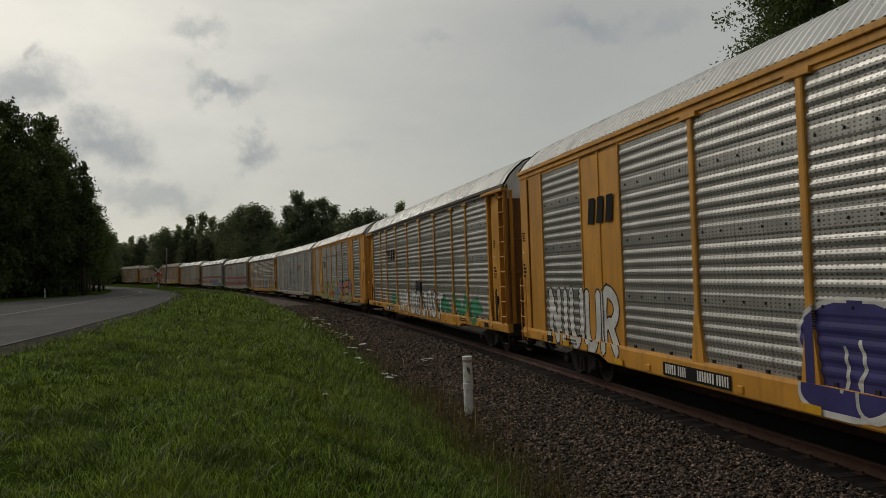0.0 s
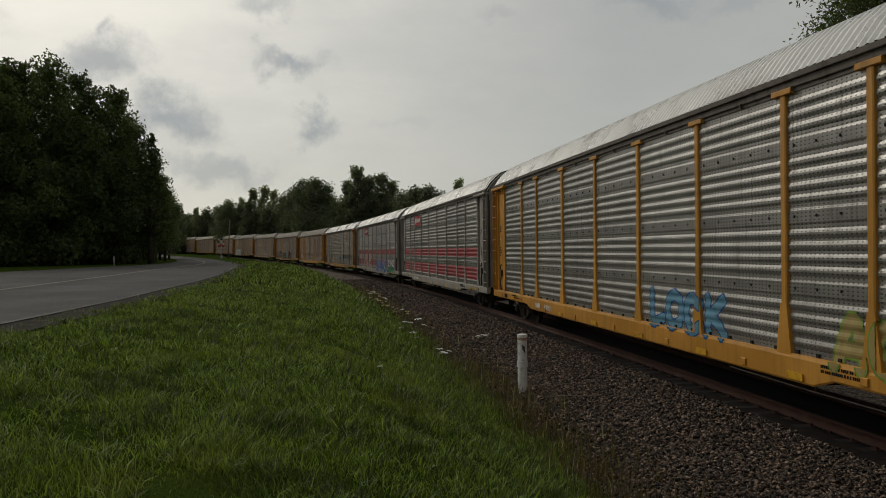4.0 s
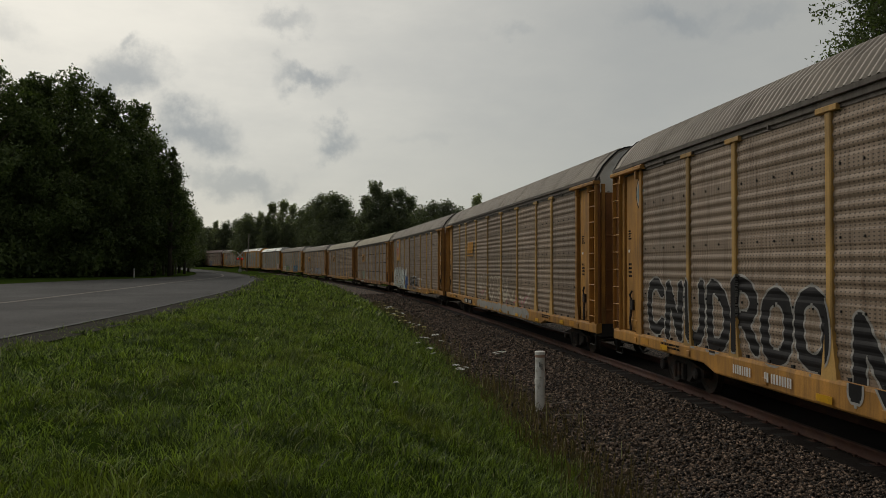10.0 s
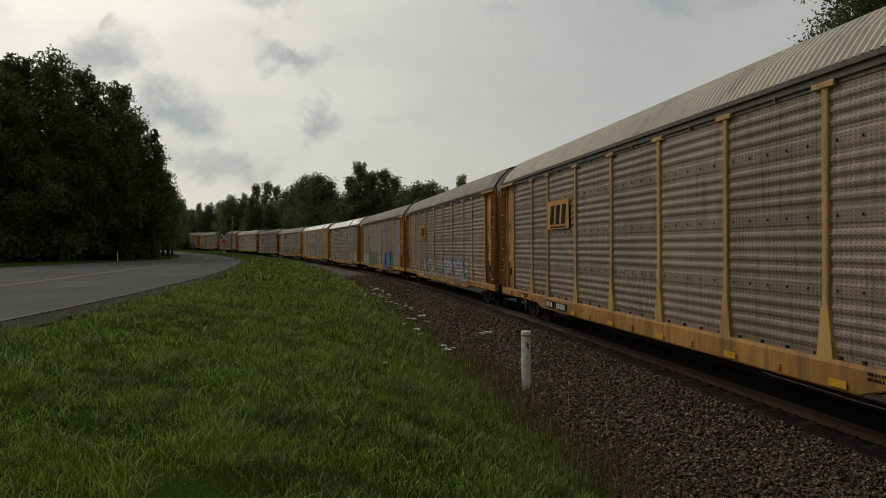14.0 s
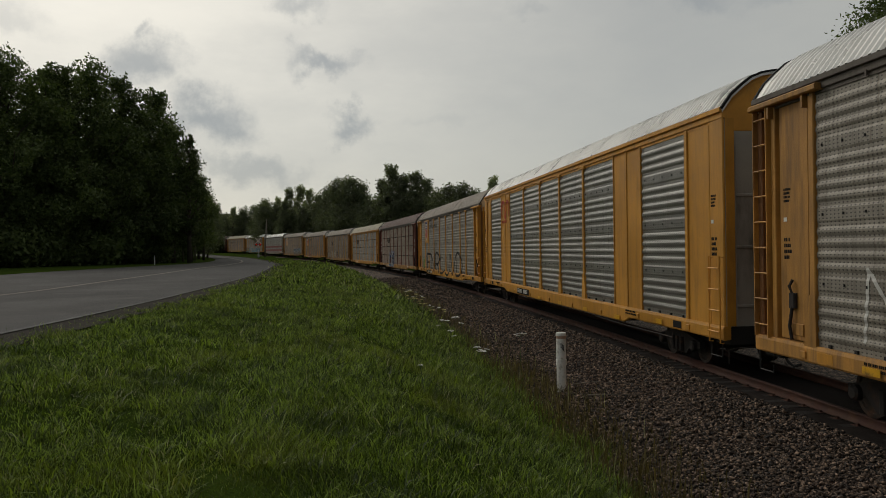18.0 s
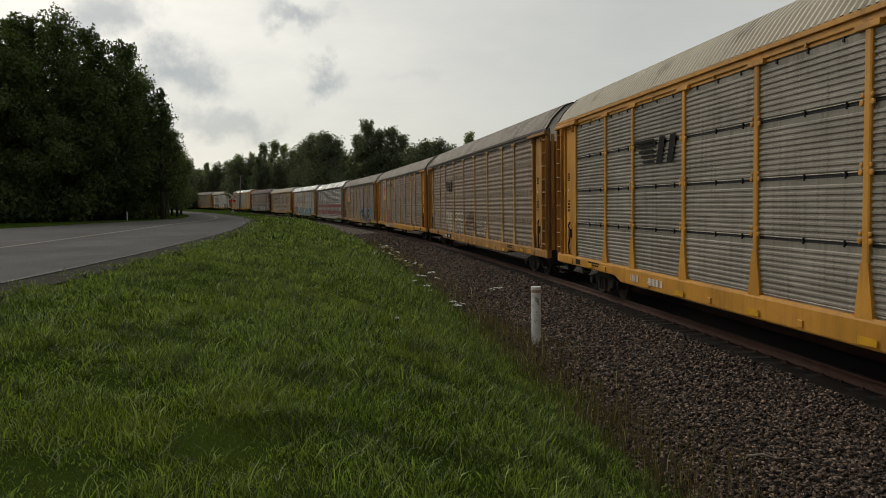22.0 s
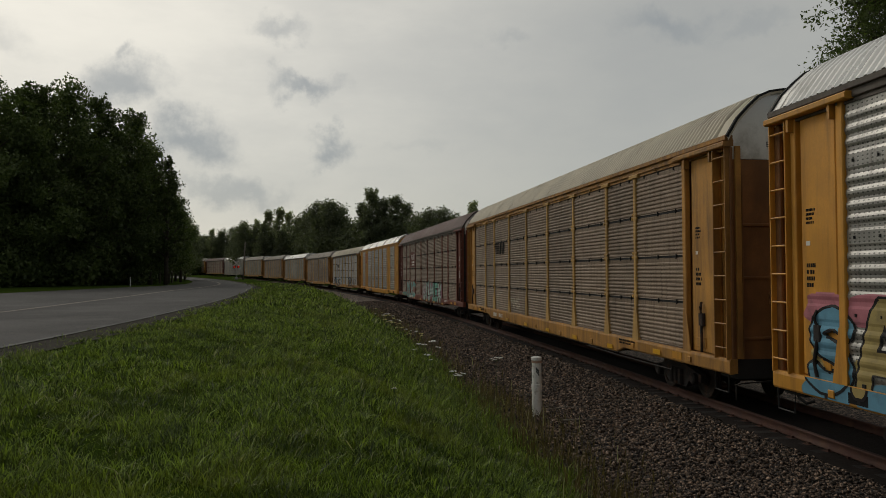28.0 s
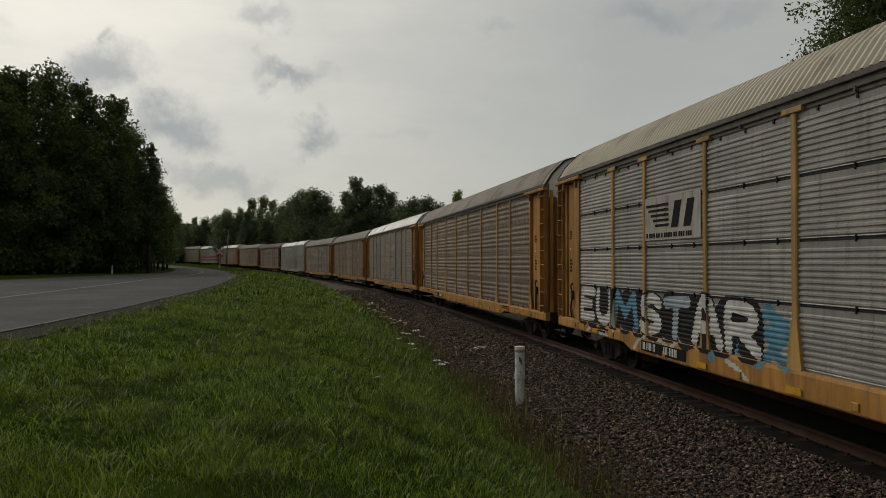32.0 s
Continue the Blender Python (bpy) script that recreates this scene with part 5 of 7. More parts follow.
def build_car(spec, label):
    kind, frame_m, sheet_m, roof_m, post_kind, end_m = spec["kind"], M[spec["frame"]], M[spec["sheet"]], M[spec["roof"]], spec.get("post", "tee"), M[spec.get("end", "rust_sill" if spec["frame"] in ("yellow", "old_yellow") else spec["frame"])]
    sill_m = M[spec.get("sill", spec["frame"])]
    crown = Z_CROWN - 0.10 if kind == "plate" else Z_CROWN if spec["roof"] == "roof_white" else Z_CROWN + 0.08
    up = raised(1.055 if kind == "plate" else 1.025 if spec["roof"] == "roof_white" else 1.0)
    RAISE[0] = up
    car = new("autorack_car")
    tagged(car, label, "freight car", "cars of the train")
    style = "split" if spec.get("split") else "ribbed"
    bays, corner = (BAYS_PLATE, CORNER_PLATE) if kind == "plate" else (BAYS_LADDER, CORNER_LADDER)
    posts = []
    for side in (Matrix(), TURN):
        near = side is not TURN
        y = -END + corner
        for i, w in enumerate(bays):
            if w < 0:
                part("wide_plate", wide_plate_mesh(), frame_m, car, at=side @ up @ pose(0, y - w / 2, 0))
                if near:
                    posts += [(y - w / 2, 1.075, 0.021), (y - w / 2 - 1.04, 0.03, 0.046), (y - w / 2, 0.03, 0.046), (y - w / 2 + 1.04, 0.03, 0.046)]
                y -= w
                continue
            part("side_sheet", sheet_mesh(style, w), sheet_m, car, at=side @ up @ pose(SKIN, y + w / 2, 0))
            if near:
                if style == "split":
                    tagged(part("seam", seams_mesh(w), M["seal"], car, at=up @ pose(SKIN, y + w / 2, 0)), kind="stuff")
                else:
                    tagged(part("fastener", bolts_mesh(w), M["seal"], car, at=up @ pose(SKIN, y + w / 2, 0)), kind="stuff")
            y += w
            if i < len(bays) - 1 and bays[i + 1] > 0:
                part("post", post_mesh(post_kind), M["faded_post"] if spec["frame"] == "old_yellow" else frame_m, car, at=side @ up @ pose(0, y, 0))
                if near:
                    posts.append((y, 0.085, 0.066))
        part("side_sill", sill_mesh(), sill_m, car, at=side)
        # ladder cars: the eave's shade is painted into the chord colour
        part("top_chord", chord_mesh(kind), M[spec.get("chord", spec["frame"] if kind == "plate" else "shade_grime")], car, at=side @ up)
        for flip in (1, -1):
            mirror = Matrix.Diagonal((1, flip, 1, 1))
            tall = kind != "plate"
            part("corner_panel", corner_mesh() if tall else corner_plate_mesh(), frame_m, car, at=side @ up @ mirror)
            part("ladder", ladder_mesh(tall), frame_m, car, at=side @ up @ mirror)
            if not tall:
                for k in (0, 1):
                    part("corner_post", corner_bar_mesh(k), frame_m, car, at=side @ up @ mirror)
                if near:
                    posts += [(flip * (END - 1.21), 0.49, 0.013), (flip * (END - 0.32), 0.3, 0.041)]
            if tall and near:
                for k in (0, 1):
                    part("corner_post", corner_post_mesh(k), frame_m, car, at=side @ up @ mirror)
                part("latch", latch_mesh(), M["truck"], car, "dark steel door latch", at=side @ up @ mirror)
            if tall:
                part("eave_bracket", bracket_mesh(), frame_m, car, at=side @ up @ mirror)
            part("step", step_mesh(), M["black"], car, at=side @ mirror)
    part("roof", roof_mesh(crown), roof_m, car, at=up)
    part("underframe", frame_mesh(), M["black"], car)
    part("brake_rod", rod_mesh(), M["truck"], car)
    for turn in (Matrix(), TURN):
        part("roof_end", hood_mesh(crown), roof_m, car, at=turn @ up)
        part("roof_lip", lip_mesh(crown), M["seal"], car, "dark rubber lip", at=turn @ up)
        part("end_top", gable_mesh(crown), M[spec.get("gable", "roof_white")], car, at=turn @ up)
        for flip in (1, -1):
            leaf = part("end_door", door_mesh(), end_m, car, at=turn @ up @ Matrix.Diagonal((flip, 1, 1, 1)))
            part("door_post", door_post_mesh(), end_m, leaf)
            part("lock_rod", lock_rod_mesh(0.16), end_m, leaf)
            part("lock_rod", lock_rod_mesh(HALF - 0.3), end_m, leaf)
        part("coupler", coupler_mesh(), M["truck"], car, at=turn)
        part("brake_hose", hose_mesh(), M["black"], car, at=turn)
        part("uncoupling_lever", lever_mesh(), M["truck"], car, at=turn)
        truck = part("truck", side_frame_mesh(), M["truck"], car, at=turn @ pose(0, 10.6, 0))
        for y in (0.89, -0.89):
            part("wheelset", wheelset_mesh(), M["wheel"], truck, at=pose(0, y, 0))
        part("lettering", words("EXCESS HEIGHT CAR", 0.15), M["black_ink"], car, at=turn @ up @ pose(0, END - 0.046, 5.12) @ END_FACE)
    return car, style, posts


# ---------- the train ----------
def car_spec(kind, frame, sheet, roof, **more):
    return dict(kind=kind, frame=frame, sheet=sheet, roof=roof, **more)


L_Y = lambda sheet, roof, **k: car_spec("ladder", "yellow", sheet, roof, **k)
L_O = lambda sheet, roof, **k: car_spec("ladder", "old_yellow", sheet, roof, **k)
P_Y = lambda **k: car_spec("plate", "yellow", "silver", "roof_white", **k)
L_G = lambda **k: car_spec("ladder", "grey", "silver", "roof_white", post="plain", red=True, gable="grey", end="shade_grime", **k)
L_B = lambda sill="old_yellow", **k: car_spec("ladder", "brown", "pressed_tan", "roof_brown", post="eared", split=True, sill=sill, end="black", gable="roof_white", **k)
# graffiti: far end and near end along the car, foot and top, fill, outline, letters (or a count of loose ones), stroke, halo
MINT, OLIVE, DEEP, ASH = (0.42, 0.56, 0.50), (0.36, 0.36, 0.13), (0.05, 0.12, 0.31), (0.27, 0.25, 0.22)
CARS = {
    -1: P_Y(mark=("three", -8.2, 3.87, 1.45, 0.55), art=[(-11.8, -7.4, 0.80, 2.25, WHITE, BLACK, "NIUUR", 0.44, None), (-1.6, 3.6, 0.72, 2.2, PURPLE, WHITE, -3, 0.07, None), (-0.6, 0.6, 0.8, 1.3, WHITE, None, "UH", 0.06, None)]),
    0: L_Y("silver", "roof_white", mark=("lines", -5.90, 3.72, 2.5, 0.55), art=[(-3.7, 0.3, 0.80, 1.95, WHITE, BLACK, "NAVE", 0.34, None), (0.2, 1.6, 1.5, 2.4, BLACK, None, -2, 0.0, None), (0.4, 1.6, 0.75, 1.9, WHITE, BLACK, -1, 0.05, None), (0.5, 1.5, 0.85, 1.7, BLACK, None, 2, 0.06, None),
            (1.8, 5.6, 0.76, 1.97, WHITE, BLACK, "JAST", 0.36, None)], blots=[(5.1, 10.9, 1.16, 1.6, GREEN, 22, 0.25), (-6.3, -3.9, 1.1, 1.5, GREEN, 8, 0.18)]),
    1: P_Y(mark=("lines", -5.8, 3.6, 2.0, 0.5), art=[(-9.0, 0.3, 0.70, 1.1, OLIVE, None, -8, 0.0, None), (-8.8, 0.3, 0.80, 2.25, [(TAN, OLIVE), (TAN, ORANGE), (OLIVE, TAN), (TAN, OLIVE), (TAN, ORANGE), (OLIVE, ORANGE)], BLACK, "CIMOLS", 0.48, None), (0.4, 2.2, 0.75, 1.8, SKY, None, -2, 0.0, None),
            (2.2, 8.6, 0.72, 2.3, [(PINK, TAN), (PINK, ORANGE), (ORANGE, TAN), (PINK, TAN)], BLACK, "SFER", 0.5, TEAL)], blots=[(-8.0, 0.0, 0.72, 1.0, ORANGE, 14, 0.2), (-6.0, 2.0, 0.72, 1.05, TEAL, 10, 0.2)], end="grey"),
    2: car_spec("plate", "cream", "zinc", "roof_white", end="grey", logo="orange"),
    3: L_Y("silver", "roof_white", art=[(2.0, 5.4, 1.0, 1.9, SKY, BLUE, "LOCK", 0.2, None), (8.4, 11.6, 0.95, 1.8, TAN, LIME, "ACED", 0.2, None)]),
    4: L_G(logo="red"),
    5: L_G(logo="red", art=[(-7.6, -2.4, 1.15, 2.5, BUFF, PINK, "MUE", 0.2, None), (1.3, 7.5, 0.72, 2.0, DEEP, (0.36, 0.46, 0.55), "SAWS", 0.5, None), (8.0, 11.4, 0.95, 1.5, GREEN, None, -5, 0.0, None), (8.0, 11.3, 1.33, 2.03, WHITE, BLACK, "ZUNE", 0.26, None)],
            blots=[(-7.4, -2.6, 1.1, 1.5, ORANGE, 12, 0.14), (8.0, 11.4, 1.02, 1.45, GREEN, 16, 0.22), (1.4, 7.4, 0.75, 1.1, SKY, 8, 0.1)]),
    6: L_O("dull", "roof_white", art=[(-0.2, 3.4, 1.04, 2.17, SKY, BLACK, "SOSM", 0.12, None), (4.4, 11.1, 1.72, 2.28, BLACK, None, "NONYMONKY", 0.07, None), (4.4, 11.5, 0.95, 1.7, ASH, BLACK, -9, 0.035, None), (-9.8, -7.2, 1.1, 1.8, BLACK, None, 5, 0.05, None)], blots=[(-11.4, -4.4, 1.2, 1.9, SMOKE, 10, 0.1)]),
    7: L_Y("tan", "roof_grey", mark=("disc", -12.05, 4.55, 0.66, 0.86), art=[(-3.8, 3.2, 1.1, 1.9, BUFF, SMOKE, 6, 0.16, None), (-11.7, -9.8, 1.3, 2.15, BUFF, None, -2, 0.0, None), (-12.8, -7.0, 0.68, 1.12, BUFF, None, -6, 0.0, None), (-12.0, -11.2, 1.5, 1.8, BLACK, None, 2, 0.06, None), (-12.0, -9.8, 1.12, 1.5, BLACK, None, 7, 0.05, None),
            (-9.1, -7.6, 1.15, 1.95, BUFF, BLACK, -1, 0.05, None), (-9.0, -7.7, 1.9, 2.2, BLACK, None, "VV", 0.06, None), (-8.8, -7.9, 1.3, 1.8, BLACK, None, 3, 0.05, None)], blots=[(3.9, 10.8, 1.1, 1.8, BUFF, 12, 0.14)]),
    8: L_O("tan", "roof_grey", mark=("disc", -12.05, 4.55, 0.66, 0.86), art=[(-11.6, -4.3, 1.06, 2.5, BLACK, SMOKE, "CNUDROO", 0.5, None), (-3.9, 0.7, 0.80, 2.2, BLACK, SMOKE, "NEER", 0.5, None), (0.2, 1.1, 1.3, 2.0, TEAL, None, -1, 0.0, None), (2.6, 6.4, 0.72, 2.1, (0.10, 0.03, 0.03), None, -3, 0.0, None), (3.1, 4.6, 1.5, 2.5, BLACK, None, -1, 0.0, None),
            (2.8, 6.0, 0.9, 2.0, BUFF, None, 3, 0.07, None), (9.4, 11.0, 1.2, 2.0, WHITE, None, 2, 0.06, None)], blots=[(1.0, 2.8, 0.9, 1.7, TEAL, 8, 0.14), (7.2, 11.2, 1.1, 1.7, SMOKE, 8, 0.12)]),
    9: L_O("tan", "roof_grey", mark=("three_y", -5.80, 3.72, 1.7, 0.6), art=[(-4.0, 2.7, 1.3, 2.35, BUFF, None, 7, 0.06, None), (-3.7, 6.3, 0.68, 1.08, SMOKE, None, -9, 0.0, None)], blots=[(-3.7, 6.3, 1.15, 1.7, BUFF, 16, 0.12), (-3.7, 6.3, 1.15, 1.5, PINK, 8, 0.08)]),
    10: L_O("tan", "roof_grey", sign="shield_small", art=[(-11.5, -3.2, 0.70, 1.2, MINT, None, -7, 0.0, None), (-11.4, -3.1, 0.85, 2.45, (0.55, 0.60, 0.57), BLACK, "CRASK", 0.62, WHITE), (-3.8, -2.4, 0.75, 1.9, BLUE, BLACK, -2, 0.03, None), (-1.8, -1.1, 1.0, 1.8, BUFF, None, 2, 0.05, None), (-0.9, 2.9, 0.72, 1.95, BLACK, WHITE, "AMEN", 0.46, None), (3.0, 5.1, 1.0, 1.8, WHITE, None, 2, 0.05, None)]),
    11: L_O("pressed_tan", "roof_cream", split=True, post="eared", sill="rust_sill", mark=("three_p", -5.80, 3.72, 1.7, 0.6), blots=[(-7.0, -4.6, 1.2, 1.95, (0.20, 0.25, 0.19), 22, 0.22)]),
    12: L_O("tan", "roof_cream", mark=("three_p", -6.00, 3.74, 1.8, 0.6), art=[(-1.1, 1.3, 1.3, 2.2, SMOKE, None, 5, 0.035, None)]),
    13: L_O("tan", "roof_grey", mark=("three_p", -5.8, 3.74, 1.8, 0.6), art=[(-5.6, -0.4, 0.85, 2.15, SMOKE, BLACK, "ROL", 0.34, None), (1.2, 8.3, 0.9, 2.1, SMOKE, DEEP, "SPORE", 0.34, None)]),
    14: L_Y("dull", "roof_grey", mark=("bars", -6.8, 3.7, 1.4, 0.3), art=[(-12.0, -7.8, 0.95, 2.08, WHITE, ASH, "KAISE", 0.3, None), (-7.1, -2.8, 0.82, 2.05, (0.22, 0.31, 0.05), BLACK, "TONES", 0.42, SKY), (-7.0, -4.6, 2.08, 2.3, BLACK, None, 7, 0.035, None), (-3.9, -2.8, 2.02, 2.25, BLACK, None, 4, 0.035, None),
            (-2.7, -1.4, 0.95, 2.0, SMOKE, None, -2, 0.0, None), (-2.6, -1.4, 1.65, 2.0, BLACK, None, 5, 0.04, None), (-2.6, -1.4, 1.3, 1.6, BLACK, None, 4, 0.04, None), (-2.6, -1.2, 0.95, 1.25, BLACK, None, 4, 0.04, None), (3.2, 8.0, 0.85, 2.2, SKY, BLACK, "SOAR", 0.4, BLUE)]),
    15: L_O("dull", "roof_white", mark=("bars", -6.50, 3.7, 1.4, 0.3), art=[(9.7, 12.0, 1.0, 2.15, WHITE, RED, "EVL", 0.24, PINK), (-10.7, -7.1, 1.2, 2.3, WHITE, None, "NUN", 0.07, None)]),
    16: P_Y(mark=("worm", -8.25, 4.4, 1.6, 0.72), end="grey", gable="yellow"),
    17: L_Y("dull", "roof_grey", sign="shield", slogan=True, art=[(-8.6, 7.9, 0.80, 2.4, BLACK, None, "ENRLUVD", 0.17, None), (-8.9, -8.0, 1.14, 2.3, BLACK, None, 3, 0.05, None), (-11.4, -10.8, 1.2, 1.7, RED, None, "B", 0.08, None)], blots=[(-10.6, -9.6, 1.25, 1.75, (0.16, 0.27, 0.05), 10, 0.2)]),
    18: L_B(mark=("three_b", -5.70, 3.8, 2.3, 0.6), art=[(-5.2, -1.3, 0.66, 1.2, DEEP, None, -4, 0.0, None), (-5.2, -1.2, 0.85, 2.5, [(0.03, 0.05, 0.11), BLACK, BLACK], WHITE, "SCHN", 0.5, DEEP), (-4.8, -1.6, 0.72, 1.1, SKY, None, 5, 0.05, None), (2.4, 4.0, 1.2, 1.8, RED, None, 2, 0.06, None)]),
    19: L_Y("pressed", "roof_cream", split=True, post="tee_eared", chord="yellow", mark=("lines", -5.85, 3.9, 2.4, 0.6)),
    20: L_O("tan", "roof_grey", mark=("lines", -5.90, 3.78, 2.2, 0.6), art=[(-11.8, -7.3, 1.25, 2.2, SMOKE, None, 7, 0.07, None), (-7.1, -5.1, 1.08, 2.4, BUFF, ASH, "PUK", 0.2, None), (-4.2, -1.5, 1.75, 2.33, BUFF, BLACK, "GOD", 0.2, None), (-4.2, -1.5, 1.15, 1.75, BUFF, BLACK, "DVE", 0.2, None), (-0.6, 1.3, 1.4, 2.4, BLACK, None, 6, 0.04, None),
            (1.9, 4.1, 1.5, 1.92, BUFF, BLACK, "MILD", 0.14, None), (1.9, 4.1, 1.15, 1.5, BUFF, BLACK, "SUNE", 0.13, None)], blots=[(-1.0, 1.4, 1.6, 2.3, (0.14, 0.05, 0.04), 8, 0.1)]),
    21: L_Y("tan", "roof_grey", sign="shield", slogan=True, art=[(-7.0, -4.2, 0.98, 2.3, (0.25, 0.06, 0.05), BUFF, "RERS", 0.28, None), (-3.8, -2.0, 1.08, 2.3, BUFF, None, "AL", 0.07, None), (0.5, 1.3, 1.27, 1.83, SMOKE, None, 3, 0.05, None), (-7.1, -2.1, 0.70, 1.06, BUFF, DEEP, 7, 0.12, None)], blots=[(-1.1, -0.3, 1.4, 1.9, GREEN, 6, 0.06)]),
    22: L_O("tan", "roof_grey", sign="shield", art=[(1.4, 9.9, 1.3, 2.45, (0.17, 0.25, 0.31), None, -5, 0.0, None), (1.8, 8.9, 0.74, 2.4, BLACK, WHITE, "OMWUR", 0.56, None), (8.7, 10.7, 0.68, 1.2, BLACK, WHITE, -2, 0.04, None), (9.1, 10.3, 0.72, 0.95, LIME, None, 7, 0.03, None), (-12.1, -4.5, 1.15, 1.85, SMOKE, None, 9, 0.035, None), (-1.1, 0.8, 1.42, 2.2, SMOKE, None, 4, 0.03, None)], blots=[(1.5, 9.5, 1.8, 2.5, (0.22, 0.05, 0.06), 18, 0.14)]),
    23: L_G(logo=None),
    24: L_Y("silver", "roof_white", mark=("bars", -6.8, 3.7, 1.4, 0.3), art=[(-12.9, -7.4, 1.9, 2.4, PINK, None, -5, 0.0, None), (-12.9, -7.0, 0.72, 1.2, SKY, None, -5, 0.0, None), (-12.9, -7.0, 0.85, 2.25, [SKY, TAN, TEAL, TAN], BLACK, "SAGEN", 0.4, None), (-6.4, -4.7, 1.75, 2.3, WHITE, None, "RHSEK", 0.05, None), (-6.2, -5.2, 1.1, 1.7, ASH, BLACK, -1, 0.03, None),
            (-4.5, 8.5, 0.72, 2.2, (0.12, 0.30, 0.42), BLACK, "DALWDUS", 0.75, WHITE)], blots=[(-12.6, -7.2, 0.9, 1.8, TAN, 14, 0.14)]),
    25: L_O("pressed_tan", "roof_cream", split=True, post="tee_eared", chord="old_yellow", mark=("lines", -6.20, 3.8, 2.2, 0.5), art=[(-4.2, -2.6, 1.3, 1.75, BUFF, None, 3, 0.08, None)]),
    26: L_B(sill="brown", mark=("plate", -5.65, 3.8, 2.5, 1.0), art=[(-11.6, -9.0, 1.2, 2.0, BUFF, None, 5, 0.05, None), (-11.6, -4.2, 0.68, 1.15, TEAL, None, -7, 0.0, None), (-9.0, -4.0, 0.75, 2.15, (0.17, 0.36, 0.34), ASH, "NIC", 0.7, (0.30, 0.09, 0.06)), (-0.5, 7.4, 0.9, 2.0, (0.30, 0.15, 0.18), None, -6, 0.0, None), (-0.3, 7.0, 0.74, 2.15, [(0.34, 0.42, 0.38), (0.34, 0.42, 0.38), (0.30, 0.38, 0.35), (0.15, 0.38, 0.30)], BLACK, "UAMEK", 0.56, None),
            (9.4, 11.1, 1.3, 2.15, BUFF, None, "SKR", 0.05, None)]),
    27: P_Y(mark=("worm", -8.35, 4.4, 1.6, 0.72), end="grey", gable="yellow"),
    28: L_O("pressed_pale", "roof_cream", split=True, post="tee", mark=("lines_p", -5.90, 3.75, 2.4, 0.55), art=[(-11.9, -2.4, 1.0, 2.1, BLACK, None, -12, 0.0, None), (-11.9, -2.4, 1.05, 2.12, [WHITE, WHITE, SKY, WHITE, (0.35, 0.40, 0.44)], BLACK, "EUMSTAR", 0.4, None), (4.2, 7.6, 0.84, 2.1, BLACK, SMOKE, "BARO", 0.3, None), (8.2, 10.8, 0.9, 2.0, BLACK, None, 4, 0.07, None)], blots=[(-4.0, -1.8, 1.15, 2.0, SKY, 14, 0.2), (-11.7, -2.7, 0.72, 1.0, WHITE, 12, 0.1)]),
    29: L_O("tan", "roof_grey", post="plain", art=[(-2.0, 1.2, 1.1, 1.6, SMOKE, None, 4, 0.08, None)]),
    30: L_O("dull", "roof_white", art=[(-4.0, 4.0, 1.0, 1.6, SMOKE, BLACK, 6, 0.14, None)]),
    31: L_O("tan", "roof_grey"),
    32: L_O("dull", "roof_grey", art=[(0, 6, 1.0, 1.7, BUFF, None, 5, 0.12, None)]),
    33: car_spec("plate", "cream", "silver", "roof_white", end="brown"),
    34: L_B(),
    35: L_O("tan", "roof_grey"),
    36: L_O("tan", "roof_white"),
    37: L_G(logo=None),
    38: L_O("dull", "roof_grey"),
    39: L_O("tan", "roof_cream"),
    40: P_Y(),
    41: L_O("tan", "roof_grey"),
}
FRAME_WORD = {"yellow": "yellow", "old_yellow": "old yellow", "brown": "red-brown", "cream": "cream-white", "grey": "grey"}
SHEET_WORD = {"silver": "bright galvanised", "dull": "dull galvanised", "pale": "pale galvanised", "zinc": "grey galvanised", "tan": "grimy tan", "pressed": "dull pressed", "pressed_pale": "pale pressed", "pressed_tan": "tan pressed"}


def car_label(spec):
    a = f"{FRAME_WORD[spec['frame']]} autorack car with {SHEET_WORD[spec['sheet']]} sides"
    if spec.get("red"):
        return a + " and red stripes"
    return a + (" and graffiti" if spec.get("art") else " rolling on the track")


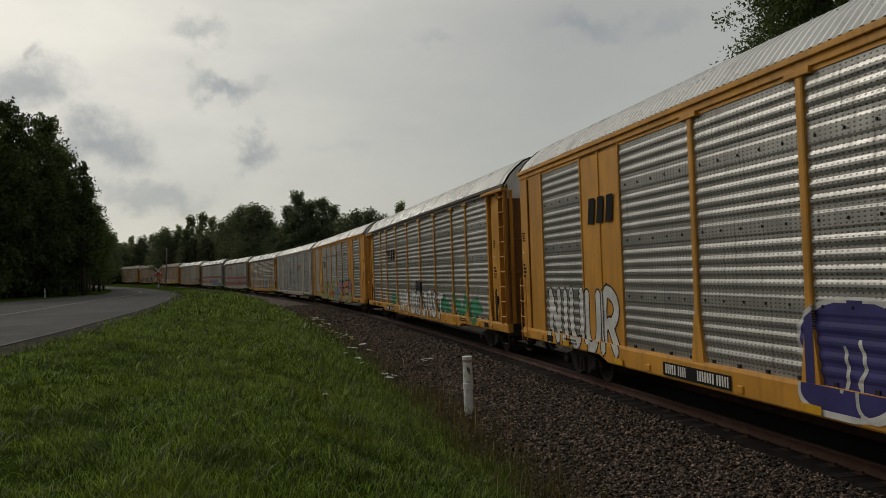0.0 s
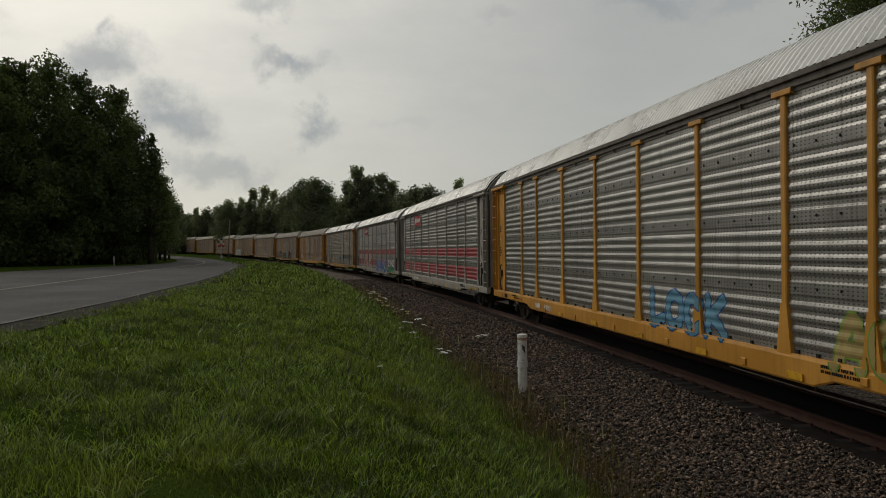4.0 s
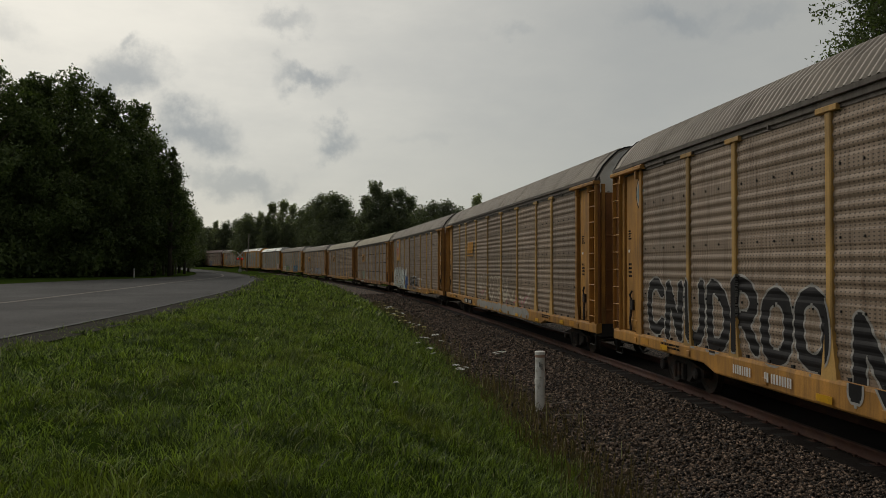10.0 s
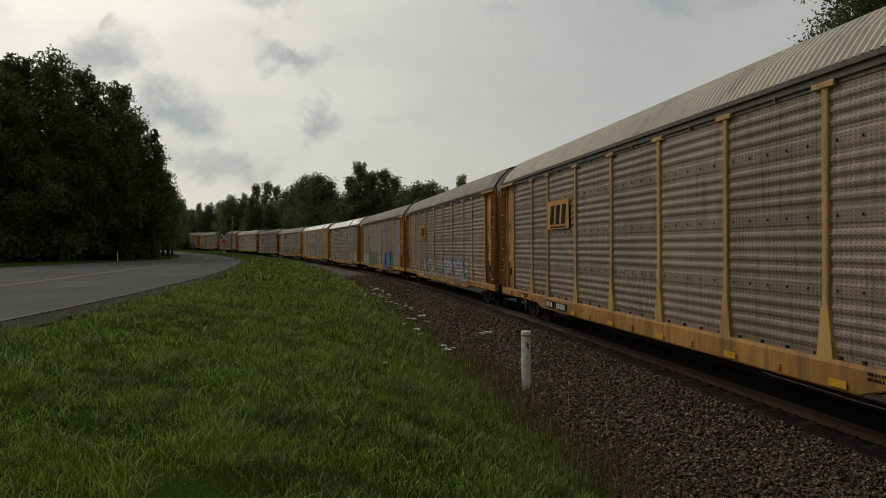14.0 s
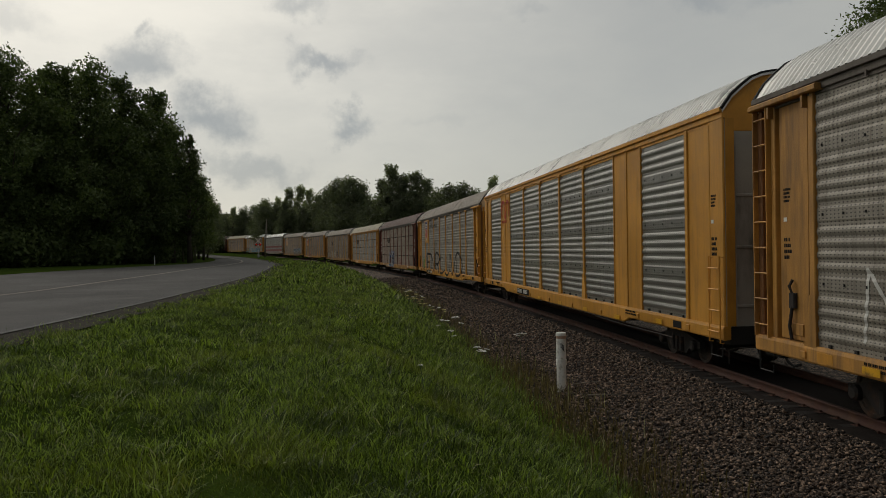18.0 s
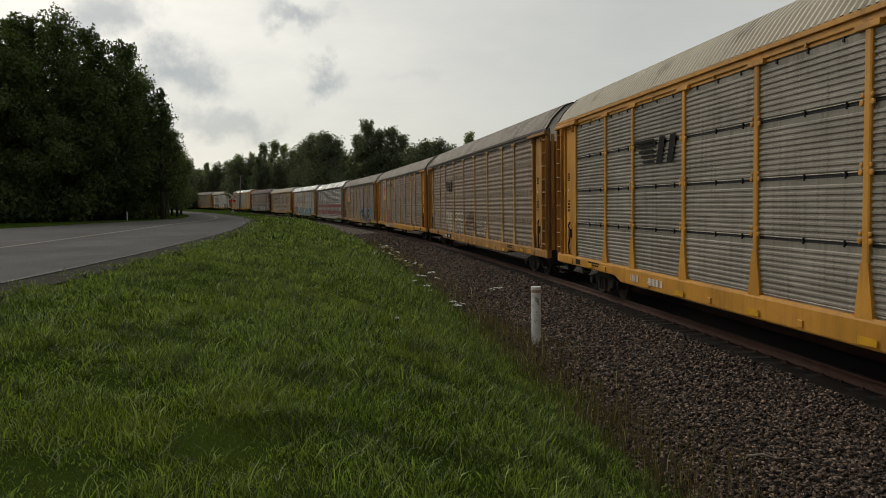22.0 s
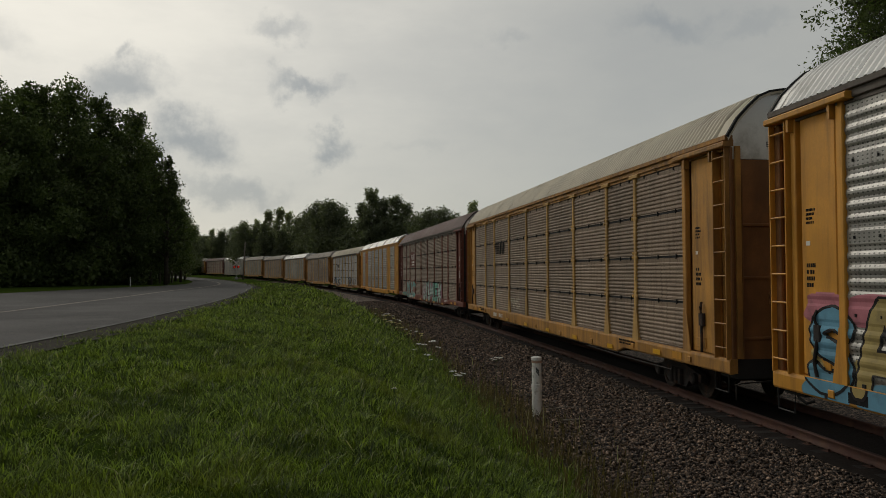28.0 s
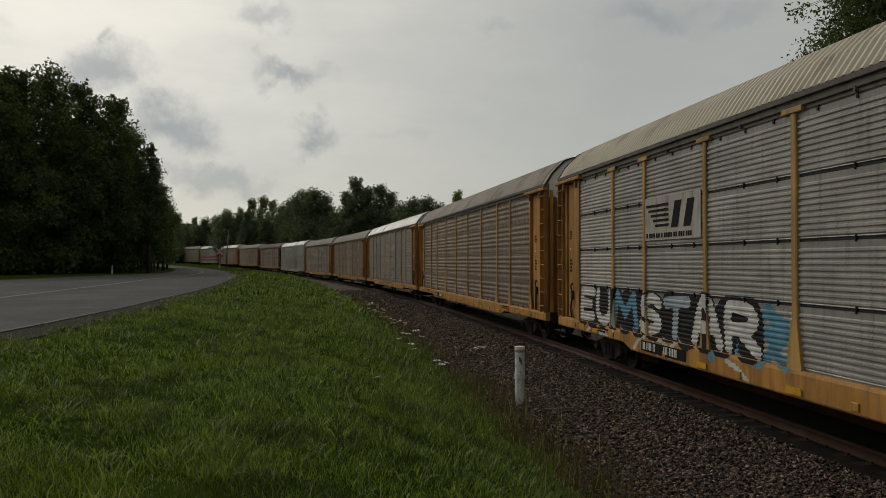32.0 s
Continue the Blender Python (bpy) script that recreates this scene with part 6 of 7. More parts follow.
def dress(car, spec, style, posts, rng):
    """Marks, stripes, stencils and graffiti on the side that shows."""
    flat = SKIN + 0.07
    plate = spec["kind"] == "plate"
    skin = SKIN + 0.046 if plate else SKIN - 0.016
    if spec.get("red"):
        y = -END + CORNER_LADDER
        pz, po = zip(*PROFILE[style])
        for w in BAYS_LADDER:
            for z0, z1 in ((2.39, 2.83), (1.34, 1.92)):
                b = Build()
                zs = sorted({z0, z1, *[z for z in pz if z0 < z < z1]})
                for za, zb in zip(zs, zs[1:]):
                    xa, xb = SKIN + 0.003 + np.interp(za, pz, po), SKIN + 0.003 + np.interp(zb, pz, po)
                    b.quad((xa, y + 0.08, za), (xa, y + w - 0.08, za), (xb, y + w - 0.08, zb), (xb, y + 0.08, zb))
                part("stripe", b.mesh("stripe"), M["red_stripe"], car, "faded red stripe", RAISE[0])
            y += w
    for a in spec.get("blots", ()):
        smear(car, style, posts, rng, *a)
    for k, a in enumerate(spec.get("art", ())):
        graffiti(car, style, posts, rng, 0.002 + 0.0042 * k, *a)
    mark = spec.get("mark")
    if mark:
        kind, y, z, w, h = mark
        if kind in ("three", "worm"):
            letter_marks(car, y, z, w, h, M["black_ink"] if kind == "three" else paint((0.42, 0.05, 0.03)), skin + 0.006 if plate else flat, kind)
            if kind == "worm":
                bars(car, y - w / 2, y + w / 2, z - 0.62, z - 0.42, 1, paint((0.42, 0.05, 0.03)), skin + 0.006, rng)
        elif kind == "three_p":
            patch(car, "sign_board", rect(y - w * 0.62, y + w * 0.62, z - h * 0.75, z + h * 0.75), M["yellow"], flat, "yellow sign board")
            letter_marks(car, y, z, w, h, M["black_ink"], flat + 0.008, "three")
            patch(car, "mark_bar", rect(y - w * 0.45, y + w * 0.45, z - h * 0.68, z - h * 0.60), M["black_ink"], flat + 0.008)
        elif kind == "three_y":
            letter_marks(car, y, z, w, h, M["yellow"], flat, "three")
            patch(car, "mark_bar", rect(y - w / 2, y + w / 2, z - h * 0.75, z - h * 0.63), M["yellow"], flat, "yellow bar under the mark")
        elif kind == "three_b":
            letter_marks(car, y, z, w, h, M["black_ink"], SKIN + 0.045, "lines")
        elif kind == "lines":
            letter_marks(car, y, z, w, h, M["black_ink"], SKIN + 0.045, "lines")
        elif kind == "lines_p":
            patch(car, "sign_board", rect(y - w * 0.58, y + w * 0.58, z - h * 0.95, z + h * 0.75), M["cream"], SKIN + 0.036, "pale sign board")
            letter_marks(car, y, z, w, h, M["black_ink"], SKIN + 0.046, "lines")
            bars(car, y - w / 2, y + w / 2, z - h * 0.9, z - h * 0.6, 1, M["black_ink"], SKIN + 0.046, rng)
        elif kind == "plate":
            patch(car, "sign_board", rect(y - w * 0.5, y + w * 0.5, z - h * 0.6, z + h * 0.6), M["brown"], SKIN + 0.04, "red-brown sign board")
            letter_marks(car, y, z + 0.2 * h, w * 0.8, h * 0.4, M["white_ink"], SKIN + 0.05, "lines")
            bars(car, y - w * 0.2, y + w * 0.4, z - h * 0.5, z - h * 0.1, 2, M["white_ink"], SKIN + 0.05, rng)
        elif kind == "bars":
            bars(car, y - w / 2, y + w / 2, z - h / 2, z + h / 2, 1, M["black_ink"], SKIN + 0.045, rng)
        elif kind == "disc":
            ring = [(y + w * 0.5 * math.cos(k * 0.3142), z + h * 0.5 * math.sin(k * 0.3142)) for k in range(20)]
            patch(car, "round_mark", ring, M["black_ink"], skin + 0.004, "round blue and white mark")
            patch(car, "round_mark", [(y + (a - y) * 0.82, z + (c - z) * 0.86) for a, c in ring], paint(BUFF), skin + 0.012)
            patch(car, "round_mark", [(y + (a - y) * 0.6, z + (c - z) * 0.66) for a, c in ring], paint(SKY), skin + 0.02)
            patch(car, "round_mark", rect(y - 0.07 * w, y + 0.07 * w, z - 0.3 * h, z + 0.3 * h), paint(WHITE), skin + 0.028)
    if spec.get("sign"):
        shield(car, -8.25, 4.32, 1.25, 1.62, SKIN + 0.068)
    if spec.get("slogan"):
        part("lettering", words("BUILDING AMERICA", 0.46), M["black_ink"], car, at=RAISE[0] @ pose(SKIN + 0.07, -4.55, 4.42) @ SIDE_FACE)
    if spec.get("logo") == "red":
        y = -5.8
        patch(car, "sign_board", rect(y - 1.25, y + 1.25, 4.36, 5.02), paint((0.36, 0.03, 0.05)), SKIN + 0.042, "red sign board")
        b = Build()
        b.lathe((SKIN + 0.049, y - 0.85, 4.69), 0, [(0, 0.2), (0.004, 0.2)], 14)
        part("company_mark", b.mesh("company_mark"), M["white_ink"], car, "white mark on the sign board", RAISE[0])
        for k in range(7):
            b = Build().box(SKIN + 0.049, SKIN + 0.053, y - 0.5 + 0.22 * k, y - 0.36 + 0.22 * k, 4.58, 4.80 + 0.08 * (k % 3 == 0))
            part("company_mark", b.mesh("company_mark"), M["white_ink"], car, at=RAISE[0])
    if spec.get("logo") == "orange":
        for k in range(4):
            a = 4.5 + 0.60 * k
            patch(car, "company_mark", [(a, 3.60 + 0.02 * k), (a + 0.55, 3.62 + 0.02 * k), (a + 0.61, 3.82 + 0.02 * k), (a + 0.06, 3.80 + 0.02 * k)], paint((0.36, 0.085, 0.03)), SKIN + 0.045, "orange painted shape")
        patch(car, "swoosh", [(4.45, 3.38), (5.6, 3.46), (6.95, 3.62), (5.6, 3.52), (4.45, 3.50)], M["black_ink"], SKIN + 0.046, "dark swoosh under the mark")
    # small stencils at the corners and along the sill
    dark = M["black_ink"] if spec["frame"] in ("yellow", "old_yellow", "cream", "grey") else M["white_ink"]
    for sgn in (1, -1):
        yc = sgn * (END - 1.2) - 0.3 if not plate else sgn * (END - 0.34) - 0.2
        w = 0.24
        x = SKIN - 0.018 if not plate else SKIN + 0.042
        bars(car, yc, yc + w, 3.42, 3.68, 4, dark, x, rng)
        bars(car, yc, yc + w, 2.45, 2.85, 4, dark, x, rng)
        patch(car, "tag_plate", rect(yc, yc + 0.10, 3.1, 3.17), M["white_ink"], x, "white tag plate")
        patch(car, "tag_plate", rect(sgn * 11.6 - 0.22, sgn * 11.6 + 0.22, Z_SILL + 0.20, Z_DECK - 0.08), M["yellow"] if spec["frame"] != "yellow" else M["black_ink"], HALF + 0.002)
        yp = 8.2 * sgn if sgn > 0 else -10.6
        bars(car, yp, yp + 1.1, Z_SILL + 0.24, Z_SILL + 0.38, 2, dark, HALF + 0.002, rng)
    # reporting number on the sill, and amber reflectors
    yp = -4.4 if plate else -6.2
    if plate or rng.random() < 0.6:
        patch(car, "number_plate", rect(yp - 1.1, yp + 1.1, Z_SILL + 0.08, Z_DECK - 0.12), M["black_ink"], HALF + 0.018, "black patch under the number")
    bars(car, yp - 1.0, yp - 0.2, Z_SILL + 0.08, Z_DECK - 0.08, 1, M["white_ink"], HALF + 0.026, rng, "number", 0.4)
    bars(car, yp + 0.1, yp + 1.1, Z_SILL + 0.08, Z_DECK - 0.08, 1, M["white_ink"], HALF + 0.026, rng, "number", 0.4)
    for k in range(8):
        y = -10.4 + 3.0 * k
        if abs(y - yp) > 1.5:
            patch(car, "reflector", rect(y - 0.2, y + 0.2, sill_foot(y) + 0.06, sill_foot(y) + 0.17), M["amber"], HALF + 0.030, "amber reflector strip")


# slack in the couplings and differing lengths, metres each car runs ahead
SLACK = {0: -0.07, 1: -0.36, 2: -0.46, 3: 0.2, 4: 0.25, 5: 0.1, 6: 0.1, 7: 0.29, 8: 0.02, 9: -0.08, 10: -0.13, 11: 0.0, 12: -0.1, 13: -0.1, 14: -0.1, 15: -0.29, 16: -0.25, 17: -0.28, 18: -0.45,
         19: -0.4, 20: -0.32, 21: -0.41, 22: -0.32, 23: 0.1, 24: 0.0, 25: -0.14, 26: -0.25, 27: -0.12, 28: 0.05}
TRAIN = []
for number, spec in CARS.items():
    rng = random.Random(100 + number)
    car, style, posts = build_car(spec, car_label(spec))
    dress(car, spec, style, posts, rng)
    TRAIN.append((number, car))


def car_pose(number, t):
    """Where a car stands at t seconds: its front corner runs along the track, its two trucks sit on the curve."""
    front = number * PITCH + 23.85 - SLACK.get(number, 0.0) - SPEED * t
    mid = front + END
    x0, y0, _ = on_track(mid - 10.6)
    x1, y1, _ = on_track(mid + 10.6)
    return pose((x0 + x1) / 2, (y0 + y1) / 2, float(grade(mid)), 0, 0, math.degrees(math.atan2(x1 - x0, -(y1 - y0))))


# ---------- marker post ----------
def marker_post():
    post = new("marker_post")
    b = Build()
    b.lathe((0, 0, 0), 2, [(-0.15, 0.098), (0.50, 0.098), (0.505, 0.108), (0.62, 0.108), (0.625, 0.098), (1.10, 0.098)], 18)
    part("pipe", b.mesh("pipe", smooth=False), M["pvc"], post)
    part("cap", Build().lathe((0, 0, 0), 2, [(1.10, 0.106), (1.155, 0.106), (1.165, 0.098), (1.168, 0.04)], 18).mesh("cap"), M["pvc"], post, "white pipe cap")
    part("band", Build().lathe((0, 0, 0), 2, [(1.045, 0.1005), (1.10, 0.1005)], 18).mesh("band"), M["pvc_cap"], post, "faded orange band")
    b = Build()
    for k in range(3):
        b.box(-0.035 + 0.022 * k, -0.02 + 0.022 * k, -0.063, -0.1005, 0.86 - 0.03 * k, 0.96 - 0.02 * k)
    part("stencil", b.mesh("stencil"), M["black_ink"], post, "small dark mark")
    post.matrix_basis = pose(2.02, 15.92, -0.14, 0, 0, 8)
    tagged(post, "white plastic pipe marker post standing in the ballast", "marker post")


marker_post()


# ---------- trees ----------
def nodes_leaf(name, dark, light, through_light=0.25):
    m = bpy.data.materials.new(name)
    m.use_nodes = True
    n = Nodes(m.node_tree)
    geo = n.add("ShaderNodeNewGeometry")
    info = n.add("ShaderNodeObjectInfo")
    big = n.noise(geo.outputs["Position"], 0.35, 4.0, 0.6)
    base = n.mix(geo.outputs["Random Per Island"], (*dark, 1), (*light, 1))
    base = n.mix(n.ramp(big, 0.35, 0.7, 0, 0.5), base, tuple(c * 0.55 for c in dark) + (1,))
    base = n.mix(1.0, base, n.ramp(info.outputs["Random"], 0, 1, 0.75, 1.2), "MULTIPLY")
    p = n.add("ShaderNodeBsdfPrincipled", Base_Color=base, Roughness=0.6)
    p.inputs["Specular IOR Level"].default_value = 0.25
    t = n.add("ShaderNodeBsdfTranslucent", Color=n.mix(1.0, base, (1.1, 1.25, 0.5, 1), "MULTIPLY"))
    s = n.add("ShaderNodeMixShader", i0=through_light, i1=p, i2=t)
    n.add("ShaderNodeOutputMaterial", Surface=s)
    return m


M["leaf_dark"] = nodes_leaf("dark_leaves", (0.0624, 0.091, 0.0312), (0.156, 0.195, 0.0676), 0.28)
# far leaves: distance haze is mixed into the colour, paler and greyer
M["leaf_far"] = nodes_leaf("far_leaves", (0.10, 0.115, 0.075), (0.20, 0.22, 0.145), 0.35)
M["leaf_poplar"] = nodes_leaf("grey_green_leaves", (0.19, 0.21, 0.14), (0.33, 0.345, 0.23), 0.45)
M["bark"] = material("grey_brown_bark", (0.075, 0.06, 0.045), 0.9, 0, 0.3, 3, 0.6, 25, space="World")


def leaves(points, size, rng, droop=0.3):
    """Small bent leaf clumps at many places, as triangles."""
    n = len(points)
    a = rng.normal(size=(n, 3))
    a /= np.linalg.norm(a, axis=1, keepdims=True)
    b = np.cross(a, rng.normal(size=(n, 3)))
    b /= np.linalg.norm(b, axis=1, keepdims=True) + 1e-9
    c = np.cross(a, b)
    k = (size * rng.uniform(0.55, 1.45, n))[:, None]
    v = np.stack([points - a * k, points + b * k * 0.95 + c * k * 0.15, points + a * k * 0.9], 1).reshape(-1, 3)
    f = np.arange(3 * n).reshape(-1, 3)
    return v, f


def make_tree(height, spread, base, lobes, count, size, leaf, seed, slim=1.0, thin=0.0, fat=1.0, twigs=False, label=""):
    """A tapered trunk with limbs, and a crown of many small leaf clumps in uneven lobes."""
    rng = np.random.default_rng(seed)
    tree = new("tree")
    b = Build()
    lean = rng.normal(0, 0.02, 2) * height
    top = np.array([lean[0], lean[1], height * 0.68])
    r0 = 0.018 * height
    b.tube([(0, 0, -0.3), (lean[0] * 0.2, lean[1] * 0.2, height * 0.3), (lean[0] * 0.6, lean[1] * 0.6, height * 0.6), tuple(top)], r0, 8, r0 * 0.18)
    centres, radii = [], []
    for k in range(lobes):
        f = (k + 0.5) / lobes
        z = base + (height - base) * (0.04 + 0.92 * f)
        wide = spread * (math.sin(math.pi * min(1, 0.18 + 0.80 * f)) ** 0.75) * slim
        ang = k * 2.399 + rng.uniform(-0.5, 0.5)
        off = wide * rng.uniform(0.35, 0.85) * (1 - 0.7 * f**3)
        c = np.array([lean[0] * f + off * math.cos(ang), lean[1] * f + off * math.sin(ang), z])
        r = spread * fat * rng.uniform(0.24, 0.46) * (1.0 - 0.35 * f)
        centres.append(c)
        radii.append(r)
        z0 = max(height * 0.2, z - off * 0.9 - 0.6)
        j = np.array([lean[0] * z0 / height, lean[1] * z0 / height, z0])
        mid = (j + c) / 2 + np.array([0, 0, 0.12 * off])
        b.tube([tuple(j), tuple(mid), tuple(c), tuple(c + (c - mid) * 0.35)], r0 * (0.5 - 0.3 * f), 5, 0.02)
    pts = []
    weight = np.array(radii) ** 2
    for c, r, m in zip(centres, radii, (count * weight / weight.sum()).astype(int)):
        # twigs within a lobe, each with its tuft
        tufts = max(5, m // (30 if twigs else 18))
        d = rng.normal(size=(tufts, 3))
        d /= np.linalg.norm(d, axis=1, keepdims=True)
        d[:, 2] *= 0.8
        at = c + d * (r * rng.uniform(0.35, 1.12, (tufts, 1)))
        if twigs:
            for q in at:
                b.tube([tuple(c), tuple((c + q) / 2 + [0, 0, 0.1 * r]), tuple(q)], 0.022, 3, 0.008)
        pick = rng.integers(0, tufts, m)
        p = at[pick] + rng.normal(size=(m, 3)).clip(-1.5, 1.5) * r * (0.20 + thin)
        pts.append(p)
    pts = np.concatenate(pts)
    v, f = leaves(pts, size, rng)
    part("trunk", b.mesh("trunk", M["bark"], True), M["bark"], tree)
    part("crown", big_mesh("crown", v, f, leaf), leaf, tree)
    tagged(tree, label or "broad green deciduous tree beside the track", "tree", "trees round the track")
    return tree


def make_bush(width, height, count, size, leaf, seed):
    rng = np.random.default_rng(seed)
    bush = new("bush")
    k = 9
    c = np.column_stack([rng.uniform(-0.5, 0.5, (k, 2)) * width, rng.uniform(0.2, 0.75, k) * height])
    pick = rng.integers(0, k, count)
    d = rng.normal(size=(count, 3))
    d /= np.linalg.norm(d, axis=1, keepdims=True)
    p = c[pick] + d * rng.uniform(0.5, 1.1, (count, 1)) * np.array([width * 0.26, width * 0.26, height * 0.32])
    p[:, 2] = np.abs(p[:, 2])
    v, f = leaves(p, size, rng)
    b = Build()
    for q in c:
        b.tube([(q[0] * 0.3, q[1] * 0.3, -0.1), tuple(q)], 0.05, 5, 0.015)
    part("stem", b.mesh("stem", M["bark"]), M["bark"], bush)
    part("crown", big_mesh("crown", v, f, leaf), leaf, bush)
    return tagged(bush, "dense dark green bush at the edge of the wood", "bush", "bushes of the wood edge")


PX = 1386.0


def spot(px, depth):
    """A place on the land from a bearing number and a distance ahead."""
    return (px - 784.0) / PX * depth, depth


def stand(tree, x, y, scale, turn, first):
    z = float(ground_z(np.array([x]), np.array([y]))[0])
    m = pose(x, y, z, 0, 0, turn) @ Matrix.Diagonal((scale, scale, scale, 1))
    if first:
        tree.matrix_basis = m
        return tree
    keep = tree.scale.copy()
    tree.scale = (1, 1, 1)
    made = copy_thing(tree, m)
    tree.scale = keep
    return made


SEEN = set()


def plant(tree, height, x, y, want, turn):
    """Puts a tree of a built height up at a place with the height wanted."""
    first = tree.name not in SEEN
    SEEN.add(tree.name)
    return stand(tree, x, y, want / height, turn, first)


# the dark wood beyond the road
rnd = random.Random(7)
WOOD = [(make_tree(19, 5.6, 2.0, 38, 22000, 0.165, M["leaf_dark"], 11, fat=0.88, label="tall dark green tree at the edge of the wood"), 19),
        (make_tree(20, 6.2, 2.0, 42, 23000, 0.165, M["leaf_dark"], 12, fat=0.88, label="tall dark green tree at the edge of the wood"), 20),
        (make_tree(17, 5.0, 1.5, 36, 21000, 0.16, M["leaf_dark"], 13, fat=0.88, label="tall dark green tree at the edge of the wood"), 17)]
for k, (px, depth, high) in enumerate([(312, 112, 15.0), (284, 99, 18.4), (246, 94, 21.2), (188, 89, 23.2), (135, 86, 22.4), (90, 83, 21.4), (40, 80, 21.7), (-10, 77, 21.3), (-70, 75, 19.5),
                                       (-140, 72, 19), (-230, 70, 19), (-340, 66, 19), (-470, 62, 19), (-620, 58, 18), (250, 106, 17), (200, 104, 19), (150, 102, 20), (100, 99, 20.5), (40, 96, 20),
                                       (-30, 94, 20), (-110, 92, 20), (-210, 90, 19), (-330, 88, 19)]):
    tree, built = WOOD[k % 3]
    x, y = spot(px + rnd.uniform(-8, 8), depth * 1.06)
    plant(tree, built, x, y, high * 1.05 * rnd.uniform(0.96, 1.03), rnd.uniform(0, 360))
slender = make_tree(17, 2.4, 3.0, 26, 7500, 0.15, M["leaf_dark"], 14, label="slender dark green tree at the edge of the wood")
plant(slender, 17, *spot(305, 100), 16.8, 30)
plant(slender, 17, *spot(331, 135), 14.6, 130)
bushes = [make_bush(6.5, 4.6, 2600, 0.26, M["leaf_dark"], 21), make_bush(5.0, 3.4, 2200, 0.24, M["leaf_dark"], 22)]
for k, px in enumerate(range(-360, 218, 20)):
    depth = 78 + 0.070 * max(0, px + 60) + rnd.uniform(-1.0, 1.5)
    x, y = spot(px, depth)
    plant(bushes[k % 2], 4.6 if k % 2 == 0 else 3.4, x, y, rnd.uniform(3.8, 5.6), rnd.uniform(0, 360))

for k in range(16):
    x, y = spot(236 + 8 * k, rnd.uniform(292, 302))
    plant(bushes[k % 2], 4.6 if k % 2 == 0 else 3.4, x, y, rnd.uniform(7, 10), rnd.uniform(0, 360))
for k in range(26):
    y = 104 + 6.2 * k
    x = float(np.interp(y, [p[1] for p in far_line], [p[0] for p in far_line])) - rnd.uniform(8, 11)
    plant(bushes[k % 2], 4.6 if k % 2 == 0 else 3.4, x, y, rnd.uniform(4.5, 6.5), rnd.uniform(0, 360))

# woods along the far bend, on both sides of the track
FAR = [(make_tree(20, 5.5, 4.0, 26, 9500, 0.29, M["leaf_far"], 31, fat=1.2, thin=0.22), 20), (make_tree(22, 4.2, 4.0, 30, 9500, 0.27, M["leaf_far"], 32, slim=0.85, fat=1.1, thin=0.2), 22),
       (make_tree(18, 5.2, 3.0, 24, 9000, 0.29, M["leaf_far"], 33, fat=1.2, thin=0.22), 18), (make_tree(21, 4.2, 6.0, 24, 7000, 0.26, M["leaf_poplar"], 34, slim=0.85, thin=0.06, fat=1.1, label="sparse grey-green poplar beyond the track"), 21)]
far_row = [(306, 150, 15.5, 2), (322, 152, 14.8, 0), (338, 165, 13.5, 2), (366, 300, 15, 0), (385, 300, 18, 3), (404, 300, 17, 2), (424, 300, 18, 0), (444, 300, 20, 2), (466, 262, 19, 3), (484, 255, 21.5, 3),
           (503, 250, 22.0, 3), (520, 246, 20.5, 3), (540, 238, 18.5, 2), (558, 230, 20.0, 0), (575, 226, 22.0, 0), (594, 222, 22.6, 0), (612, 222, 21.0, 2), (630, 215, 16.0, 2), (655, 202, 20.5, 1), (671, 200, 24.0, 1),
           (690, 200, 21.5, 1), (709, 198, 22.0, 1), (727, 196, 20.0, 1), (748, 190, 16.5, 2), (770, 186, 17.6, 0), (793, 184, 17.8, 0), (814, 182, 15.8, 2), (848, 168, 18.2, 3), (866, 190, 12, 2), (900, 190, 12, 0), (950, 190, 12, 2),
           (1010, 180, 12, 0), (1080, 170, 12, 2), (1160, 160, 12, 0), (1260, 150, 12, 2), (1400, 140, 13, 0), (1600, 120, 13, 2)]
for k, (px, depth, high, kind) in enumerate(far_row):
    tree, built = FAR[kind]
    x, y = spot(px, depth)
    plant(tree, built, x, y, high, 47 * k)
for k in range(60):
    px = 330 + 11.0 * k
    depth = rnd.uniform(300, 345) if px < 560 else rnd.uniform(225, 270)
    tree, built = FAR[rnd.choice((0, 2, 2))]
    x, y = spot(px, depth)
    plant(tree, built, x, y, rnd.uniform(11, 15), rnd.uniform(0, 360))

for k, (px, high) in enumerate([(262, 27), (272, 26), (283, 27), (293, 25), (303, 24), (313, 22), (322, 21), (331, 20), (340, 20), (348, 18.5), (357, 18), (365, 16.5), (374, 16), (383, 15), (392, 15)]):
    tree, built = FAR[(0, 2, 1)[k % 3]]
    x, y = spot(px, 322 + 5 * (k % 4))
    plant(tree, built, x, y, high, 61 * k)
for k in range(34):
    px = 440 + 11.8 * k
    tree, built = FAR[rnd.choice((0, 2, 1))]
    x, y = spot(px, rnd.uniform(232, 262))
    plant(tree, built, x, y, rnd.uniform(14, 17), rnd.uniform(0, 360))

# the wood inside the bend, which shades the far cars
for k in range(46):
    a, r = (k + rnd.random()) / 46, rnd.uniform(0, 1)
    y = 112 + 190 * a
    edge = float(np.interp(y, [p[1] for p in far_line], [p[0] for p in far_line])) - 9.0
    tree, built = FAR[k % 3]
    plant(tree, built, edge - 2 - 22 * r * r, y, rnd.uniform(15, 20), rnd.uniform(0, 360))

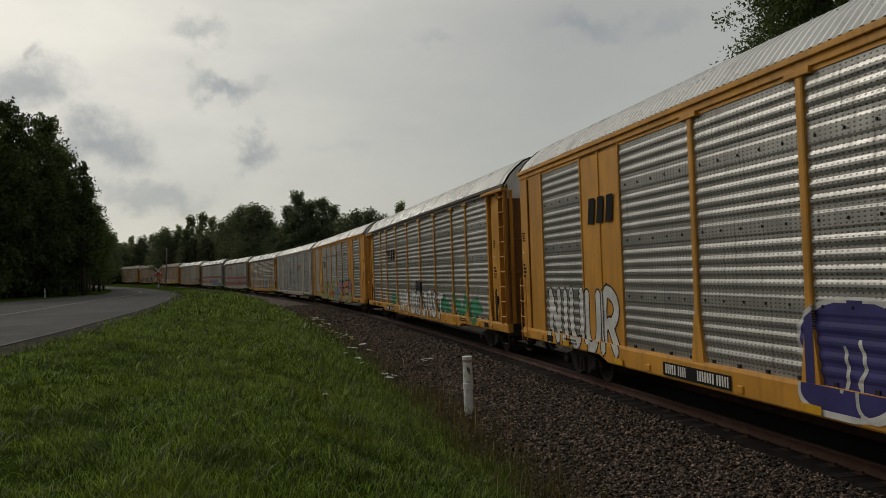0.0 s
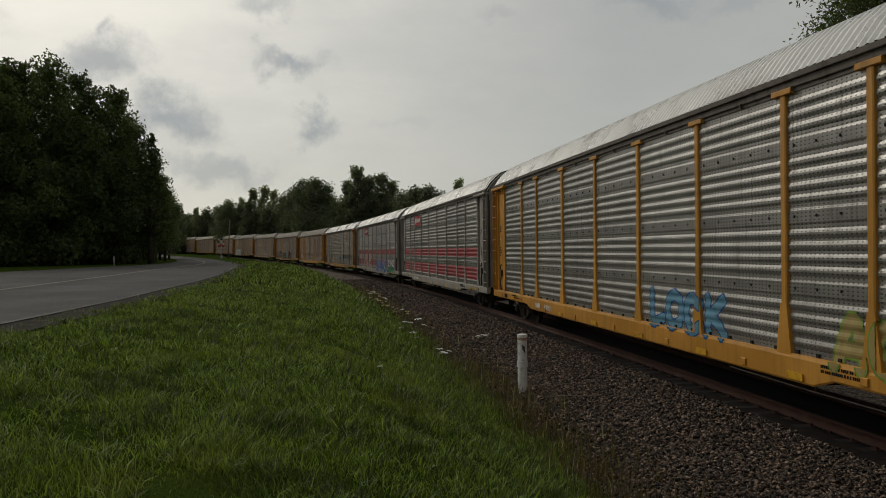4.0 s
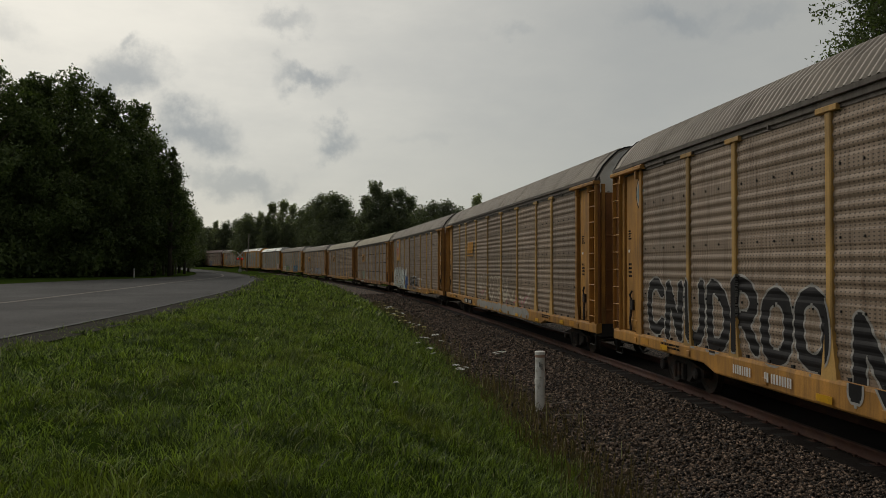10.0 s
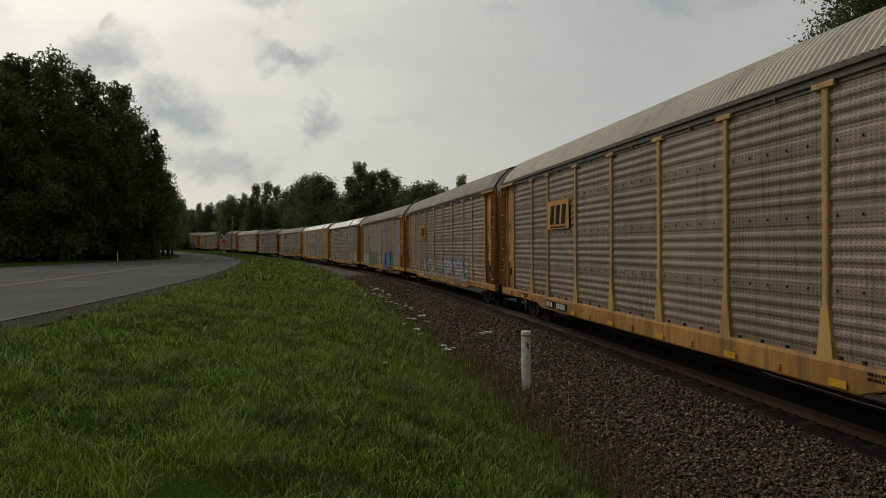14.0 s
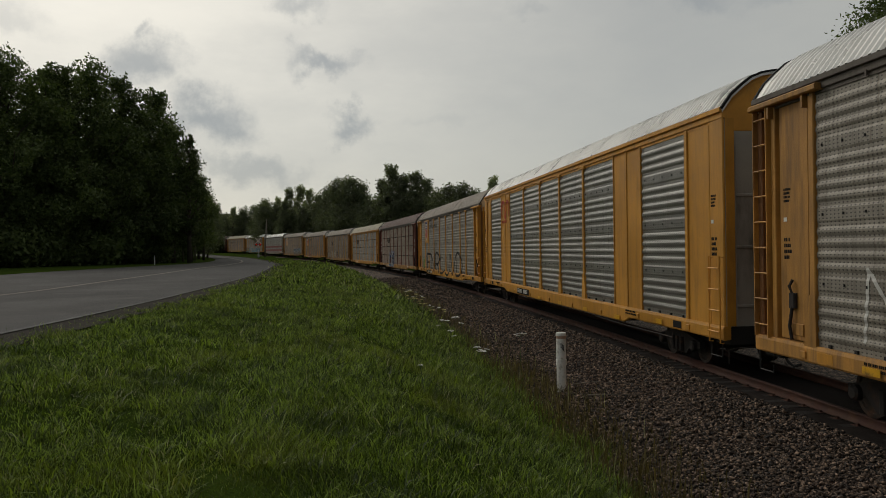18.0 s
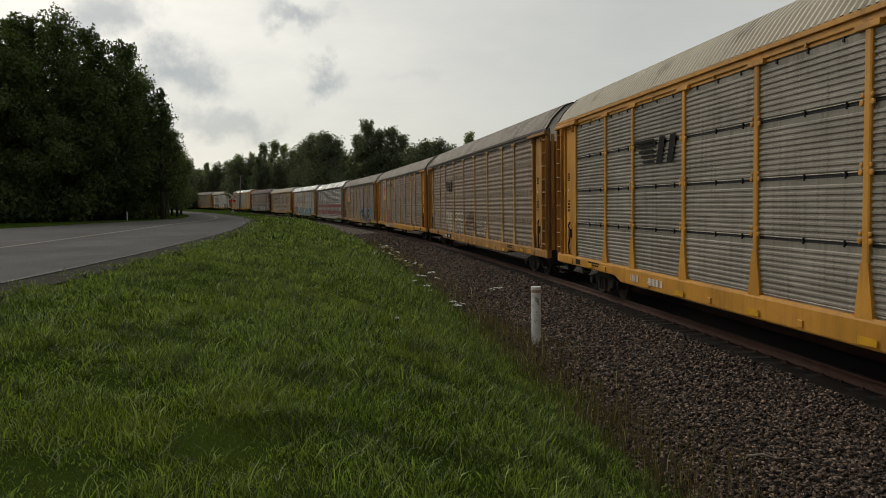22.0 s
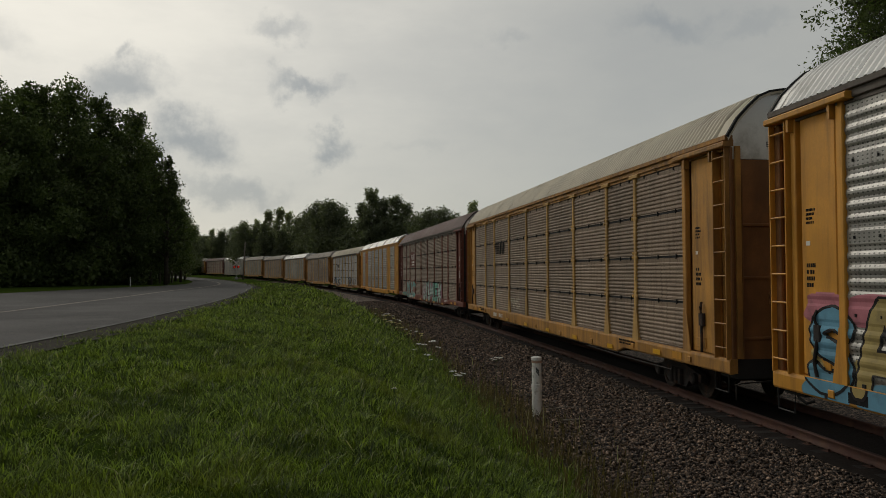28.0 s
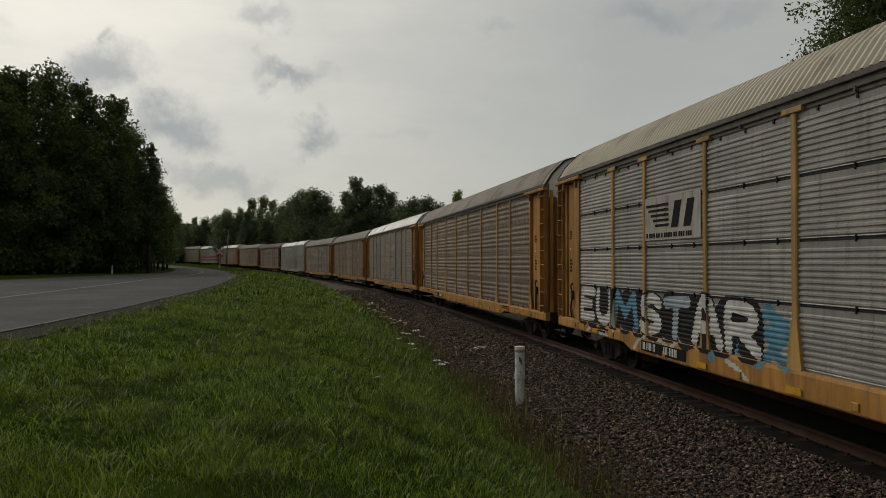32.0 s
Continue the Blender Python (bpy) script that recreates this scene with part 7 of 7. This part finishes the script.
# the tree behind the train
tree = make_tree(25, 6.2, 6.0, 46, 120000, 0.10, M["leaf_dark"], 41, thin=-0.06, twigs=True, label="tall leafy tree behind the passing train")
plant(tree, 25, 23.9, 35.5, 25, 20)
tree = make_tree(22, 5.6, 5.0, 26, 9000, 0.2, M["leaf_dark"], 42, label="tall leafy tree behind the passing train")
plant(tree, 22, 31.0, 33.0, 22, 80)


# ---------- poles and signals by the far crossing ----------
M["pole_wood"] = material("weathered_pole_wood", (0.20, 0.17, 0.14), 0.9, 0, 0.25, 3, 0.4, 20, space="World")
M["galvanised"] = material("galvanised_steel", (0.45, 0.45, 0.44), 0.5, 0.6, 0.15, 3, 0.1, 30)
lamp_red = bpy.data.materials.new("red_lamp_lens")
lamp_red.use_nodes = True
lamp_nodes = Nodes(lamp_red.node_tree)
lamp_nodes.add("ShaderNodeOutputMaterial", Surface=lamp_nodes.add("ShaderNodeEmission", Color=(1.0, 0.05, 0.03, 1), Strength=0.55))


def utility_pole(x, y, high, lean, arms):
    pole = new("utility_pole")
    b = Build().tube([(0, 0, -0.5), (0, 0, high)], 0.16, 10, 0.10)
    part("shaft", b.mesh("shaft", smooth=True), M["pole_wood"], pole)
    if arms:
        part("crossarm", Build().box(-1.2, 1.2, -0.06, 0.06, high - 0.7, high - 0.56, 0.01).mesh("crossarm"), M["pole_wood"], pole)
        part("transformer", Build().lathe((0.35, 0, high - 2.0), 2, [(0, 0.2), (0.05, 0.24), (0.8, 0.24), (0.85, 0.2)], 12).mesh("transformer"), M["galvanised"], pole, "grey drum transformer")
        for k in (-1.1, -0.5, 0.5, 1.1):
            part("insulator", Build().lathe((k, 0, high - 0.56), 2, [(0, 0.04), (0.1, 0.06), (0.16, 0.03)], 8).mesh("insulator"), M["galvanised"], pole)
    z = float(ground_z(np.array([x]), np.array([y]))[0])
    pole.matrix_basis = pose(x, y, z, 0, lean, 20)
    tagged(pole, "weathered wooden utility pole beside the road", "utility pole", "utility poles")


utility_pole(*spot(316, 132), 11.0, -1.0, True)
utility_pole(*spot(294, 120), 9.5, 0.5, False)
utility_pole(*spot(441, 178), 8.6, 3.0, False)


def crossing_signal(x, y, turn):
    sig = new("crossing_signal")
    part("mast", Build().lathe((0, 0, 0), 2, [(-0.3, 0.07), (3.9, 0.06), (4.0, 0.02)], 10).mesh("mast"), M["galvanised"], sig)
    part("base_box", Build().box(-0.3, 0.3, -0.25, 0.25, 0, 0.6, 0.03).mesh("base_box"), M["galvanised"], sig)
    for k, a in enumerate((45, -45)):
        part("cross_board", Build().box(-0.9, 0.9, -0.02, 0.02, -0.11, 0.11).mesh("cross_board"), M["white_ink"], sig, "white cross board", at=pose(0, -0.1 - 0.05 * k, 3.6, 0, a, 0))
    part("lamp_bar", Build().box(-0.5, 0.5, -0.05, 0.05, 2.75, 2.83, 0.01).mesh("lamp_bar"), M["black"], sig)
    for k in (-0.42, 0.42):
        back = part("signal_head", Build().lathe((k, -0.05, 2.79), 1, [(0, 0.3), (-0.03, 0.3), (-0.04, 0.16)], 16).mesh("signal_head"), M["black"], sig, "round black signal head")
        part("lens", Build().lathe((k, -0.10, 2.79), 1, [(0, 0.16), (-0.03, 0.14), (-0.05, 0.05)], 14).mesh("lens"), lamp_red, back, "lit red lens")
    z = float(ground_z(np.array([x]), np.array([y]))[0])
    sig.matrix_basis = pose(x, y, z, 0, 0, turn)
    tagged(sig, "crossing signal with lit red lamps beside the road", "crossing signal")


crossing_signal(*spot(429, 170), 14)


def delineator(x, y):
    post = new("roadside_marker")
    part("stake", Build().box(-0.05, 0.05, -0.01, 0.01, -0.2, 1.0).mesh("stake"), M["white_ink"], post)
    part("reflector", Build().box(-0.035, 0.035, -0.016, -0.011, 0.8, 0.92).mesh("reflector"), M["galvanised"], post)
    z = float(ground_z(np.array([x]), np.array([y]))[0])
    post.matrix_basis = pose(x, y, z)
    tagged(post, "small white marker stake on the road verge", "marker stake")


delineator(-33.6, 86.0)


# ---------- ballast stones ----------
def stone_field(seed, s0, s1, per_m2, size):
    rng = np.random.default_rng(seed)
    d0, d1 = 1.42, 5.75
    n = int((s1 - s0) * (d1 - d0) * per_m2)
    s, d = rng.uniform(s0, s1, n), rng.uniform(d0, d1, n)
    keep = d + 0.35 * np.sin(s * 1.7) * rng.uniform(0, 1, n) < 5.65
    s, d = s[keep], d[keep]
    n = len(s)
    x, y, _ = on_track(s, d)
    k = size * rng.uniform(0.55, 1.5, n)
    z = ballast_z(d) + k * rng.uniform(-0.3, 0.75, n)
    return np.column_stack([x, y, z]), k, rng


OCTA = np.array([(1, 0, 0), (-1, 0, 0), (0, 1, 0), (0, -1, 0), (0, 0, 1), (0, 0, -1)], float)
OCTA_F = np.array([(0, 2, 4), (2, 1, 4), (1, 3, 4), (3, 0, 4), (2, 0, 5), (1, 2, 5), (3, 1, 5), (0, 3, 5)])
stone_v, stone_f, at = [], [], 0
for seed, s0, s1, per, size in ((1, 2.5, 12, 760, 0.034), (2, 12, 24, 440, 0.042), (3, 24, 44, 150, 0.062), (4, 44, 80, 40, 0.09)):
    p, k, rng = stone_field(seed, s0, s1, per, size)
    n = len(p)
    shape = OCTA[None] * rng.uniform(0.55, 1.25, (n, 6, 1)) + rng.normal(0, 0.16, (n, 6, 3))
    q, _ = np.linalg.qr(rng.normal(size=(n, 3, 3)))
    shape = np.einsum("nij,nkj->nki", q, shape) * k[:, None, None]
    shape[:, :, 2] *= 0.75
    stone_v.append((shape + p[:, None]).reshape(-1, 3))
    stone_f.append((OCTA_F[None] + (np.arange(n) * 6 + at)[:, None, None]).reshape(-1, 3))
    at += 6 * n
stones = new("ballast_stones", big_mesh("ballast_stones", np.concatenate(stone_v), np.concatenate(stone_f), M["ballast"]))
tagged(stones, "loose grey-brown crushed ballast stones beside the rails", "stones", kind="stuff")


# ---------- grass ----------
def nodes_grass(name, dark, light, tip):
    m = bpy.data.materials.new(name)
    m.use_nodes = True
    n = Nodes(m.node_tree)
    geo = n.add("ShaderNodeNewGeometry")
    big = n.noise(geo.outputs["Position"], 0.5, 5.0, 0.65)
    base = n.mix(n.math("POWER", geo.outputs["Random Per Island"], 1.7), (*dark, 1), (*light, 1))
    base = n.mix(n.ramp(big, 0.45, 0.75, 0, 0.45), base, (*tip, 1))
    base = n.mix(n.ramp(n.noise(geo.outputs["Position"], 1.1, 4.0, 0.6), 0.48, 0.64, 0, 0.6), base, tuple(0.8 * c for c in dark) + (1,))
    base = n.mix(n.math("GREATER_THAN", geo.outputs["Random Per Island"], 0.975), base, (0.36, 0.36, 0.20, 1))
    p = n.add("ShaderNodeBsdfPrincipled", Base_Color=base, Roughness=0.5)
    p.inputs["Specular IOR Level"].default_value = 0.3
    t = n.add("ShaderNodeBsdfTranslucent", Color=n.mix(1.0, base, (1.15, 1.2, 0.5, 1), "MULTIPLY"))
    s = n.add("ShaderNodeMixShader", i0=0.3, i1=p, i2=t)
    n.add("ShaderNodeOutputMaterial", Surface=s)
    return m


M["grass"] = nodes_grass("meadow_grass", (0.018, 0.036, 0.007), (0.345, 0.48, 0.075), (0.26, 0.285, 0.055))
M["dry_grass"] = nodes_grass("dry_weeds", (0.075, 0.060, 0.028), (0.20, 0.16, 0.08), (0.12, 0.10, 0.04))


def blades(x, y, z, high, wide, rng, lean=0.85, way=None):
    """Bent grass blades of two segments."""
    n = len(x)
    ang = rng.uniform(0, 6.2832, n)
    side = np.column_stack([np.cos(ang), np.sin(ang), np.zeros(n)])
    bend = 2.5 * np.sin(x * 0.9 + 1.3 * np.sin(y * 0.7)) + 1.8 * np.sin(y * 1.1) + rng.normal(0, 1.9, n)
    bend = bend if way is None else way
    out = np.column_stack([np.cos(bend), np.sin(bend), np.zeros(n)]) * (high * lean * rng.uniform(0.2, 1.2, n))[:, None]
    foot = np.column_stack([x, y, z - 0.02])
    mid = foot + out * 0.35 + np.column_stack([np.zeros(n), np.zeros(n), high * 0.6])
    tip = foot + out + np.column_stack([np.zeros(n), np.zeros(n), high * rng.uniform(0.75, 1.0, n)])
    w = wide[:, None]
    v = np.stack([foot - side * w, foot + side * w, mid - side * w * 0.75, mid + side * w * 0.75, tip], 1).reshape(-1, 3)
    i = np.arange(n)[:, None] * 5
    f = np.concatenate([i + [0, 1, 3], i + [0, 3, 2], i + [2, 3, 4]], 1).reshape(-1, 3)
    return v, f


def clumpy(x, y):
    return (np.sin(x * 1.9 + 2.2 * np.sin(y * 0.8)) * np.sin(y * 1.3 + 1.7 * np.sin(x * 0.6)) + np.sin(x * 4.1 + y * 3.3) * 0.5) / 1.5


def grass_patch(seed, x0, x1, y0, y1, per_m2, high, wide):
    rng = np.random.default_rng(seed)
    n = int((x1 - x0) * (y1 - y0) * per_m2)
    x, y = rng.uniform(x0, x1, n), rng.uniform(y0, y1, n)
    s, d = from_track(x, y)
    road_x = np.interp(y, [p[1] for p in near_line], [p[0] for p in near_line])
    edge = 5.35 + 0.3 * np.sin(s * 0.9) + 0.15 * np.sin(s * 3.1)
    thick = clumpy(x, y) + 0.35 * np.sin(x * 7.3) * np.sin(y * 6.1)
    keep = (rng.random(n) < np.interp(thick, [-0.9, 0.1, 0.6], [0.4, 0.85, 1.0])) & (d > edge + 0.2 * rng.normal(size=n)) & (x > road_x + 0.72 + 0.35 * rng.normal(size=n)) & (np.abs(x) < 0.72 * y + 1.5)
    x, y, d, s = x[keep], y[keep], d[keep], s[keep]
    n = len(x)
    z = ground_z(x, y)
    c = clumpy(x, y)
    tall = high * (1 + 0.7 * c).clip(0.5) * np.interp(d, [5.3, 6.6, 8.5, 12], [1.45, 1.35, 1.0, 0.7]) * np.where(rng.random(n) < 0.10, rng.uniform(1.2, 1.9, n), rng.uniform(0.4, 1.15, n))
    return blades(x, y, z, tall, wide * rng.uniform(0.6, 1.3, n), rng)


gv, gf, at = [], [], 0
for args in ((50, -4, 3.4, 2.5, 3.6, 3200, 0.095, 0.0042), (51, -7, 3.2, 3.5, 10, 3200, 0.10, 0.0044), (52, -11, 2.6, 10, 18, 1800, 0.115, 0.0062), (53, -13, 1.6, 18, 32, 620, 0.135, 0.010), (54, -20, 0, 32, 60, 120, 0.17, 0.028), (55, -34, -6, 60, 110, 30, 0.22, 0.055)):
    v, f = grass_patch(*args)
    gv.append(v)
    gf.append(f + at)
    at += len(v)


def tufts(seed, count, y0, y1):
    """Untidy tufts whose blades fan out from one foot."""
    rng = np.random.default_rng(seed)
    y = rng.uniform(y0, y1, count)
    x = rng.uniform(-11, 3.0, count)
    s, d = from_track(x, y)
    road_x = np.interp(y, [p[1] for p in near_line], [p[0] for p in near_line])
    keep = (d > 5.5) & (x > road_x + 0.7) & (np.abs(x) < 0.72 * y + 1.5)
    x, y = x[keep], y[keep]
    per = 26
    big = rng.uniform(0.5, 1.3, len(x))
    bx, by, bh = np.repeat(x, per), np.repeat(y, per), np.repeat(big, per)
    n = len(bx)
    bx, by = bx + rng.normal(0, 0.05, n) * bh, by + rng.normal(0, 0.05, n) * bh
    wide = 0.0055 * np.interp(by, [4, 30], [1.0, 2.6]) * rng.uniform(0.6, 1.4, n)
    return blades(bx, by, ground_z(bx, by), 0.155 * bh * rng.uniform(0.45, 1.15, n), wide, rng, 1.25, rng.uniform(0, 6.2832, n))


for args in ((71, 1500, 3.6, 12), (72, 1300, 12, 30)):
    v, f = tufts(*args)
    gv.append(v)
    gf.append(f + at)
    at += len(v)
tagged(new("grass", big_mesh("grass", np.concatenate(gv), np.concatenate(gf), M["grass"])), "long green meadow grass on the bank", "grass", kind="stuff")


def weed_edge():
    """Dry stalks and thin weeds where grass meets stone."""
    rng = np.random.default_rng(61)
    s = np.concatenate([rng.uniform(3, 20, 3000), rng.uniform(20, 60, 2000)])
    d = 5.35 + rng.normal(0, 0.32, len(s))
    near = rng.random(len(s)) < 0.12
    d = np.where(near, rng.uniform(4.3, 5.4, len(s)), d)
    x, y, _ = on_track(s, d)
    z = np.maximum(ground_z(x, y), ballast_z(d))
    v, f = blades(x, y, z, rng.uniform(0.12, 0.52, len(s)), rng.uniform(0.003, 0.008, len(s)) * np.interp(s, [5, 60], [1, 3]), rng, 0.35)
    tagged(new("dry_weeds", big_mesh("dry_weeds", v, f, M["dry_grass"])), "dry brown weeds along the edge of the ballast", "weeds", kind="stuff")


weed_edge()


# ---------- wild flowers ----------
M["petal"] = material("white_petals", (0.72, 0.72, 0.68), 0.7, 0, 0.1, 20, 0.1, 60, space="World")
M["petal_yellow"] = material("pale_yellow_petals", (0.50, 0.44, 0.14), 0.7, 0, 0.15, 20, 0.1, 60, space="World")
M["stem"] = material("green_stem", (0.05, 0.09, 0.025), 0.7, 0, 0.2, 10, 0.1, 40, space="World")


def umbel_mesh(r, seed):
    """A flat flower head of many small florets."""
    rng = random.Random(seed)
    b = Build()
    for k in range(34):
        a, q = rng.uniform(0, 6.2832), r * math.sqrt(rng.random())
        x, y, z = q * math.cos(a), q * math.sin(a), 0.18 * r * (1 - (q / r) ** 2) + rng.uniform(-0.006, 0.006)
        w = r * rng.uniform(0.13, 0.2)
        b.quad((x - w, y, z), (x, y - w, z - 0.3 * w), (x + w, y, z), (x, y + w, z - 0.3 * w), )
        b.quad((x - w * 0.6, y - w * 0.6, z - 0.01), (x + w * 0.6, y - w * 0.6, z), (x, y + w * 0.8, z + 0.3 * w))
    return b.mesh("flower_head")


def flower(x, y, z_head, r, seed, mat, label):
    fl = new("wild_flower")
    g = float(max(ground_z(np.array([x]), np.array([y]))[0], -0.2))
    h = max(z_head - g, 0.15)
    rng = random.Random(seed)
    lx, ly = rng.uniform(-0.1, 0.1), rng.uniform(-0.1, 0.1)
    b = Build().tube([(lx, ly, -0.03), (lx * 0.3, ly * 0.3, h * 0.6), (0, 0, h)], 0.006, 5, 0.004)
    for k in range(5):
        a = k * 1.257
        b.tube([(0, 0, h - 0.06), (r * 0.6 * math.cos(a), r * 0.6 * math.sin(a), h - 0.006)], 0.003, 4)
    part("stem", b.mesh("stem"), M["stem"], fl)
    me = once(("umbel", round(r, 2), seed % 3), lambda: umbel_mesh(r, seed % 3))
    part("flower_head", me, mat, fl, at=pose(0, 0, h, rng.uniform(-15, 15), rng.uniform(-15, 15), 0))
    fl.matrix_basis = pose(x, y, g)
    tagged(fl, label, "flower", "wild flowers by the track")


WHITE_HEADS = [(1.32, 17.65, 0.80, 0.16), (0.52, 19.4, 0.20, 0.10), (0.40, 19.6, 0.28, 0.09), (0.62, 19.0, 0.30, 0.08), (0.48, 20.2, 0.12, 0.08), (-0.16, 24.5, 0.60, 0.12), (-0.55, 24.4, 0.52, 0.12), (-0.30, 23.0, 0.34, 0.10), (-0.42, 25.6, 0.40, 0.10),
               (0.02, 23.6, 0.50, 0.09), (-0.72, 25.0, 0.30, 0.09), (-0.57, 10.37, 1.22, 0.035), (-0.20, 22.0, 0.30, 0.08)]
for k, (x, y, z, r) in enumerate(WHITE_HEADS):
    flower(x, y, z, r, 300 + k, M["petal"], "white wild flower on a thin stem beside the ballast")
rnd = random.Random(17)
for k in range(34):
    s = rnd.uniform(27, 46)
    d = rnd.uniform(5.5, 6.5)
    x, y, _ = on_track(s, d)
    flower(float(x), float(y), float(ground_z(np.array([x]), np.array([y]))[0]) + rnd.uniform(0.45, 0.8), rnd.uniform(0.06, 0.10), 400 + k, M["petal_yellow"] if k % 3 else M["petal"], "small pale yellow wild flower in the grass")


# ---------- debris on the ballast ----------
def stick(x, y, pts, r, label):
    ob = new("broken_stick", Build().tube(pts, r, 6, r * 0.5).mesh("broken_stick", M["pole_wood"], True))
    ob.matrix_basis = pose(x, y, -0.12)
    tagged(ob, label, "stick")


stick(3.62, 8.35, [(-0.22, 0.10, 0.01), (-0.08, 0.03, 0.05), (0.04, -0.04, 0.02), (0.24, -0.02, 0.02)], 0.018, "pale broken stick lying on the ballast")
stick(2.9, 15.0, [(-0.5, 0.1, 0.02), (0.0, 0.0, 0.05), (0.5, 0.12, 0.02)], 0.015, "thin dead branch lying beside the marker post")
stick(2.7, 16.4, [(-0.4, -0.1, 0.02), (0.1, 0.0, 0.06), (0.45, -0.02, 0.03)], 0.012, "thin dead branch lying beside the marker post")


def motions():
    """The train rolls through at an even speed."""
    for number, car in TRAIN:
        walk(car, [(t, car_pose(number, t)) for t in range(0, 33)])


motions()
